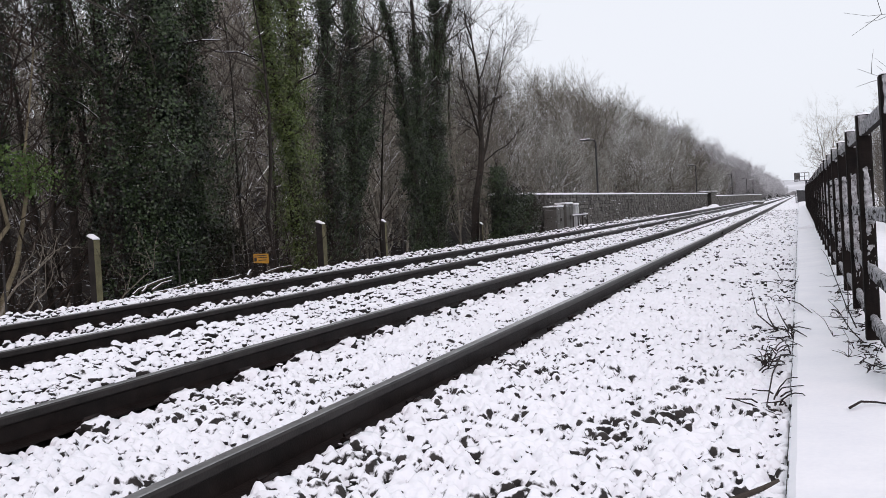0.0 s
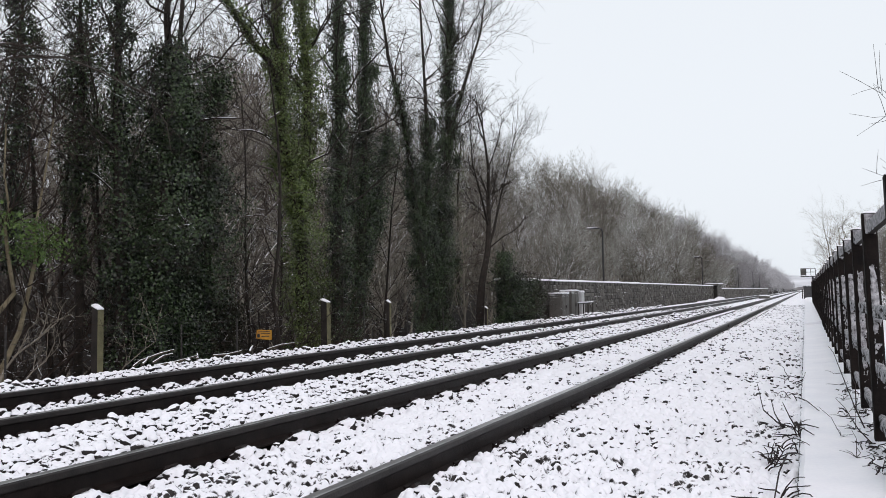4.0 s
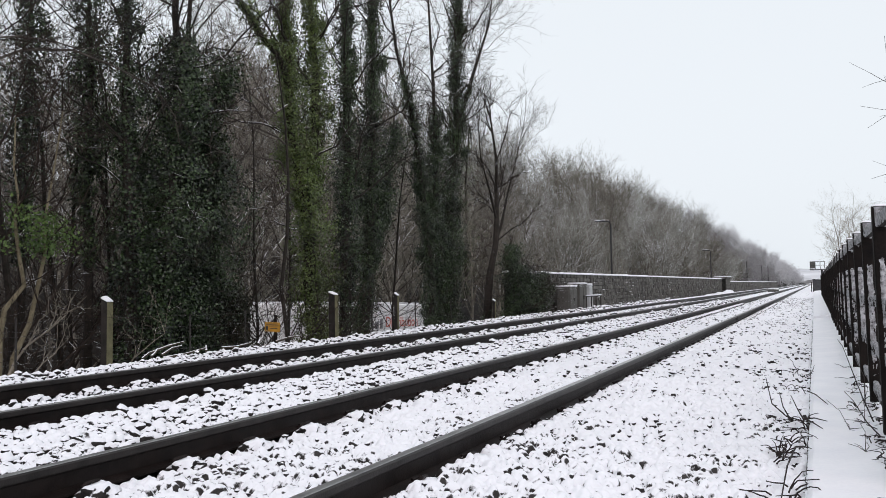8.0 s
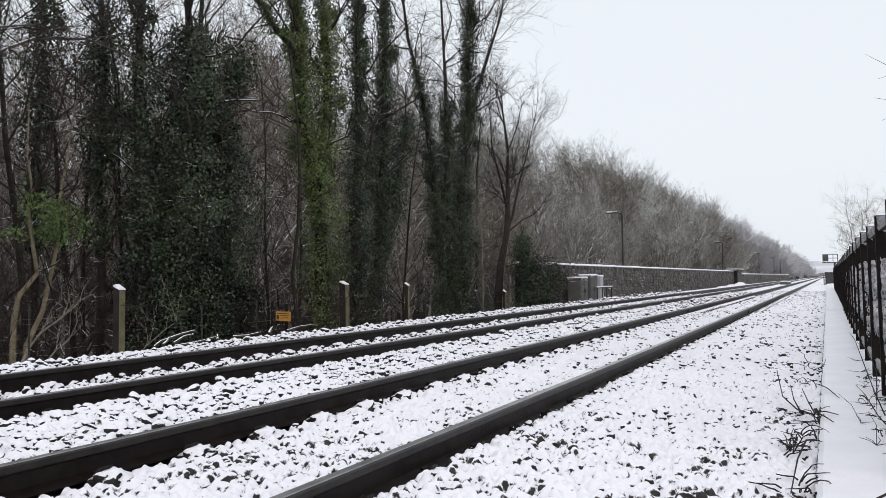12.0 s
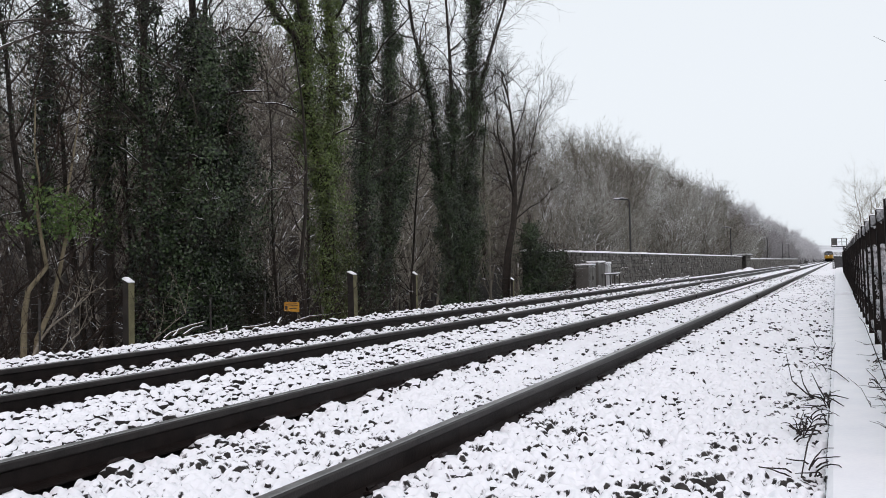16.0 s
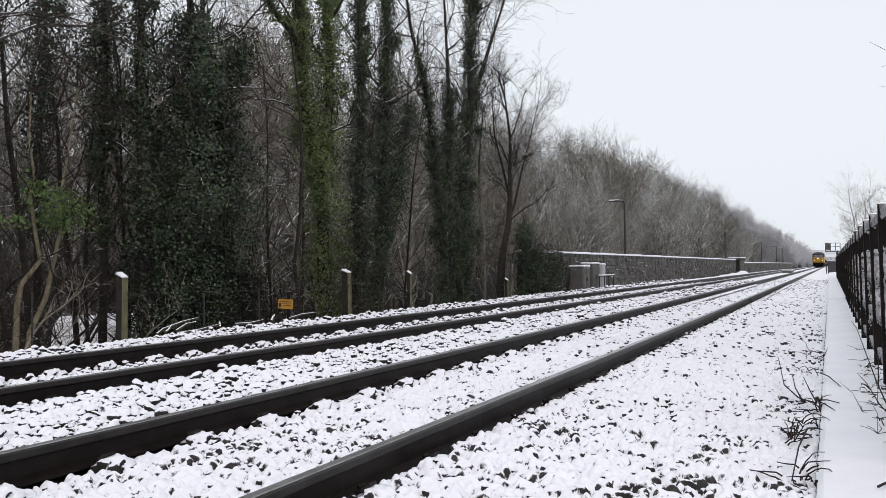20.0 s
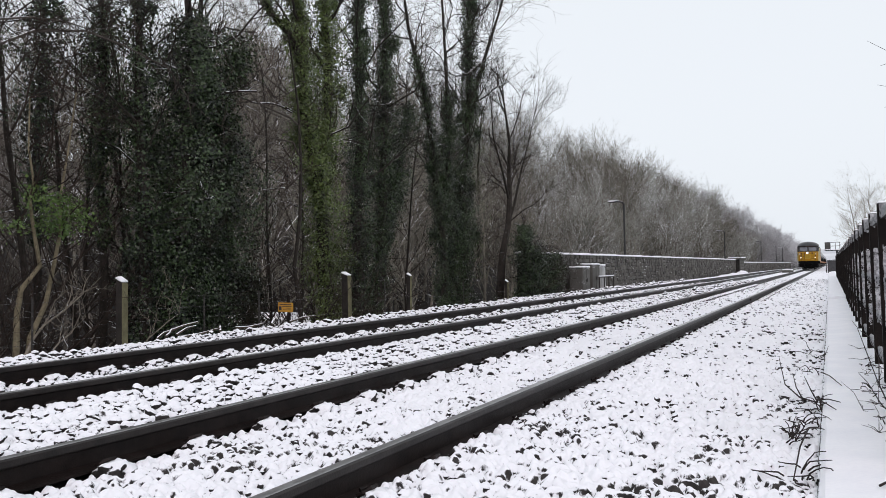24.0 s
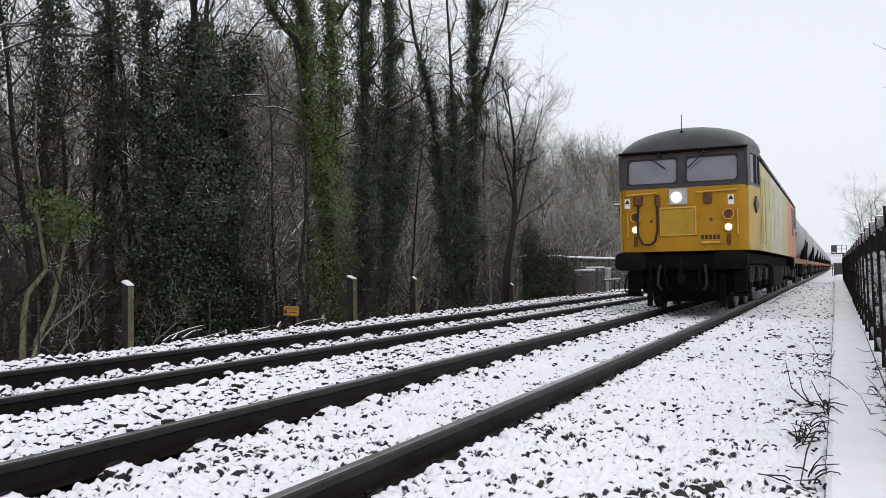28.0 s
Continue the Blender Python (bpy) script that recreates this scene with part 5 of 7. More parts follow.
def far_woods(name, material, y, y_end, seed, label, sparse=1.0):
    """The wooded hillside that runs along the line into the distance."""
    rng = np.random.default_rng(seed)
    A, B, R = [], [], []
    ys = []
    while y < y_end:
        ys.append(y)
        y += (0.0056 * y + 0.47) * sparse
    for y in ys:
        for _ in range(2):
            x = -24.5 - 46 * rng.random() ** 1.35
            g = float(ground_z(x, y))
            h = rng.uniform(9.5, 18.5) * (1 + 0.62 * noise.noise((x * 0.05, y * 0.045, 2.0))) * float(np.interp(y, [33, 42, 60, 110], [0.72, 1.08, 1.10, 0.98]))
            rows = TEMPLATES[rng.integers(0, len(TEMPLATES))]
            if y > 330:
                rows = rows[rng.random(len(rows)) < 0.4]
            t = rng.uniform(0, 6.28)
            turn = np.array([[math.cos(t), -math.sin(t), 0], [math.sin(t), math.cos(t), 0], [0, 0, 1]]) * [[rng.uniform(0.75, 1.1)], [rng.uniform(0.75, 1.1)], [1.0]]
            foot = np.array([x, y, g - 0.3])
            A.append(rows[:, :3] @ turn.T * h + foot), B.append(rows[:, 3:6] @ turn.T * h + foot)
            R.append(np.maximum(rows[:, 6] * h, 0.006 + 0.00009 * y))
    A, B, R = np.concatenate(A), np.concatenate(B), np.concatenate(R)
    d = B - A
    a = np.cross(d, [0.3, 0.2, 1.0])
    a /= np.linalg.norm(a, axis=1)[:, None] + 1e-9
    b = np.cross(d, a)
    b /= np.linalg.norm(b, axis=1)[:, None] + 1e-9
    ring = []
    for t in (0, 2.1, 4.2):
        ring.append(A + (a * math.cos(t) + b * math.sin(t)) * R[:, None])
    v = np.stack(ring + [B], 1).reshape(-1, 3)
    i = np.arange(len(A))[:, None] * 4
    f = np.concatenate([i + [0, 1, 3], i + [1, 2, 3], i + [2, 0, 3]], 0)
    tagged(new(name, array_mesh(name, v, f, material)), label, "woodland", kind="stuff")


# farther stretches take paler or flatter tones in place of haze
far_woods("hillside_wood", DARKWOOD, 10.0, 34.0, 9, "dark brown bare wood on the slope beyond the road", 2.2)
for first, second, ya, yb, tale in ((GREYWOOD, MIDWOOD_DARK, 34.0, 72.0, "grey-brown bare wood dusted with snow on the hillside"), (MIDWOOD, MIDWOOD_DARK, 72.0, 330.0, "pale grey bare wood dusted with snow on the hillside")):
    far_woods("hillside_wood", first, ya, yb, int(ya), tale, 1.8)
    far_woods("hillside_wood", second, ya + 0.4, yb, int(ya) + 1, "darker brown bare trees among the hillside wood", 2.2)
far_woods("far_woods", HAZED, 330.0, 620.0, 10, "distant wood on the hillside along the line, toned pale for haze")
far_woods("far_woods", HAZED_FAR, 620.0, 1400.0, 11, "very distant wood at the valley's end, toned near white for haze")


PALEHILL = mat("snowy_far_fields", (0.42, 0.43, 0.45), (0.74, 0.75, 0.78), 0.006, 0.9, bump=0, fine=0.03)


def build_distance():
    """The snowy hill at the end of the valley."""
    m = Mesh()
    rings = []
    for r in range(7):
        f = r / 6
        rings.append([(-1600 + 3600 * c / 40, 2300 + 900 * f + 60 * noise.noise((c * 0.3, r, 0)), -5 + (math.sin(f * math.pi / 2)) * (62 + 30 * noise.noise((c * 0.13, 5, 1)))) for c in range(41)])
    m.loft(rings, False, False)
    structure("backdrop_hill", m, PALEHILL, "distant snow-covered hillside fields", "hill", True)
    rng = np.random.default_rng(4)
    stripes = Mesh()
    for k in range(26):
        x, y = rng.uniform(-700, 900), rng.uniform(1300, 2100)
        z = float(ground_z(0, y)) - 1
        w, h = rng.uniform(25, 90), rng.uniform(6, 11)
        pts = [(x + w * (t / 9 - 0.5), y, z + h * (0.5 + 0.5 * math.sin(math.pi * t / 9)) * rng.uniform(0.75, 1.1)) for t in range(10)]
        stripes.loft([[(px, y - 3, -4) for px, _, _ in pts], pts, [(px, y + 3, -4) for px, _, _ in pts]], False, False)
    tagged(new("far_hedges", stripes.data("far_hedges", HAZED, True)), "distant hedges and copses toned pale for haze", "woodland", kind="stuff")


build_distance()


def build_right_trees():
    rng = random.Random(8)
    me = [bare_tree_mesh("trunk", 300 + i, 13, (24, 7, 5), GREYWOOD, 0.12, 1.2) for i in range(2)]
    for i, (x, y) in enumerate(((2.4, 122), (3.6, 116), (4.6, 124), (5.6, 112), (3.4, 150), (6.2, 135), (8.5, 118), (4.2, 172))):
        ob = thing("bare_tree", "tall bare frosted tree beyond the timber fence", "tree", "bare trees beyond the fence", (x, y, -1.6), rng.uniform(0, 360))
        part("trunk", me[i % 2][0], None, ob)
        part("crown", me[i % 2][1], None, ob)
    low = [bare_tree_mesh("trunk", 320 + i, 5.2, (46, 7, 5), DARKWOOD, 0.07, 1.5) for i in range(2)]
    for i in range(16):
        y = 38 + (i % 8) * 5.0 + rng.uniform(-1.5, 1.5)
        ob = thing("thicket_tree", "low bare tree in the thicket beyond the timber fence", "tree", "thicket beyond the fence", (0.072 * y + 0.5 + 1.6 * (i // 8) + rng.uniform(-0.2, 0.8), y, -1.6), rng.uniform(0, 360))
        part("trunk", low[i % 2][0], None, ob)
        part("crown", low[i % 2][1], None, ob)
    # twigs of a tree close by, hanging in from outside the fence
    ob = thing("overhanging_branch_tree", "bare thin tree with a few long twigs reaching over the fence", "tree", at=(2.42, 9.5, -1.0))
    m = Mesh()
    r2 = random.Random(15)
    pts, radii = limb(m, r2, (0, 0, 0), (-0.02, 0, 1), 5.2, 0.05, 0.02, 0.04, 6, 6)
    for k, z in ((2, 1.9), (3, 2.5), (3, 2.9), (4, 3.4), (4, 3.8), (5, 4.4)):
        branch(m, r2, pts[k], Vector((-1.0, 0.1, -0.1)), 1.5, 0.008, 0, (4, 3), (4, 3, 3), 0.17, 0.16)
    part("stem", m, TWIG, ob)


build_right_trees()


# ---- undergrowth by the line ----
def build_saplings():
    nr, rng = np.random.default_rng(41), random.Random(41)
    x = -9.7
    tree = thing("sapling", "crooked mossy sapling with a clump of green leaves", "tree", at=(x, 7.7, -0.8))
    for joints, r in (([(7.7, -0.8), (7.7, -0.13), (7.78, 0.34), (7.84, 0.64), (8.07, 0.95), (8.02, 1.39), (7.99, 1.84), (7.99, 2.07), (7.92, 2.5), (8.0, 3.2)], 0.046),
                      ([(7.85, -0.8), (7.91, 0.0), (8.22, 0.43), (8.35, 0.93), (8.40, 1.4), (8.44, 1.87), (8.61, 2.5), (8.7, 3.4)], 0.042)):
        m = Mesh()
        pts = [Vector((0.05 * math.sin(k * 1.9), b - 7.7, z + 0.8)) for k, (b, z) in enumerate(joints)]
        m.tube(pts, [r * (1 - 0.8 * k / (len(pts) - 1)) for k in range(len(pts))], 8)
        part("stem", m, MOSSY, tree)
        t = Mesh()
        for _ in range(12):
            k = rng.randint(4, len(pts) - 1)
            branch(t, rng, pts[k], Vector((rng.gauss(0, 0.6), rng.gauss(0, 1), rng.uniform(0.1, 1.0))), rng.uniform(0.5, 1.2), 0.010, 0, (4, 3), (4, 3, 3))
        part("twig", t, BRIAR, tree)
    P, N = [], []
    for cy, cz, w, n in ((7.98, 1.90, 0.12, 170), (8.25, 1.72, 0.17, 330), (8.52, 1.56, 0.16, 290), (8.15, 1.50, 0.12, 140), (7.62, 1.46, 0.09, 90), (8.42, 1.84, 0.10, 120), (8.68, 1.66, 0.10, 120), (8.36, 1.42, 0.10, 90)):
        p = nr.normal(0, 1, (n, 3)) * [w, w, w * 0.7]
        P.append(p + [0.1, cy - 7.7, cz + 0.8]), N.append(p)
    part("foliage", leaves_mesh("foliage", np.concatenate(P), np.concatenate(N), nr.uniform(0.015, 0.034, sum(len(q) for q in P)), nr, LAUREL), None, tree, "clump of bright green leaves")

    for joints, r in (([(7.35, -0.65), (7.58, -0.2), (7.76, 0.04), (7.92, 0.22), (8.23, 0.41), (8.57, 0.61)], 0.024), ([(7.6, -0.65), (7.98, -0.17), (8.17, -0.03), (8.37, 0.09), (8.48, 0.33)], 0.014),
                      ([(9.3, -0.65), (9.74, -0.1), (10.22, 0.13), (10.45, 0.24)], 0.011)):
        stick = thing("fallen_branch", "pale dead branch leaning among the briars", "branch", "fallen branches", (-9.4, joints[0][0], joints[0][1] - 0.05))
        m = Mesh()
        pts = [Vector((0.03 * math.sin(q * 2.0), b - joints[0][0], z - joints[0][1])) for q, (b, z) in enumerate(joints)]
        m.tube(pts, [r * (1 - 0.7 * q / (len(pts) - 1)) for q in range(len(pts))], 6, True)
        for _ in range(5):
            k = rng.randint(1, len(pts) - 1)
            branch(m, rng, pts[k], Vector((rng.gauss(0, 0.4), rng.uniform(0.1, 1.0), rng.uniform(0.1, 0.9))), rng.uniform(0.25, 0.7), r * 0.35, 0, (3, 2), (4, 3, 3))
        part("bough", m, DEADWOOD, stick)

    limbs = thing("leaning_tree", "bare tree at the wood's edge with long arching snow-lined limbs", "tree", at=(-10.3, 6.2, -1.2))
    m = Mesh()
    m.tube([(0, 0, 0), (0.05, 0.1, 2.2), (0, 0.4, 4.0), (0.1, 0.7, 5.6), (0, 1.2, 7.5)], [0.14, 0.12, 0.10, 0.08, 0.05], 8)
    part("trunk", m, BARK, limbs)
    for joints, r in (([(6.5, 2.9), (7.38, 3.53), (7.88, 3.94), (8.6, 4.34), (9.53, 4.57), (10.21, 4.48), (11.1, 4.3), (11.66, 3.91), (11.9, 3.5)], 0.029),
                      ([(6.7, 3.6), (7.88, 4.29), (8.41, 4.47), (9.1, 4.61), (9.64, 4.61), (10.2, 4.8)], 0.021)):
        m = Mesh()
        pts = [Vector((0.1 * math.sin(k * 1.3), b - 6.2, z + 1.2)) for k, (b, z) in enumerate(joints)]
        m.tube(pts, [r * (1 - 0.75 * k / (len(pts) - 1)) for k in range(len(pts))], 7)
        for _ in range(14):
            k = rng.randint(1, len(pts) - 1)
            t = Mesh()
            branch(t, rng, pts[k], Vector((rng.gauss(0, 0.5), rng.gauss(0.2, 0.8), rng.gauss(0.1, 0.8))), rng.uniform(0.5, 1.3), 0.008, 0, (4, 3), (4, 3, 3), 0.02, 0.28)
            part("twig", t, TWIG, limbs)
        part("limb", m, SNOWLIMB, limbs, "long arching limb lined with snow")
    side = thing("leaning_tree", "thin bare tree with snow-lined side limbs among the ivy trees", "tree", at=(-10.6, 15.6, -1.2))
    m = Mesh()
    m.tube([(0, 0, 0), (0.05, -0.12, 1.0), (-0.04, -0.22, 2.1), (0.05, -0.12, 3.2), (0, 0.02, 4.4), (0.06, -0.16, 5.6), (0, -0.42, 7.2)], [0.05, 0.046, 0.042, 0.038, 0.032, 0.024, 0.012], 7)
    part("trunk", m, BARK, side)
    for joints in ([(15.54, 3.37), (15.22, 3.6), (14.41, 3.62), (13.49, 3.53), (12.9, 3.6)], [(15.6, 4.0), (15.12, 4.11), (14.23, 4.27), (13.33, 4.78), (12.8, 5.3)], [(15.6, 4.9), (15.0, 4.6), (14.4, 4.9), (13.9, 5.5)],
                   [(15.6, 3.0), (15.0, 2.6), (14.3, 2.5), (13.8, 2.1)]):
        m = Mesh()
        pts = [Vector((0.08 * math.sin(k * 2.1), b - 15.6, z + 1.2)) for k, (b, z) in enumerate(joints)]
        m.tube(pts, [0.024 * (1 - 0.7 * k / (len(pts) - 1)) for k in range(len(pts))], 6)
        for _ in range(10):
            k = rng.randint(1, len(pts) - 1)
            t = Mesh()
            branch(t, rng, pts[k], Vector((rng.gauss(0, 0.5), rng.gauss(-0.3, 0.8), rng.gauss(0.2, 0.8))), rng.uniform(0.5, 1.2), 0.009, 0, (5, 3), (4, 3, 3), 0.04, 0.28)
            part("twig", t, SNOWTWIG, side)
        part("limb", m, SNOWLIMB, side, "pale limb lined with snow")


build_saplings()


def build_litter():
    rng = random.Random(52)
    bough = mat("snow_covered_bough", (0.03, 0.025, 0.02), (0.11, 0.09, 0.07), 9, 0.9, bump=0.5, snow=0.62, snow_scale=14)
    for y0, z0, y1, z1, n in ((9.35, -0.10, 9.75, 0.03, 5), (10.6, -0.10, 11.1, 0.0, 2), (11.9, -0.1, 12.2, -0.02, 2)):
        heap = thing("fallen_branch", "fallen dead branch with snow beside the line", "branch", "fallen branches", (-8.75, y0, -0.13))
        for _ in range(n):
            m = Mesh()
            a = Vector((rng.gauss(0, 0.12), rng.uniform(-0.1, 0.4), rng.uniform(0.02, 0.1)))
            bb = a + Vector((rng.gauss(0, 0.2), (y1 - y0) * rng.uniform(0.4, 1.1), (z1 - z0) * rng.uniform(0.5, 1.3)))
            m.tube([a, a.lerp(bb, 0.5) + Vector((0, 0, rng.uniform(-0.02, 0.03))), bb], [0.020, 0.017, 0.009], 7, True)
            part("bough", m, bough, heap)
    stem = mat("dark_bramble_stem", (0.008, 0.006, 0.006), (0.032, 0.022, 0.019), 9, 0.8, bump=0)
    for x, y, n, size in ((-0.15, 6.55, 12, 0.22), (-0.25, 5.5, 24, 0.17), (-0.19, 5.9, 12, 0.2), (-0.16, 4.5, 12, 0.22), (-0.27, 8.6, 8, 0.22), (-0.25, 10.3, 10, 0.25), (-0.3, 13.2, 7, 0.22)):
        plant = thing("bramble", "dark leafless bramble growing by the kerb through snow", "bramble", "brambles along the kerb", (x, y, -0.20))
        for k in range(n):
            a, L = rng.uniform(0, 6.28), size * rng.uniform(0.4, 1.2)
            p = Vector((rng.gauss(0, 0.05), rng.gauss(0, 0.12), 0))
            d, q = Vector((math.cos(a) * 0.8, math.sin(a), rng.uniform(0.3, 1.3))).normalized(), p
            pts = [p.copy()]
            for s in range(7):
                d = (d + Vector((rng.gauss(0, 0.30), rng.gauss(0, 0.30), rng.gauss(-0.24, 0.26)))).normalized()
                q = q + d * L / 6
                q.z = max(q.z, 0.015)
                pts.append(q.copy())
            m = Mesh()
            m.tube(pts, [0.0046 - 0.0028 * s / 7 for s in range(8)], 5)
            part("stem", m, stem, plant)
    for x, y, n in ((0.14, 6.2, 4), (0.2, 7.1, 6), (0.22, 8.2, 5), (0.22, 9.4, 5), (0.20, 5.4, 5), (0.24, 6.5, 6), (0.2, 10.6, 4), (0.3, 5.0, 5)):
        plant = thing("dead_weed", "dead weed stalk lying on the snowy kerb", "weed", "dead weeds on the kerb", (x, y, -0.13))
        for k in range(n):
            a, L = rng.uniform(0, 6.28), rng.uniform(0.06, 0.26)
            up = rng.choice((0.01, 0.02, 0.03, 0.16))
            m = Mesh()
            m.tube([(0, 0, 0), (0.4 * L * math.cos(a), 0.5 * L * math.sin(a), up * 0.6), (0.7 * L * math.cos(a + 0.3), L * math.sin(a + 0.3), up)], [0.0022, 0.0018, 0.001], 5)
            part("stalk", m, stem, plant)
    for x, y, n, size in ((0.30, 5.75, 16, 0.22), (0.30, 7.3, 14, 0.2), (0.34, 6.6, 12, 0.2), (0.29, 8.7, 10, 0.2), (0.36, 5.1, 14, 0.22)):
        plant = thing("bramble", "dark bare bramble at the foot of the fence", "bramble", "brambles at the foot of the fence", (x, y, -0.12))
        for k in range(n):
            a, L = rng.uniform(0, 6.28), size * rng.uniform(0.4, 1.1)
            p, d = Vector((rng.gauss(0, 0.05), rng.gauss(0, 0.15), 0)), Vector((math.cos(a) * 0.5, math.sin(a), rng.uniform(0.1, 0.9)))
            pts = [p + d * L * q / 4 + Vector((rng.gauss(0, 0.012), rng.gauss(0, 0.012), -0.6 * L * (q / 4) ** 2)) for q in range(5)]
            m = Mesh()
            m.tube([(q.x, q.y, max(q.z, 0.004)) for q in pts], [0.0038, 0.0034, 0.003, 0.0024, 0.0015], 5)
            part("stem", m, stem, plant)
    arcs = thing("bramble", "long dark bramble stems arching from the fence over the kerb", "bramble", at=(0.28, 7.0, -0.13))
    for pts in ([(0.02, -0.5, 0.0), (-0.03, -0.2, 0.12), (-0.09, 0.3, 0.30), (-0.13, 0.9, 0.42), (-0.16, 1.5, 0.44)], [(0.03, -1.1, 0.0), (-0.04, -0.9, 0.06), (-0.10, -0.5, 0.14), (-0.15, -0.1, 0.16)],
                [(0.0, 0.3, 0.0), (0.01, 0.5, 0.2), (-0.04, 0.9, 0.34), (-0.10, 1.4, 0.36)]):
        m = Mesh()
        m.tube(pts, [0.005 - 0.0032 * q / (len(pts) - 1) for q in range(len(pts))], 5)
        part("stem", m, stem, arcs)
    runner = thing("bramble", "long dark bramble runners trailing over the snow from the kerb edge", "bramble", at=(-0.14, 6.55, -0.17))
    for pts in ([(0, 0, 0.02), (-0.12, 0.15, 0.03), (-0.24, 0.6, 0.06), (-0.30, 1.2, 0.13), (-0.33, 1.5, 0.17)], [(-0.1, 0.15, 0.02), (-0.16, 0.6, 0.04), (-0.2, 1.0, 0.10)], [(0, 0, 0.03), (-0.05, 0.4, 0.05), (-0.11, 0.9, 0.09)],
                [(0.0, 0.0, 0.04), (0.07, 0.02, 0.045), (0.15, 0.0, 0.03)], [(0.0, 0.0, 0.04), (0.06, -0.16, 0.04), (0.12, -0.34, 0.03)], [(0.0, 1.75, 0.03), (0.07, 1.35, 0.05), (0.16, 0.9, 0.03)],
                [(0.02, -1.05, 0.03), (-0.02, -1.3, 0.07), (-0.05, -1.75, 0.05), (-0.06, -2.3, 0.0)]):
        m = Mesh()
        m.tube(pts, [0.0062 - 0.0032 * q / (len(pts) - 1) for q in range(len(pts))], 6, True)
        part("stem", m, stem, runner)
    for at, pts, r, label in (((-0.16, 2.90, -0.165), [(-0.22, -0.12, -0.03), (-0.10, -0.02, 0.0), (0.0, 0.06, 0.025), (0.05, 0.08, 0.05)], 0.012, "thick brown stick lying across the kerb edge in snow"),
                              ((0.20, 4.1, -0.13), [(-0.05, 0.02, 0.0), (0.0, 0.10, 0.012), (0.06, 0.10, 0.012), (0.18, 0.06, 0.006)], 0.006, "thin dark twig lying on the snowy kerb")):
        stick = thing("fallen_branch", label, "branch", "fallen branches", at)
        m = Mesh()
        m.tube(pts, [r, r * 0.9, r * 0.75, r * 0.5], 7, True)
        part("bough", m, SNOWLIMB if r > 0.01 else stem, stick)
    box = thing("point_machine", "low grey point machine with snow between the tracks", "equipment", at=(-4.6, 97, -0.15))
    m = Mesh()
    m.box(-0.5, 0.5, -1.2, 1.2, 0, 0.32, 0.04)
    part("case", m, GREYSTEEL, box)
    m = Mesh()
    m.box(-0.5, 0.5, -1.2, 1.2, 0.324, 0.40, 0.04)
    part("case_snow", m, SNOW, box, "layer of snow")
    for k, (x, y, w, h) in enumerate(((-8.6, 76, 2.6, 0.16), (-8.7, 84, 3.6, 0.26), (-8.5, 90, 4.0, 0.34), (-8.6, 36.2, 1.4, 0.16))):
        v, f = ico(3)
        pts = [(0.45 * p[0] * (1 + 0.3 * noise.noise((p[0] * 2 + k, p[1] * 2, 0))), w * p[1], h * max(-0.3, p[2]) * (1 + 0.3 * noise.noise((p[0] * 2, p[1] * 3, k)))) for p in v.tolist()]
        mound = tagged(new("snow_mound", array_mesh("snow_mound", pts, f, SNOW, True)), "heap of snow against the stone wall", "snow", "heaps of snow by the wall")
        mound.matrix_basis = pose(x, y, float(ground_z(x, y)))


build_litter()
# ---- locomotive ----
TRAIN_X = -2.76
YELLOW = mat("warning_yellow_paint", (0.27, 0.135, 0.0015), (0.39, 0.205, 0.004), 2.5, 0.5, bump=0.05, local=True, spec=0.25)
CABGREY = mat("dark_grey_cab_paint", (0.014, 0.014, 0.016), (0.034, 0.034, 0.038), 3, 0.4, bump=0.05, local=True)
ROOFGREY = mat("sooty_roof_paint", (0.020, 0.021, 0.023), (0.058, 0.060, 0.061), 2, 0.36, bump=0.1, local=True)
BLACK = mat("grimy_black_underframe", (0.002, 0.002, 0.002), (0.008, 0.0075, 0.007), 6, 0.8, bump=0.3, local=True, spec=0.08)
SIDEGREY = mat("dirty_light_grey_side", (0.38, 0.37, 0.27), (0.56, 0.55, 0.44), 1.5, 0.45, bump=0.03, local=True)
LIME = mat("worn_yellow_cream_side", (0.38, 0.33, 0.13), (0.52, 0.47, 0.25), 1.8, 0.45, bump=0.03, local=True)
CABSIDE = mat("yellow_cab_side", (0.34, 0.22, 0.03), (0.48, 0.36, 0.12), 1.8, 0.45, bump=0.03, local=True)
ORANGE = mat("faded_orange_side", (0.46, 0.17, 0.08), (0.62, 0.27, 0.14), 2.0, 0.45, bump=0.03, local=True)
BRASS = mat("yellow_pipe", (0.40, 0.22, 0.03), (0.58, 0.34, 0.06), 9, 0.4, bump=0, local=True)
RUSTLAMP = mat("rusty_lamp", (0.045, 0.018, 0.010), (0.15, 0.055, 0.022), 14, 0.6, local=True)
RUBBER = mat("black_hose", (0.008, 0.008, 0.008), (0.02, 0.02, 0.02), 9, 0.6, local=True)
WHITEP = mat("white_plate", (0.55, 0.55, 0.52), (0.75, 0.75, 0.72), 9, 0.5, local=True)
# windscreen grey holds the sky's reflection in its base colour
GLASS = mat("sky_toned_cab_glass", (0.09, 0.093, 0.11), (0.15, 0.155, 0.18), 2, 0.06, bump=0, local=True, spec=0.9)
SIDEGLASS = mat("dark_side_glass", (0.012, 0.013, 0.015), (0.03, 0.032, 0.036), 2, 0.12, bump=0, local=True, spec=0.4)
HEADLIGHT = glow("lit_headlight", (1.0, 0.97, 0.92), 6.0)
MARKER = glow("lit_marker_lamp", (1.0, 0.94, 0.84), 3.5)
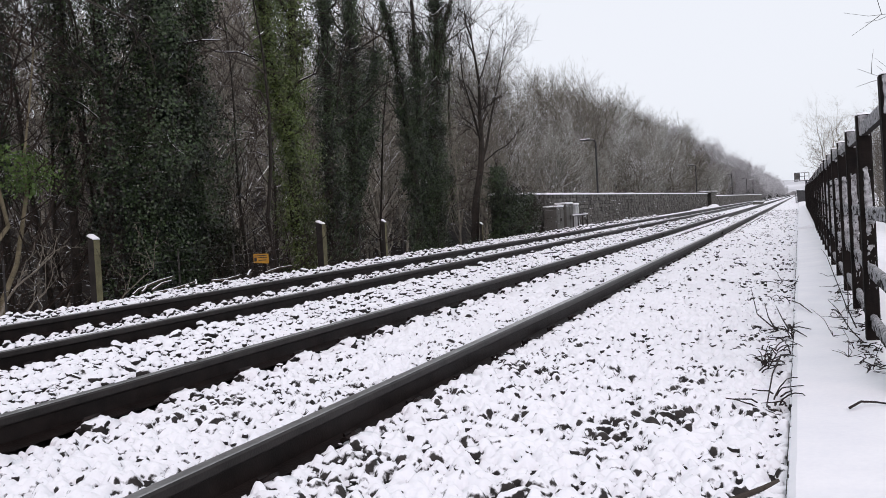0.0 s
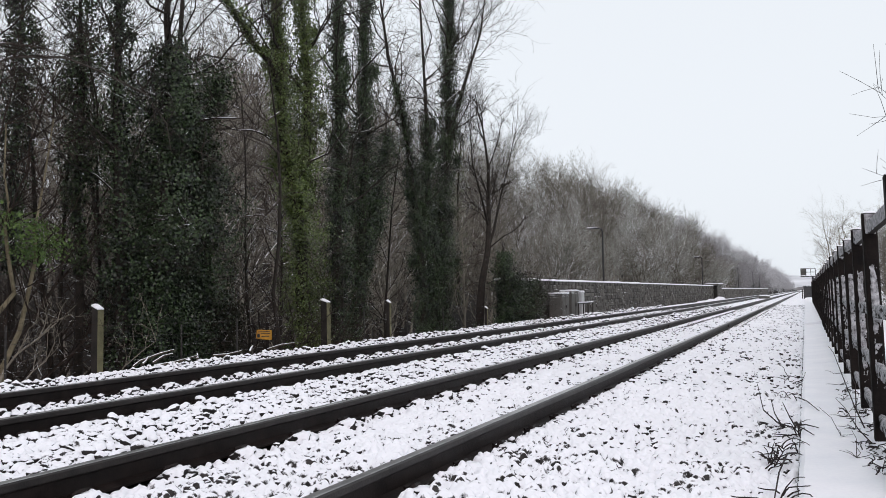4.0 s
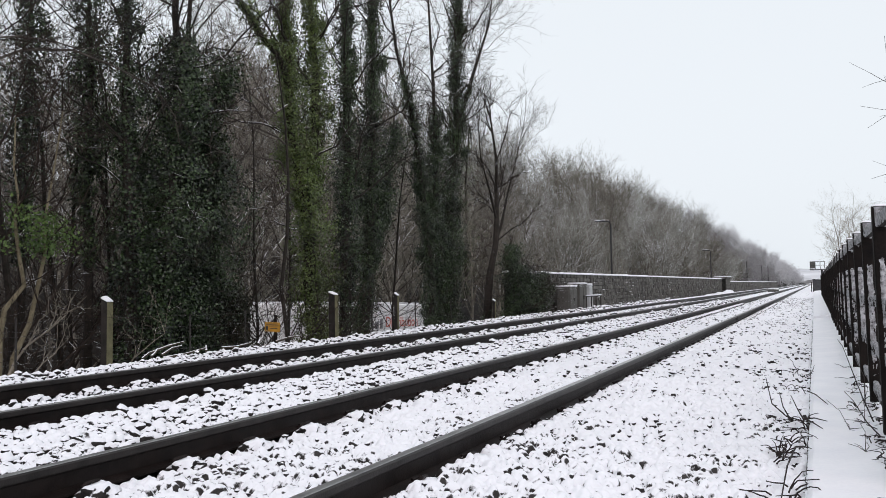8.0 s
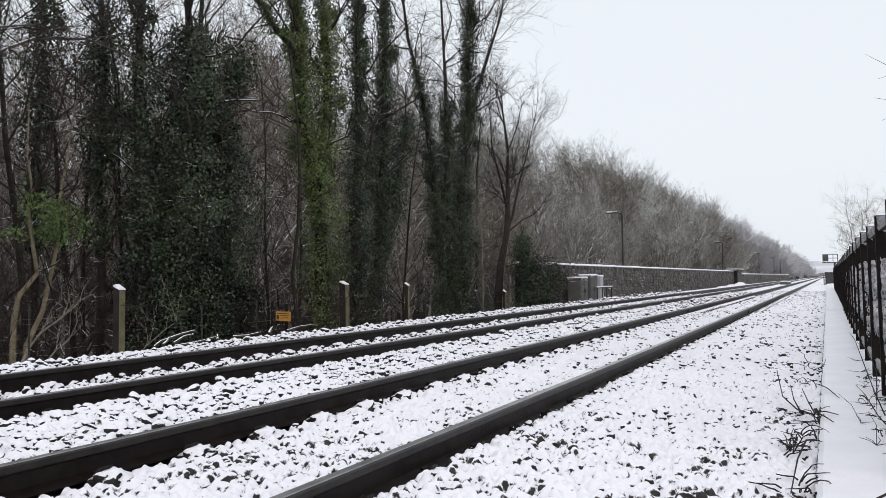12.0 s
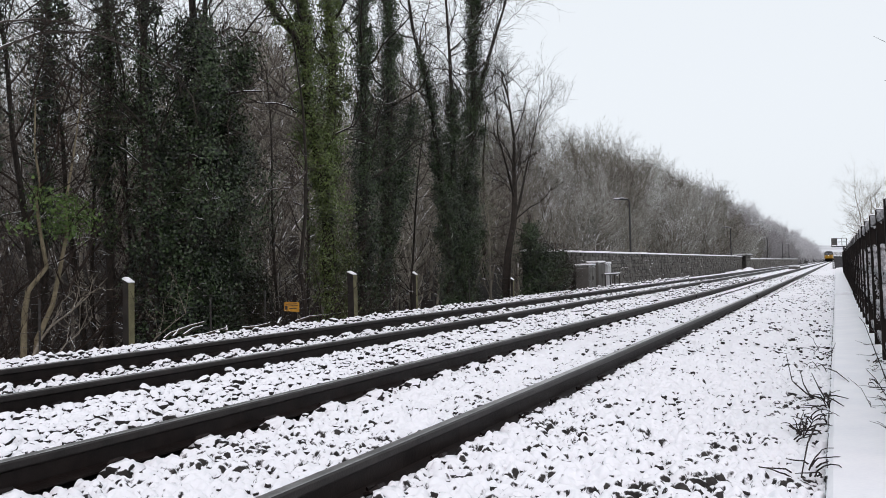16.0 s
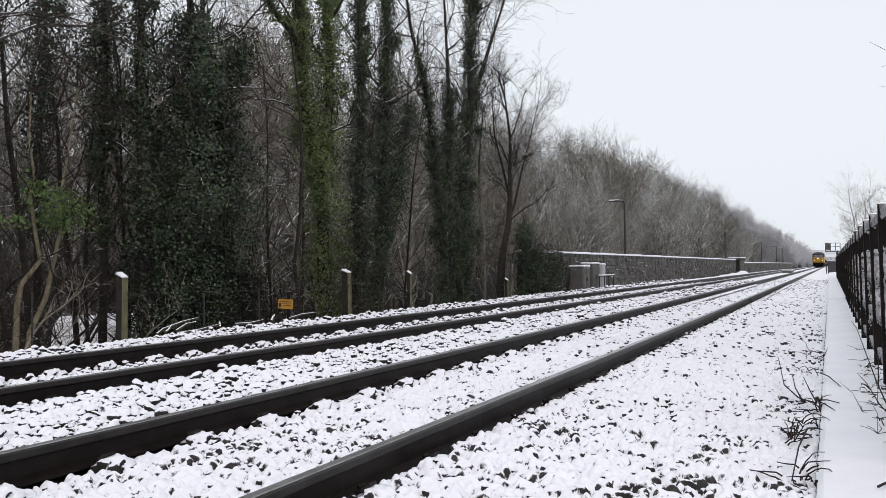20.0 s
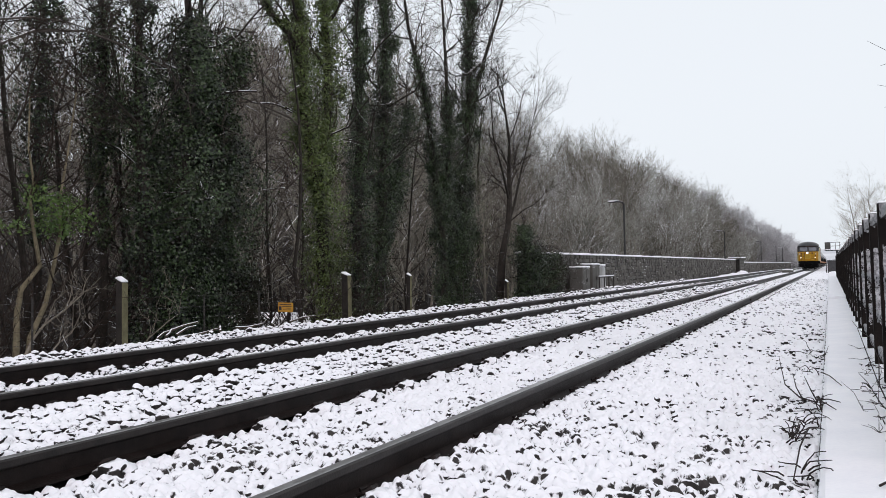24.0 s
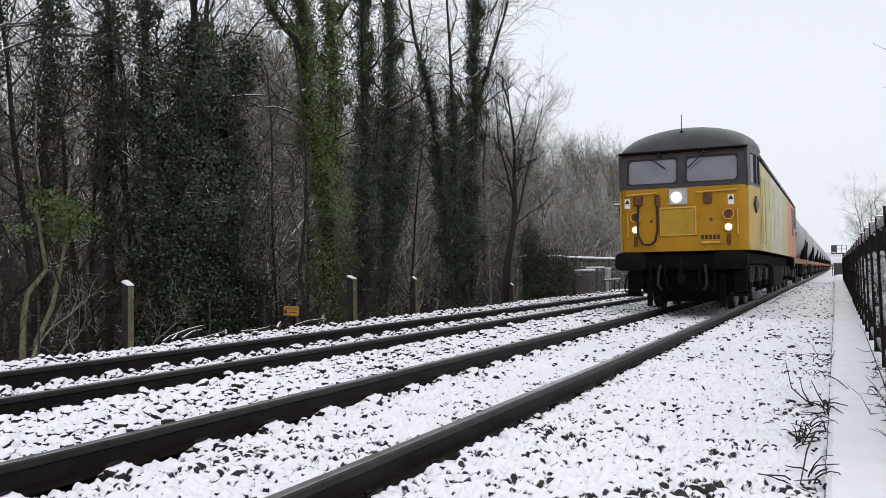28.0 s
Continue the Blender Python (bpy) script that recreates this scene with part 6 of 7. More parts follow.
# tank grey lifted paler to hold the haze over the wagons
TANKGREY = mat("dirty_tank_paint", (0.22, 0.222, 0.225), (0.40, 0.402, 0.405), 1.2, 0.45, bump=0.05, local=True)
TANKORANGE = mat("dirty_orange_frame", (0.20, 0.095, 0.035), (0.34, 0.17, 0.075), 3, 0.6, bump=0.1, local=True)
WHEELSTEEL = mat("wheel_steel", (0.012, 0.011, 0.010), (0.040, 0.036, 0.033), 5, 0.5, 0.4, bump=0.1, local=True)


def wheel(parent, x, y, r, side):
    m = Mesh()
    m.disc((x, y, r), (side, 0, 0), r, 0.13, 24)
    tread = part("wheel", m, WHEELSTEEL, parent)
    m = Mesh()
    m.disc((x - side * 0.035, y, r), (side, 0, 0), r + 0.03, 0.032, 24)
    part("flange", m, WHEELSTEEL, tread)
    m = Mesh()
    m.disc((x + side * 0.132, y, r), (side, 0, 0), 0.13, 0.05, 12)
    part("hub", m, BLACK, tread)


def bogie(parent, yc, xs, r, base, axles):
    """A bogie: frames, wheels, axle boxes, springs, brake gear."""
    b = part("bogie", Mesh().box(-0.6, 0.6, yc - base / 2 - 0.4, yc + base / 2 + 0.4, r + 0.05, r + 0.28, 0.04), BLACK, parent, "black grimy bogie")
    for s in (-1, 1):
        m = Mesh()
        m.box(s * 1.0 - 0.06, s * 1.0 + 0.06, yc - base / 2 - 0.75, yc + base / 2 + 0.75, r + 0.10, r + 0.34, 0.03)
        part("side_frame", m, BLACK, b)
        for k in range(axles):
            y = yc - base / 2 + base * k / (axles - 1)
            wheel(b, s * 0.69, y, r, s)
            m = Mesh()
            m.box(s * 1.03 - 0.10, s * 1.03 + 0.10, y - 0.17, y + 0.17, r - 0.16, r + 0.16, 0.04)
            part("axle_box", m, BLACK, b)
            for e in (-1, 1):
                m = Mesh()
                m.tube([(s * 1.08, y + e * 0.24, r - 0.02 + 0.028 * q) for q in range(12)], [0.075 if q % 2 else 0.055 for q in range(12)], 10, True)
                part("spring", m, WHEELSTEEL, b)
                m = Mesh()
                m.box(s * 0.70 - 0.05, s * 0.70 + 0.05, y + e * (r + 0.10) - 0.035, y + e * (r + 0.10) + 0.035, r - 0.28, r + 0.2, 0.015)
                part("brake_block", m, BLACK, b)
    return b


def build_loco():
    loco = thing("locomotive", "yellow-fronted diesel freight locomotive with dark grey cab and roof, running", "locomotive")
    L = 18.0
    # half width of the body at its waist, tapering to the nose
    def hw(y):
        e = min(y, L - y)
        return 1.20 + 0.16 * min(1.0, max(0.0, e / 1.0)) ** 0.8

    stations = [0.0, 0.04, 0.12, 0.35, 0.7, 1.1, 2.2, 5, 9, 13, L - 2.2, L - 1.1, L - 0.7, L - 0.35, L - 0.12, L - 0.04, L]

    def band(y0, y1, z0, z1, s=1, thick=0.04):
        """The body shell between two heights, as a ring of both sides over a stretch."""
        m = Mesh()
        ys = sorted({y0, y1, *[s for s in stations if y0 < s < y1]})
        m.loft([[(s * hw(y), y, z0), (s * hw(y), y, z1), (s * (hw(y) - thick), y, z1), (s * (hw(y) - thick), y, z0)] for y in ys])
        return m

    # nose panels with rounded corners
    def nose(z0, z1, y, back):
        m = Mesh()
        w = 1.20
        prof = [(-w, back), (-w + 0.01, y + 0.10), (-w + 0.05, y + 0.035), (-w + 0.13, y), (w - 0.13, y), (w - 0.05, y + 0.035), (w - 0.01, y + 0.10), (w, back)]
        inner = [(-w + 0.05, back), (w - 0.05, back)]
        m.loft([[(a, b, z) for a, b in prof + inner[::-1]] for z in (z0, z1)])
        return m
    front = part("front_panel", nose(1.17, 2.41, 0.0, 0.14), YELLOW, loco, "bright yellow warning panel")
    part("rear_panel", nose(1.17, 2.41, 0.0, 0.14), YELLOW, loco).matrix_basis = pose(0, L, 0, 0, 0, 180)
    # cab front: pillars round the two windscreens, leaning back a little
    def screen_wall(sy, name):
        fr = Mesh()
        def slab(x0, x1, z0, z1):
            y = lambda z: 0.02 + 0.14 * (z - 2.41) / 0.75
            fr.loft([[(x0, y(z0), z0), (x1, y(z0), z0), (x1, y(z0) + 0.09, z0), (x0, y(z0) + 0.09, z0)], [(x0, y(z1), z1), (x1, y(z1), z1), (x1, y(z1) + 0.09, z1), (x0, y(z1) + 0.09, z1)]])
        slab(-1.20, 1.20, 2.414, 2.49), slab(-1.20, 1.20, 3.03, 3.16)
        slab(-1.20, -1.06, 2.4905, 3.0295), slab(1.06, 1.20, 2.4905, 3.0295), slab(-0.07, 0.07, 2.4905, 3.0295)
        ob = part(name, fr, CABGREY, loco, "dark grey cab front")
        for s in (-1, 1):
            g = Mesh()
            g.loft([[(min(s * 0.07, s * 1.06), 0.055 + 0.14 * (z - 2.41) / 0.75, z), (max(s * 0.07, s * 1.06), 0.055 + 0.14 * (z - 2.41) / 0.75, z),
                     (max(s * 0.07, s * 1.06), 0.07 + 0.14 * (z - 2.41) / 0.75, z), (min(s * 0.07, s * 1.06), 0.07 + 0.14 * (z - 2.41) / 0.75, z)] for z in (2.491, 3.029)])
            part("windscreen", g, GLASS, ob, "greyish windscreen, sky reflection toned into its colour")
            # rubber seal with rounded corners
            xa, xb, za, zb = min(s * 0.07, s * 1.06), max(s * 0.07, s * 1.06), 2.491, 3.029
            v, f = [], []
            corners = ((xb, zb, 0), (xa, zb, 1), (xa, za, 2), (xb, za, 3))
            for cx, cz, quarter in corners:
                for q in range(6):
                    a = math.pi / 2 * (quarter + q / 5)
                    sx, sz = (1 if cx == xb else -1), (1 if cz == zb else -1)
                    ix, iz = cx - sx * 0.105 + 0.075 * math.cos(a), cz - sz * 0.105 + 0.075 * math.sin(a)
                    for px, pz, dy in ((cx, cz, 0.030), (ix, iz, 0.030), (ix, iz, 0.054)):
                        v.append((px, dy + 0.14 * (pz - 2.41) / 0.75, pz))
            n = len(v) // 3
            for q in range(n):
                r = (q + 1) % n
                f += [(3 * q, 3 * q + 1, 3 * r + 1, 3 * r), (3 * q + 1, 3 * q + 2, 3 * r + 2, 3 * r + 1)]
            seal = Mesh()
            seal.add(v, f)
            part("window_seal", seal, RUBBER, ob, "black rubber window seal")
            w = Mesh()
            w.tube([(s * 0.42, 0.10, 3.10), (s * 0.42, 0.06, 3.06)], 0.03, 6, True)
            w.tube([(s * 0.42, 0.05, 3.06), (s * 0.12 if s > 0 else -0.72 + 0.50, 0.05, 2.78)] if s > 0 else [(-0.62, 0.05, 3.06), (-0.30, 0.05, 2.80)], 0.012, 5, True)
            part("wiper", w, RUBBER, ob, "black windscreen wiper")
        return ob
    screen_wall(1, "cab_front")
    screen_wall(1, "cab_rear").matrix_basis = pose(0, L, 0, 0, 0, 180)
    # sides in colour bands
    for s in (-1, 1):
        part("cab_side", band(0.14, 1.15, 1.17, 2.41, s), CABSIDE, loco, "worn pale yellow cab side")
        part("body_side", band(1.15, 4.2, 1.17, 2.95, s), LIME, loco, "worn yellow-cream body side")
        part("body_side", band(4.2, 8.5, 1.17, 2.95, s), SIDEGREY, loco, "dirty pale body side")
        part("body_side", band(8.5, 11.5, 1.17, 2.95, s), LIME, loco, "worn yellow-cream body side")
        part("body_side", band(11.5, L - 0.14, 1.17, 2.95, s), ORANGE, loco, "faded orange body side")
    # cab sides about the side windows
    m = Mesh()
    for s in (-1, 1):
        for y0, y1, z0, z1 in ((0.10, 0.30, 2.414, 3.16), (0.30, 1.15, 2.414, 2.47), (0.30, 1.15, 3.04, 3.16), (0.76, 0.84, 2.47, 3.04), (1.10, 1.15, 2.47, 3.04)):
            m.loft([[(s * hw(y), y, z0), (s * (hw(y) - 0.05), y, z0), (s * (hw(y) - 0.05), y, z1), (s * hw(y), y, z1)] for y in (y0, y1)])
    side = part("cab_side_frame", m, CABGREY, loco, "dark grey cab side round the windows")
    for s in (-1, 1):
        for y0, y1 in ((0.30, 0.76), (0.84, 1.10)):
            g = Mesh()
            g.loft([[(s * (hw(y) - 0.03), y, 2.47), (s * (hw(y) - 0.045), y, 2.47), (s * (hw(y) - 0.045), y, 3.04), (s * (hw(y) - 0.03), y, 3.04)] for y in (y0, y1)])
            part("side_window", g, SIDEGLASS, side)
    # doors with handrails
    for s in (-1, 1):
        m = Mesh()
        m.box(min(s * 1.362, s * 1.372), max(s * 1.362, s * 1.372), 1.22, 1.85, 1.2, 2.9, 0.004)
        d = part("cab_door", m, LIME, loco)
        for y in (1.18, 1.90):
            m = Mesh()
            m.tube([(s * 1.37, y, 1.3), (s * 1.40, y, 1.34), (s * 1.40, y, 2.6), (s * 1.37, y, 2.64)], 0.014, 6)
            part("handrail", m, LIME, d)
        m = Mesh()
        m.loft([[(s * 1.30, 0.45, 2.05), (s * 1.31, 0.62, 2.22), (s * 1.34, 0.80, 2.05), (s * 1.31, 0.62, 1.88)], [(s * 1.33, 0.45, 2.05), (s * 1.335, 0.62, 2.22), (s * 1.365, 0.80, 2.05), (s * 1.335, 0.62, 1.88)]])
        part("diamond_badge", m, CABGREY, loco, "dark diamond-shaped plate")
        # grilles and panels along the side
        for y0, y1, z0, z1 in ((2.3, 3.4, 2.1, 2.8), (3.6, 4.9, 2.1, 2.8), (5.2, 6.6, 1.5, 2.8), (6.9, 7.8, 1.5, 2.8), (14.2, 15.6, 1.9, 2.85)):
            g = Mesh()
            for q in range(8):
                zz = z0 + (z1 - z0) * q / 8
                g.box(min(s * 1.362, s * 1.368), max(s * 1.362, s * 1.368), y0, y1, zz + 0.006, zz + (z1 - z0) / 8 - 0.006, 0.002)
            part("grille", g, CABGREY if y0 > 14 else LIME if y0 < 4 else SIDEGREY, loco)
    m = Mesh()
    m.box(1.363, 1.378, 15.9, 17.0, 2.2, 2.95, 0.004)
    part("rear_cab_panel", m, CABGREY, loco, "dark rear cab panel")
    # roof: cant rail, dome over the cab
    def roof_ring(y, h, w, z):
        n = 14
        return [(w * math.cos(math.pi * k / n) * (1 if 0 < k < n else 1), y, z + h * math.sin(math.pi * k / n) ** 0.95) for k in range(n + 1)]
    m = Mesh()
    rings = []
    for y, h, w, z in ((0.10, 0.03, 1.20, 3.16), (0.13, 0.10, 1.20, 3.161), (0.20, 0.20, 1.21, 3.162), (0.32, 0.31, 1.23, 3.164), (0.5, 0.42, 1.26, 3.165), (0.75, 0.51, 1.30, 3.165), (1.05, 0.57, 1.35, 3.165), (1.5, 0.61, 1.36, 3.165)):
        rings.append(roof_ring(y, h, w, z))
    m.loft(rings)
    part("cab_roof", m, ROOFGREY, loco, "dark grey domed cab roof", smooth=True)
    m = Mesh()
    m.loft([roof_ring(y, h, 1.36, 2.954) for y, h in ((1.505, 0.78), (5.0, 0.78), (9, 0.78), (L - 1.5, 0.78), (L - 0.7, 0.6), (L - 0.2, 0.3))])
    part("roof", m, ROOFGREY, loco, "sooty grey roof", smooth=True)
    m = Mesh()
    for s in (-1, 1):
        m.box(min(s * 1.30, s * 1.385), max(s * 1.30, s * 1.385), 1.2, L - 1.2, 2.96, 3.02, 0.012)
    part("cant_rail", m, BLACK, loco)
    for k in range(12):
        m = Mesh()
        m.box(1.05, 1.30, 1.9 + 1.2 * k, 2.6 + 1.2 * k, 3.10, 3.24, 0.03)
        part("roof_vent", m, ROOFGREY, loco)
    m = Mesh()
    m.box(-1.23, 1.23, 0.06, 0.19, 3.125, 3.165, 0.01)
    part("drip_rail", m, BLACK, loco)
    m = Mesh()
    m.box(-1.19, 1.19, 0.125, 0.15, 3.088, 3.106, 0.004)
    part("lining", m, RUSTLAMP, loco, "thin faded red line under the roof edge")
    m = Mesh()
    m.tube([(-0.04, 0.5, 3.50), (-0.04, 0.5, 3.92)], 0.008, 5, True)
    m.disc((-0.04, 0.5, 3.52), (0, 0, 1), 0.05, 0.06, 10)
    part("aerial", m, BLACK, loco, "thin whip aerial")
    # lamps and fittings on the nose
    def lamp(name, x, z, r, material, label):
        m = Mesh()
        m.disc((x, 0.0, z), (0, -1, 0), r + 0.022, 0.05, 20, r)
        h = part(name, m, CABGREY if material is HEADLIGHT else BRASS, front)
        m = Mesh()
        m.disc((x, 0.0, z), (0, -1, 0), r - 0.002, 0.03, 20)
        part("lens", m, material, h, label)
    m = Mesh()
    m.box(-0.24, 0.12, -0.03, -0.001, 2.07, 2.395, 0.02)
    part("headlight_housing", m, TANKGREY, front, "dirty grey headlight housing")
    m = Mesh()
    m.disc((-0.09, -0.03, 2.22), (0, -1, 0), 0.095, 0.03, 20)
    part("headlight", m, HEADLIGHT, front, "brightly lit round headlight")
    for s in (-1, 1):
        x = s * 0.88 - 0.01
        lamp("marker_lamp", x, 1.61, 0.064, MARKER, "lit white marker lamp")
        lamp("tail_lamp", x, 1.86, 0.085, RUSTLAMP, "unlit dark red tail lamp")
        m = Mesh()
        m.box(x - 0.03, x + 0.03, -0.05, -0.001, 1.28, 1.48, 0.01)
        part("lamp_bracket", m, RUSTLAMP, front)
        m = Mesh()
        m.tube([(s * 1.04, -0.004, 1.45), (s * 1.04, -0.05, 1.47), (s * 1.04, -0.05, 1.93), (s * 1.04, -0.004, 1.95)], 0.016, 6)
        part("grab_rail", m, BRASS, front)
        m = Mesh()
        x0, x1 = (-1.08, -0.46) if s < 0 else (0.28, 1.02)
        m.tube([(x0, -0.004, 2.30), (x0 + 0.02, -0.045, 2.30), (x1 - 0.02, -0.045, 2.32), (x1, -0.004, 2.32)], 0.018, 6)
        part("handrail", m, BRASS, front)
        m = Mesh()
        m.box(s * 0.66 - 0.17 - 0.09 if s < 0 else 0.42, s * 0.66 - 0.17 + 0.09 if s < 0 else 0.58, -0.07, -0.001, 2.08, 2.28, 0.02)
        part("socket", m, RUSTLAMP, front, "rusty jumper socket")
        m = Mesh()
        x = -1.05 if s < 0 else 0.92
        m.box(x - 0.055, x + 0.055, -0.004, -0.0005, 2.04, 2.23)
        sticker = part("notice", m, WHITEP, front, "small white warning notice with a triangle")
        m = Mesh()
        m.loft([[(x - 0.05, -0.0075, 2.13), (x + 0.05, -0.0075, 2.13), (x, -0.0075, 2.22)], [(x - 0.05, -0.0045, 2.13), (x + 0.05, -0.0045, 2.13), (x, -0.0045, 2.22)]])
        part("triangle", m, DARKPRINT, sticker)
        m = Mesh()
        m.disc((-0.58 if s < 0 else 0.55, 0.0, 1.77), (0, -1, 0), 0.03, 0.02, 8)
        part("bolt", m, RUSTLAMP, front)
    m = Mesh()
    m.box(-0.50, -0.40, -0.08, -0.001, 2.05, 2.28, 0.02)
    part("jumper_plug", m, RUSTLAMP, front, "orange jumper plug")
    m = Mesh()
    m.tube([(-0.82, -0.06, 2.08), (-0.84, -0.07, 1.8), (-0.84, -0.08, 1.5), (-0.74, -0.09, 1.32), (-0.60, -0.09, 1.30), (-0.50, -0.09, 1.38), (-0.45, -0.08, 1.6), (-0.45, -0.07, 2.06)], 0.022, 8)
    part("jumper_cable", m, RUBBER, front, "black looped jumper cable")
    m = Mesh()
    m.box(-0.39, 0.25, -0.012, -0.001, 1.50, 2.00, 0.008)
    panel = part("door_panel", m, mat("dull_yellow_panel", (0.28, 0.17, 0.01), (0.38, 0.24, 0.02), 4, 0.5, bump=0.2, local=True), front, "dull ribbed yellow panel")
    m = Mesh()
    for x0, x1, z0, z1 in ((-0.41, 0.27, 1.47, 1.50), (-0.41, 0.27, 2.0, 2.03), (-0.42, -0.39, 1.47, 2.03), (0.25, 0.28, 1.47, 2.03)):
        m.box(x0, x1, -0.03, -0.002, z0, z1, 0.005)
    part("panel_frame", m, BRASS, panel)
    m = Mesh()
    for k in range(5):
        m.box(0.36 + 0.072 * k, 0.415 + 0.072 * k, -0.004, -0.0005, 1.385, 1.47)
    part("number", m, DARKPRINT, front, "dark painted number on the nose")
    m = Mesh()
    m.box(0.35, 0.72, -0.04, -0.001, 1.30, 1.345, 0.008)
    part("lamp_iron", m, BRASS, front)
    # buffer beam, buffers, coupling
    m = Mesh()
    m.box(-1.18, 1.18, 0.10, 0.45, 0.80, 1.165, 0.06)
    beam = part("buffer_beam", m, BLACK, loco, "black buffer beam")
    for s in (-1, 1):
        m = Mesh()
        m.disc((s * 0.93, 0.10, 0.98), (0, -1, 0), 0.13, 0.42, 14)
        b = part("buffer", m, BLACK, beam)
        m = Mesh()
        def pad(k, y):
            return [(s * 0.93 + math.copysign(abs(math.cos(a)) ** 0.45, math.cos(a)) * 0.30 * k, y, 0.98 + math.copysign(abs(math.sin(a)) ** 0.5, math.sin(a)) * 0.175 * k) for a in (2 * math.pi * q / 24 for q in range(24))]
        m.loft([pad(0.96, -0.33), pad(1.0, -0.35), pad(1.0, -0.385), pad(0.93, -0.40)])
        part("buffer_head", m, BLACK, b, "broad dark buffer head with rounded corners", smooth=True)
        for q, (xx, drop) in enumerate(((0.30, 0.42), (0.58, 0.36))):
            m = Mesh()
            m.tube([(s * xx, 0.08, 0.98), (s * xx, -0.06, 0.93), (s * (xx + 0.03), -0.10, 0.78), (s * (xx + 0.01), -0.04, drop + 0.1), (s * (xx - 0.05), 0.04, drop)], 0.024, 7, True)
            part("air_pipe", m, BLACK, beam, "hanging black air pipe")
        m = Mesh()
        m.box(s * 1.02 - 0.13, s * 1.02 + 0.13, 0.32, 0.42, 0.30, 0.80, 0.03)
        m.box(s * 1.02 - 0.16, s * 1.02 + 0.16, 0.22, 0.46, 0.28, 0.32, 0.01)
        part("footstep", m, BLACK, beam, "black footstep below the buffer beam")
        m = Mesh()
        m.tube([(s * 0.42, -0.02, 0.9), (s * 0.45, -0.12, 0.75), (s * 0.46, -0.12, 0.52), (s * 0.40, -0.06, 0.42)], 0.028, 7, True)
        part("brake_hose", m, RUBBER, beam, "hanging black brake hose")
        m = Mesh()
        m.box(s * 0.70 - 0.05, s * 0.70 + 0.05, 0.25, 0.32, 0.08, 0.72, 0.012)
        part("lifeguard", m, BLACK, beam)
        m = Mesh()
        m.tube([(s * 1.15, 0.3, 0.72), (s * 1.2, 0.3, 0.5), (s * 1.2, 0.3, 0.38), (s * 0.95, 0.3, 0.36)], 0.02, 6)
        part("step_frame", m, BLACK, beam)
    m = Mesh()
    m.tube([(0, 0.0, 0.98), (0, -0.18, 0.96), (0, -0.24, 0.86), (0, -0.22, 0.6), (0, -0.18, 0.52)], 0.04, 8, True)
    m.box(-0.07, 0.07, -0.27, -0.12, 0.55, 0.75, 0.02)
    part("coupling_hook", m, BLACK, beam, "heavy screw coupling hanging down")
    # plain dark blocks added to black out the gap under the body
    m = Mesh()
    m.box(-0.95, 0.95, 0.75, 0.95, 0.34, 0.80, 0.05)
    part("nose_gap_fill", m, BLACK, loco)
    m = Mesh()
    m.box(-0.62, 0.62, 0.95, 17.0, 0.16, 0.60, 0.05)
    part("underbody_fill", m, BLACK, loco)
    m = Mesh()
    m.box(-1.0, 1.0, 0.45, L - 0.4, 0.90, 1.168, 0.03)
    part("underframe", m, BLACK, loco)
    m = Mesh()
    m.box(-1.2, 1.2, 6.9, 11.1, 0.30, 0.90, 0.08)
    part("fuel_tank", m, BLACK, loco)
    bogie(loco, 3.6, 1.0, 0.55, 4.0, 3)
    bogie(loco, L - 3.6, 1.0, 0.55, 4.0, 3)
    m = Mesh()
    m.box(-1.25, 1.25, L - 0.45, L - 0.02, 0.72, 1.165, 0.04)
    part("buffer_beam", m, BLACK, loco)
    return loco


LOCO = build_loco()


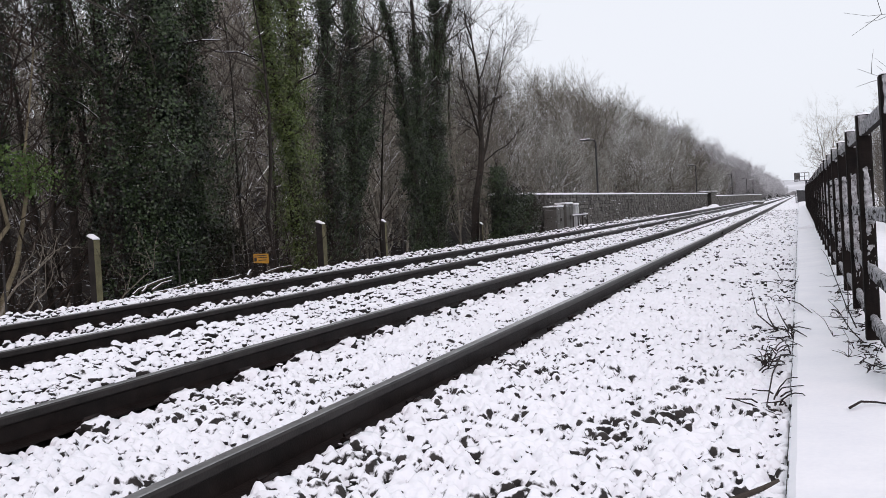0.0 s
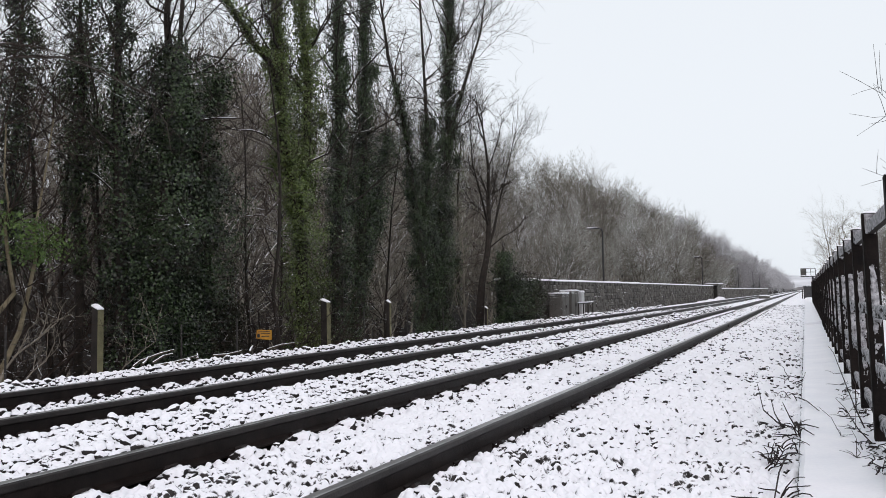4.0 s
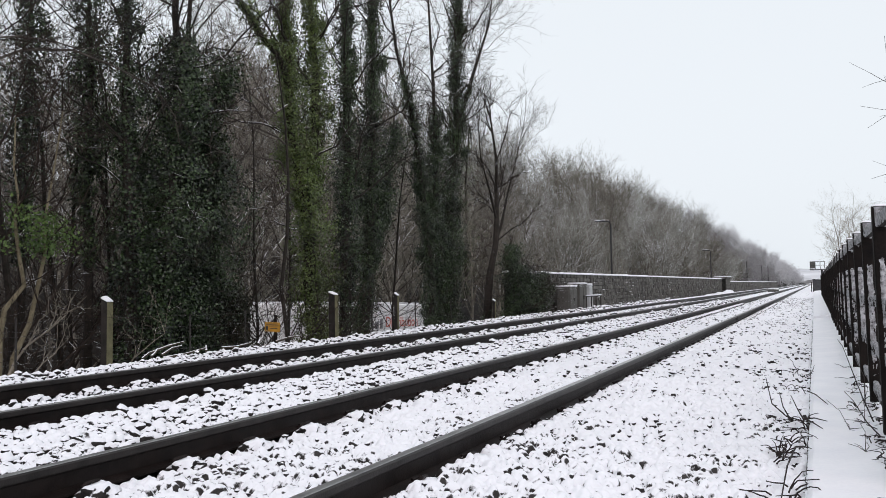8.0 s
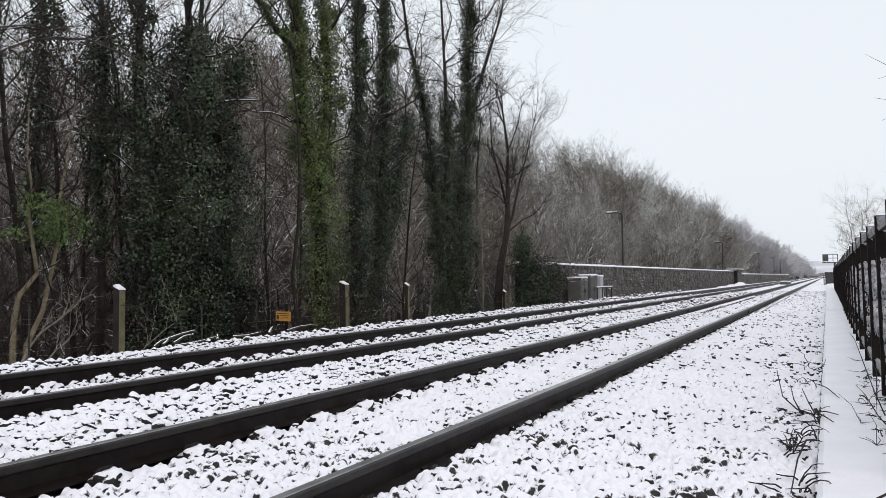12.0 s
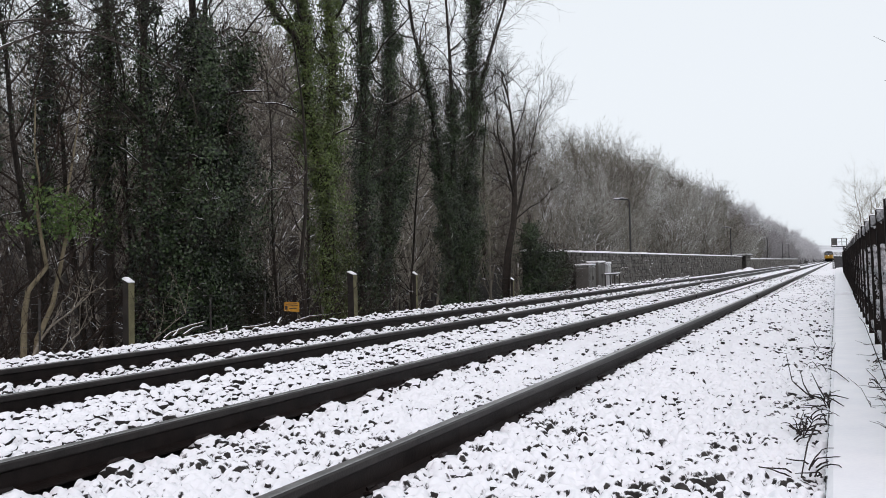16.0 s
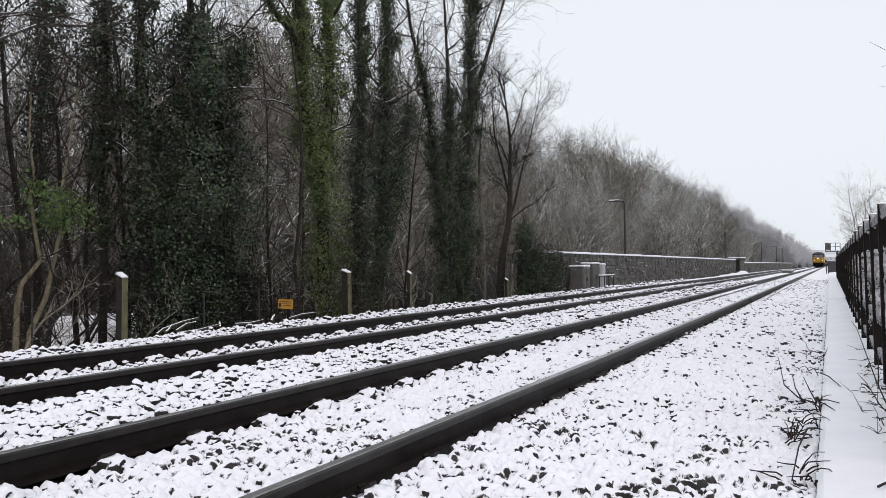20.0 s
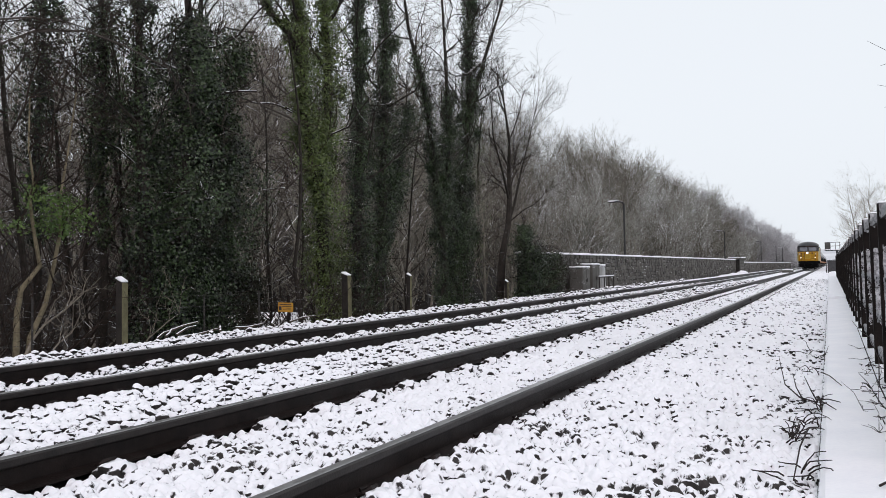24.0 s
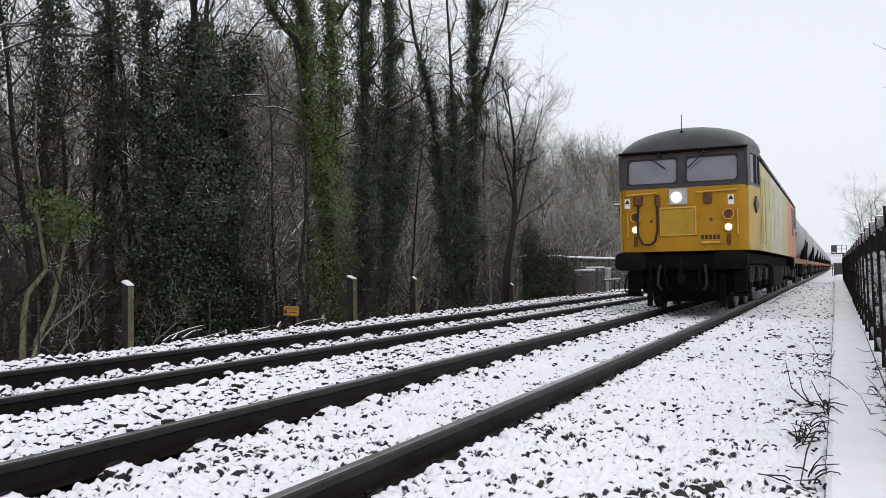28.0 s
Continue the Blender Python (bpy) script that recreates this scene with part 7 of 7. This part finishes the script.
def build_wagon():
    """A bogie tank wagon, its leading end at y = 0."""
    W = 14.6
    w = thing("tank_wagon", "grey bogie tank wagon with an orange underframe, dirty", "wagon", "tank wagons behind the locomotive")
    m = Mesh()
    n = 20
    ring = lambda y, r: [(r * math.cos(2 * math.pi * k / n), y, 2.30 + r * math.sin(2 * math.pi * k / n)) for k in range(n)]
    m.loft([ring(y, r) for y, r in ((0.75, 0.25), (0.80, 0.7), (0.92, 1.05), (1.10, 1.22), (1.3, 1.26), (W / 2, 1.30), (W - 1.3, 1.26), (W - 1.10, 1.22), (W - 0.92, 1.05), (W - 0.8, 0.7), (W - 0.75, 0.25))])
    tank = part("tank", m, TANKGREY, w, "grey curved tank barrel", smooth=True)
    m = Mesh()
    m.disc((0, W / 2, 3.55), (0, 0, 1), 0.35, 0.15, 16)
    part("manhole", m, TANKGREY, tank)
    m = Mesh()
    m.box(-0.3, 0.3, 2.0, W - 2.0, 3.62, 3.66, 0.01)
    part("walkway", m, BLACK, tank)
    m = Mesh()
    for s in (-1, 1):
        m.box(min(s * 1.02, s * 1.22), max(s * 1.02, s * 1.22), 0.3, W - 0.3, 0.98, 1.18, 0.02)
    part("sole_bar", m, TANKORANGE, w, "dirty orange side sill")
    for y in (1.5, W - 1.5):
        for s in (-1, 1):
            m = Mesh()
            m.loft([[(s * 0.95, y - 0.45, 1.18), (s * 1.2, y - 0.45, 1.18), (s * 1.28, y - 0.25, 2.2), (s * 1.2, y - 0.25, 2.2)], [(s * 0.95, y + 0.45, 1.18), (s * 1.2, y + 0.45, 1.18), (s * 1.28, y + 0.25, 2.2), (s * 1.2, y + 0.25, 2.2)]])
            part("saddle", m, BLACK, w, "dark tank saddle")
    for y in (0.3, W - 0.5):
        m = Mesh()
        m.box(-1.25, 1.25, y, y + 0.2, 0.85, 1.2, 0.02)
        beam = part("buffer_beam", m, TANKORANGE, w)
        for s in (-1, 1):
            m = Mesh()
            m.disc((s * 0.87, y + 0.1, 1.03), (0, -1 if y < 1 else 1, 0), 0.2, 0.42, 12)
            part("buffer", m, BLACK, beam)
    for s in (-1, 1):
        m = Mesh()
        for y in (4.5, 7.3, 10.1):
            m.box(min(s * 1.0, s * 1.18), max(s * 1.0, s * 1.18), y - 0.35, y + 0.35, 0.5, 0.97, 0.03)
        part("brake_gear", m, BLACK, w)
    for yc in (2.3, W - 2.3):
        bogie(w, yc, 1.0, 0.46, 1.9, 2)
    return w, W


WAGON, WAGON_L = build_wagon()
WAGONS = [WAGON] + [copy_thing(WAGON, pose(0, 0, 0)) for _ in range(13)]

# ---- road and its traffic ----
CARWHITE = mat("white_vehicle_paint", (0.80, 0.80, 0.80), (0.90, 0.90, 0.90), 2, 0.35, bump=0, local=True, snow=0.9)
GREYLETTER = mat("grey_lettering", (0.16, 0.16, 0.17), (0.24, 0.24, 0.25), 5, 0.5, bump=0, local=True)
TYRE = mat("tyre", (0.012, 0.012, 0.012), (0.03, 0.03, 0.03), 6, 0.8, local=True)
CARGLASS = mat("car_glass", (0.015, 0.017, 0.02), (0.03, 0.033, 0.038), 2, 0.05, bump=0, local=True, spec=0.9)
REDLETTER = mat("red_lettering", (0.50, 0.08, 0.06), (0.62, 0.14, 0.10), 5, 0.5, bump=0, local=True)
ROAD_Z = -3.66


def road_z(y):
    """Height of the road, which falls gently away."""
    return ROAD_Z - 0.027 * (min(max(y, -20.0), 70.0) - 14.0)


def build_road():
    m = Mesh()
    ys = [-60, -20, 0, 40, 70, 80, 120, 200, 300, 500, 900]
    m.loft([[(-23.6, y, road_z(y) - 0.2), (-14.6, y, road_z(y) - 0.2), (-14.6, y, road_z(y)), (-23.6, y, road_z(y))] for y in ys])
    structure("road", m, WETROAD, "wet asphalt road below the embankment", "road")


build_road()


def road_wheel(parent, x, y, r, w):
    m = Mesh()
    m.disc((x - w / 2, y, r), (1, 0, 0), r, w, 18)
    t = part("tyre", m, TYRE, parent)
    m = Mesh()
    m.disc((x - w / 2 - 0.008, y, r), (1, 0, 0), r * 0.6, w + 0.016, 14)
    part("rim", m, WHEELSTEEL, t)


def build_van(label):
    """A high-roofed panel van with its nose towards +y, the tip of the nose at y = 0."""
    van = thing("van", label, "van", "vans on the road below")
    w = 1.0

    def ring(y, z0, z1, k=1.0):
        return [(-w * k, y, z0), (w * k, y, z0), (w * k, y, z1 * 0.72), (w * k - 0.05, y, z1 - 0.18), (w * k - 0.2, y, z1), (-w * k + 0.2, y, z1), (-w * k + 0.05, y, z1 - 0.18), (-w * k, y, z1 * 0.72)]
    m = Mesh()
    m.loft([ring(y, z0, z1, k) for y, z0, z1, k in ((-5.5, 0.45, 3.08, 0.97), (-5.4, 0.40, 3.14, 1.0), (-3.5, 0.40, 3.18, 1.0), (-2.0, 0.40, 3.14, 1.0), (-1.75, 0.40, 3.02, 1.0), (-1.3, 0.38, 2.55, 0.99),
                                                   (-0.75, 0.36, 1.75, 0.97), (-0.2, 0.36, 1.42, 0.92), (-0.04, 0.40, 1.18, 0.86), (0.0, 0.45, 0.95, 0.80))])
    body = part("body", m, CARWHITE, van, "plain white panelled body", smooth=False)
    m = Mesh()
    m.loft([[(-0.82, -0.70, 1.74), (0.82, -0.70, 1.74), (0.78, -1.28, 2.56), (-0.78, -1.28, 2.56)], [(-0.82, -0.66, 1.76), (0.82, -0.66, 1.76), (0.78, -1.24, 2.58), (-0.78, -1.24, 2.58)]])
    part("windscreen", m, CARGLASS, body, "dark windscreen")
    for s in (-1, 1):
        m = Mesh()
        m.loft([[(s * x, -0.95, 1.60), (s * x, -1.95, 1.60), (s * x, -1.95, 2.16), (s * x, -1.38, 2.16)] for x in (1.003, 1.012)])
        part("side_window", m, CARGLASS, body)
        for y in (-2.1, -3.6):
            m = Mesh()
            m.box(min(s * 1.002, s * 1.008), max(s * 1.002, s * 1.008), y - 0.012, y + 0.012, 0.6, 2.2)
            part("door_seam", m, BLACK, body)
        m = Mesh()
        m.box(min(s * 1.02, s * 1.2), max(s * 1.02, s * 1.2), -1.15, -1.05, 1.5, 1.8, 0.03)
        part("mirror", m, BLACK, body)
        m = Mesh()
        m.box(s * 0.70 - 0.14, s * 0.70 + 0.14, -0.05, 0.03, 0.85, 1.08, 0.02)
        part("headlight", m, glow("van_headlight", (1.0, 0.95, 0.85), 2.0), body)
        m = Mesh()
        m.box(s * 0.88 - 0.06, s * 0.88 + 0.06, -5.53, -5.49, 0.9, 1.5, 0.01)
        part("tail_light", m, mat("tail_light", (0.25, 0.01, 0.01), (0.35, 0.02, 0.02), 5, 0.3, bump=0, local=True), body)
        for y in (-1.0, -4.2):
            road_wheel(van, s * 0.86, y, 0.35, 0.24)
    m = Mesh()
    m.loft([[(x, y, z + h) for x, h in ((-0.8, 0.0), (0.8, 0.0), (0.7, 0.07), (-0.7, 0.07))] for y, z in ((-5.4, 3.145), (-3.5, 3.185), (-2.02, 3.145))])
    part("roof_snow", m, SNOW, body, "layer of snow on the roof")
    m = Mesh()
    m.box(-0.8, 0.8, -0.03, 0.02, 0.48, 0.72, 0.02)
    part("bumper", m, BLACK, van)
    return van


VAN_A = build_van("white panel van with snow on its roof, driving")
VAN_B = build_van("white panel van with a snowy roof in slow traffic")


def build_truck():
    """An articulated lorry with its nose towards +y, the trailer's tail at y = 0."""
    t = thing("lorry", "white articulated lorry with red lettering on its trailer", "lorry")
    m = Mesh()
    m.box(-1.27, 1.27, 0.0, 13.2, 1.15, 4.38, 0.06)
    trailer = part("trailer_body", m, CARWHITE, t, "plain white box trailer")
    m = Mesh()
    m.box(-1.2, 1.2, 0.1, 13.1, 4.384, 4.44, 0.02)
    part("roof_snow", m, SNOW, trailer)
    words = bpy.data.curves.new("lettering", "FONT")
    words.body, words.size, words.extrude = "Distribution", 0.72, 0.004
    words.materials.append(REDLETTER)
    ob = new("lettering", words)
    ob.parent = trailer
    ob.matrix_basis = pose(1.276, 7.2, 3.26, 90, 0, 90)
    tagged(ob, "faded red lettering along the trailer side")
    for y0, y1, h in ((5.3, 5.62, 0.46), (5.75, 6.02, 0.34), (6.15, 6.5, 0.34), (6.62, 6.9, 0.46)):
        m = Mesh()
        m.box(1.272, 1.277, y0, y1, 3.2, 3.2 + h)
        part("mark", m, GREYLETTER, trailer, "grey mark of worn lettering")
    m = Mesh()
    m.box(-0.5, 0.5, 0.2, 13.0, 0.85, 1.14, 0.03)
    part("chassis", m, BLACK, t)
    m = Mesh()
    m.loft([[(-1.25, y, 0.7), (1.25, y, 0.7), (1.25, y, z - 0.2), (1.1, y, z), (-1.1, y, z), (-1.25, y, z - 0.2)] for y, z in ((13.95, 4.25), (14.6, 4.2), (15.4, 3.8), (15.9, 3.4), (16.2, 3.1))])
    cab = part("cab", m, CARWHITE, t)
    m = Mesh()
    m.box(-1.1, 1.1, 16.16, 16.22, 1.9, 2.8, 0.02)
    part("windscreen", m, CARGLASS, cab)
    for x in (-1.256, 1.246):
        m = Mesh()
        m.box(x, x + 0.01, 15.2, 15.95, 1.95, 2.7, 0.002)
        part("side_window", m, CARGLASS, cab)
    for y in (1.6, 2.9, 4.2, 13.6, 15.2):
        for x in (-1.05, 1.05):
            road_wheel(t, x, y, 0.5, 0.32)
    return t


LORRY = build_truck()


# ---- motion ----
def motions():
    # distance of the nose along the line, second by second
    nose = [(0.0, 752.0), (8.0, 536.0), (12.5, 414.0), (14.5, 362.0), (16.0, 324.0), (18.0, 274.0), (20.0, 224.0), (21.5, 186.5), (23.5, 136.8), (24.0, 124.2), (25.0, 98.6),
            (26.0, 72.4), (26.5, 58.9), (27.0, 45.2), (27.5, 31.2), (28.0, 16.95)]

    def along(d):
        y0 = d
        slope = 2 * max(0.0, y0 - 360.0) / 500.0 - (0.0048 if y0 > 8 else 0.0)
        return pose(TRAIN_X + bend(y0), y0, 0.0, 0, 0, -math.degrees(math.atan(slope)))

    walk(LOCO, [(t, along(d)) for t, d in nose])
    for k, w in enumerate(WAGONS):
        walk(w, [(t, along(d + 18.1 + k * (WAGON_L + 0.2))) for t, d in nose])
    lane_to, lane_fro = -20.3, -17.0
    walk(VAN_A, [(t, pose(lane_fro, y, road_z(y), 1.5 if -20 < y < 70 else 0, 0, 180)) for t, y in ((0.0, 37.0), (0.9, 22.0), (1.2, 17.9), (1.6, 11.5), (2.0, 5.5), (3.5, -15.0), (28.0, -270.0))])
    walk(LORRY, [(t, pose(lane_to, y, road_z(y), -1.5 if -20 < y < 70 else 0, 0, 0)) for t, y in ((0.0, -61.0), (5.5, 5.0), (6.0, 9.8), (7.0, 19.4), (8.0, 28.8), (9.0, 37.6), (10.0, 46.2), (11.0, 55.5), (28.0, 240.0))])
    walk(VAN_B, [(t, pose(lane_to, y, road_z(y), -1.5 if -20 < y < 70 else 0, 0, 0)) for t, y in ((0.0, -48.0), (16.0, 8.8), (18.3, 17.1), (18.6, 18.2), (19.0, 19.8), (20.0, 23.6), (20.5, 25.0), (21.5, 27.2), (23.5, 30.2), (25.0, 32.3), (26.0, 33.9), (28.0, 37.5))])



motions()
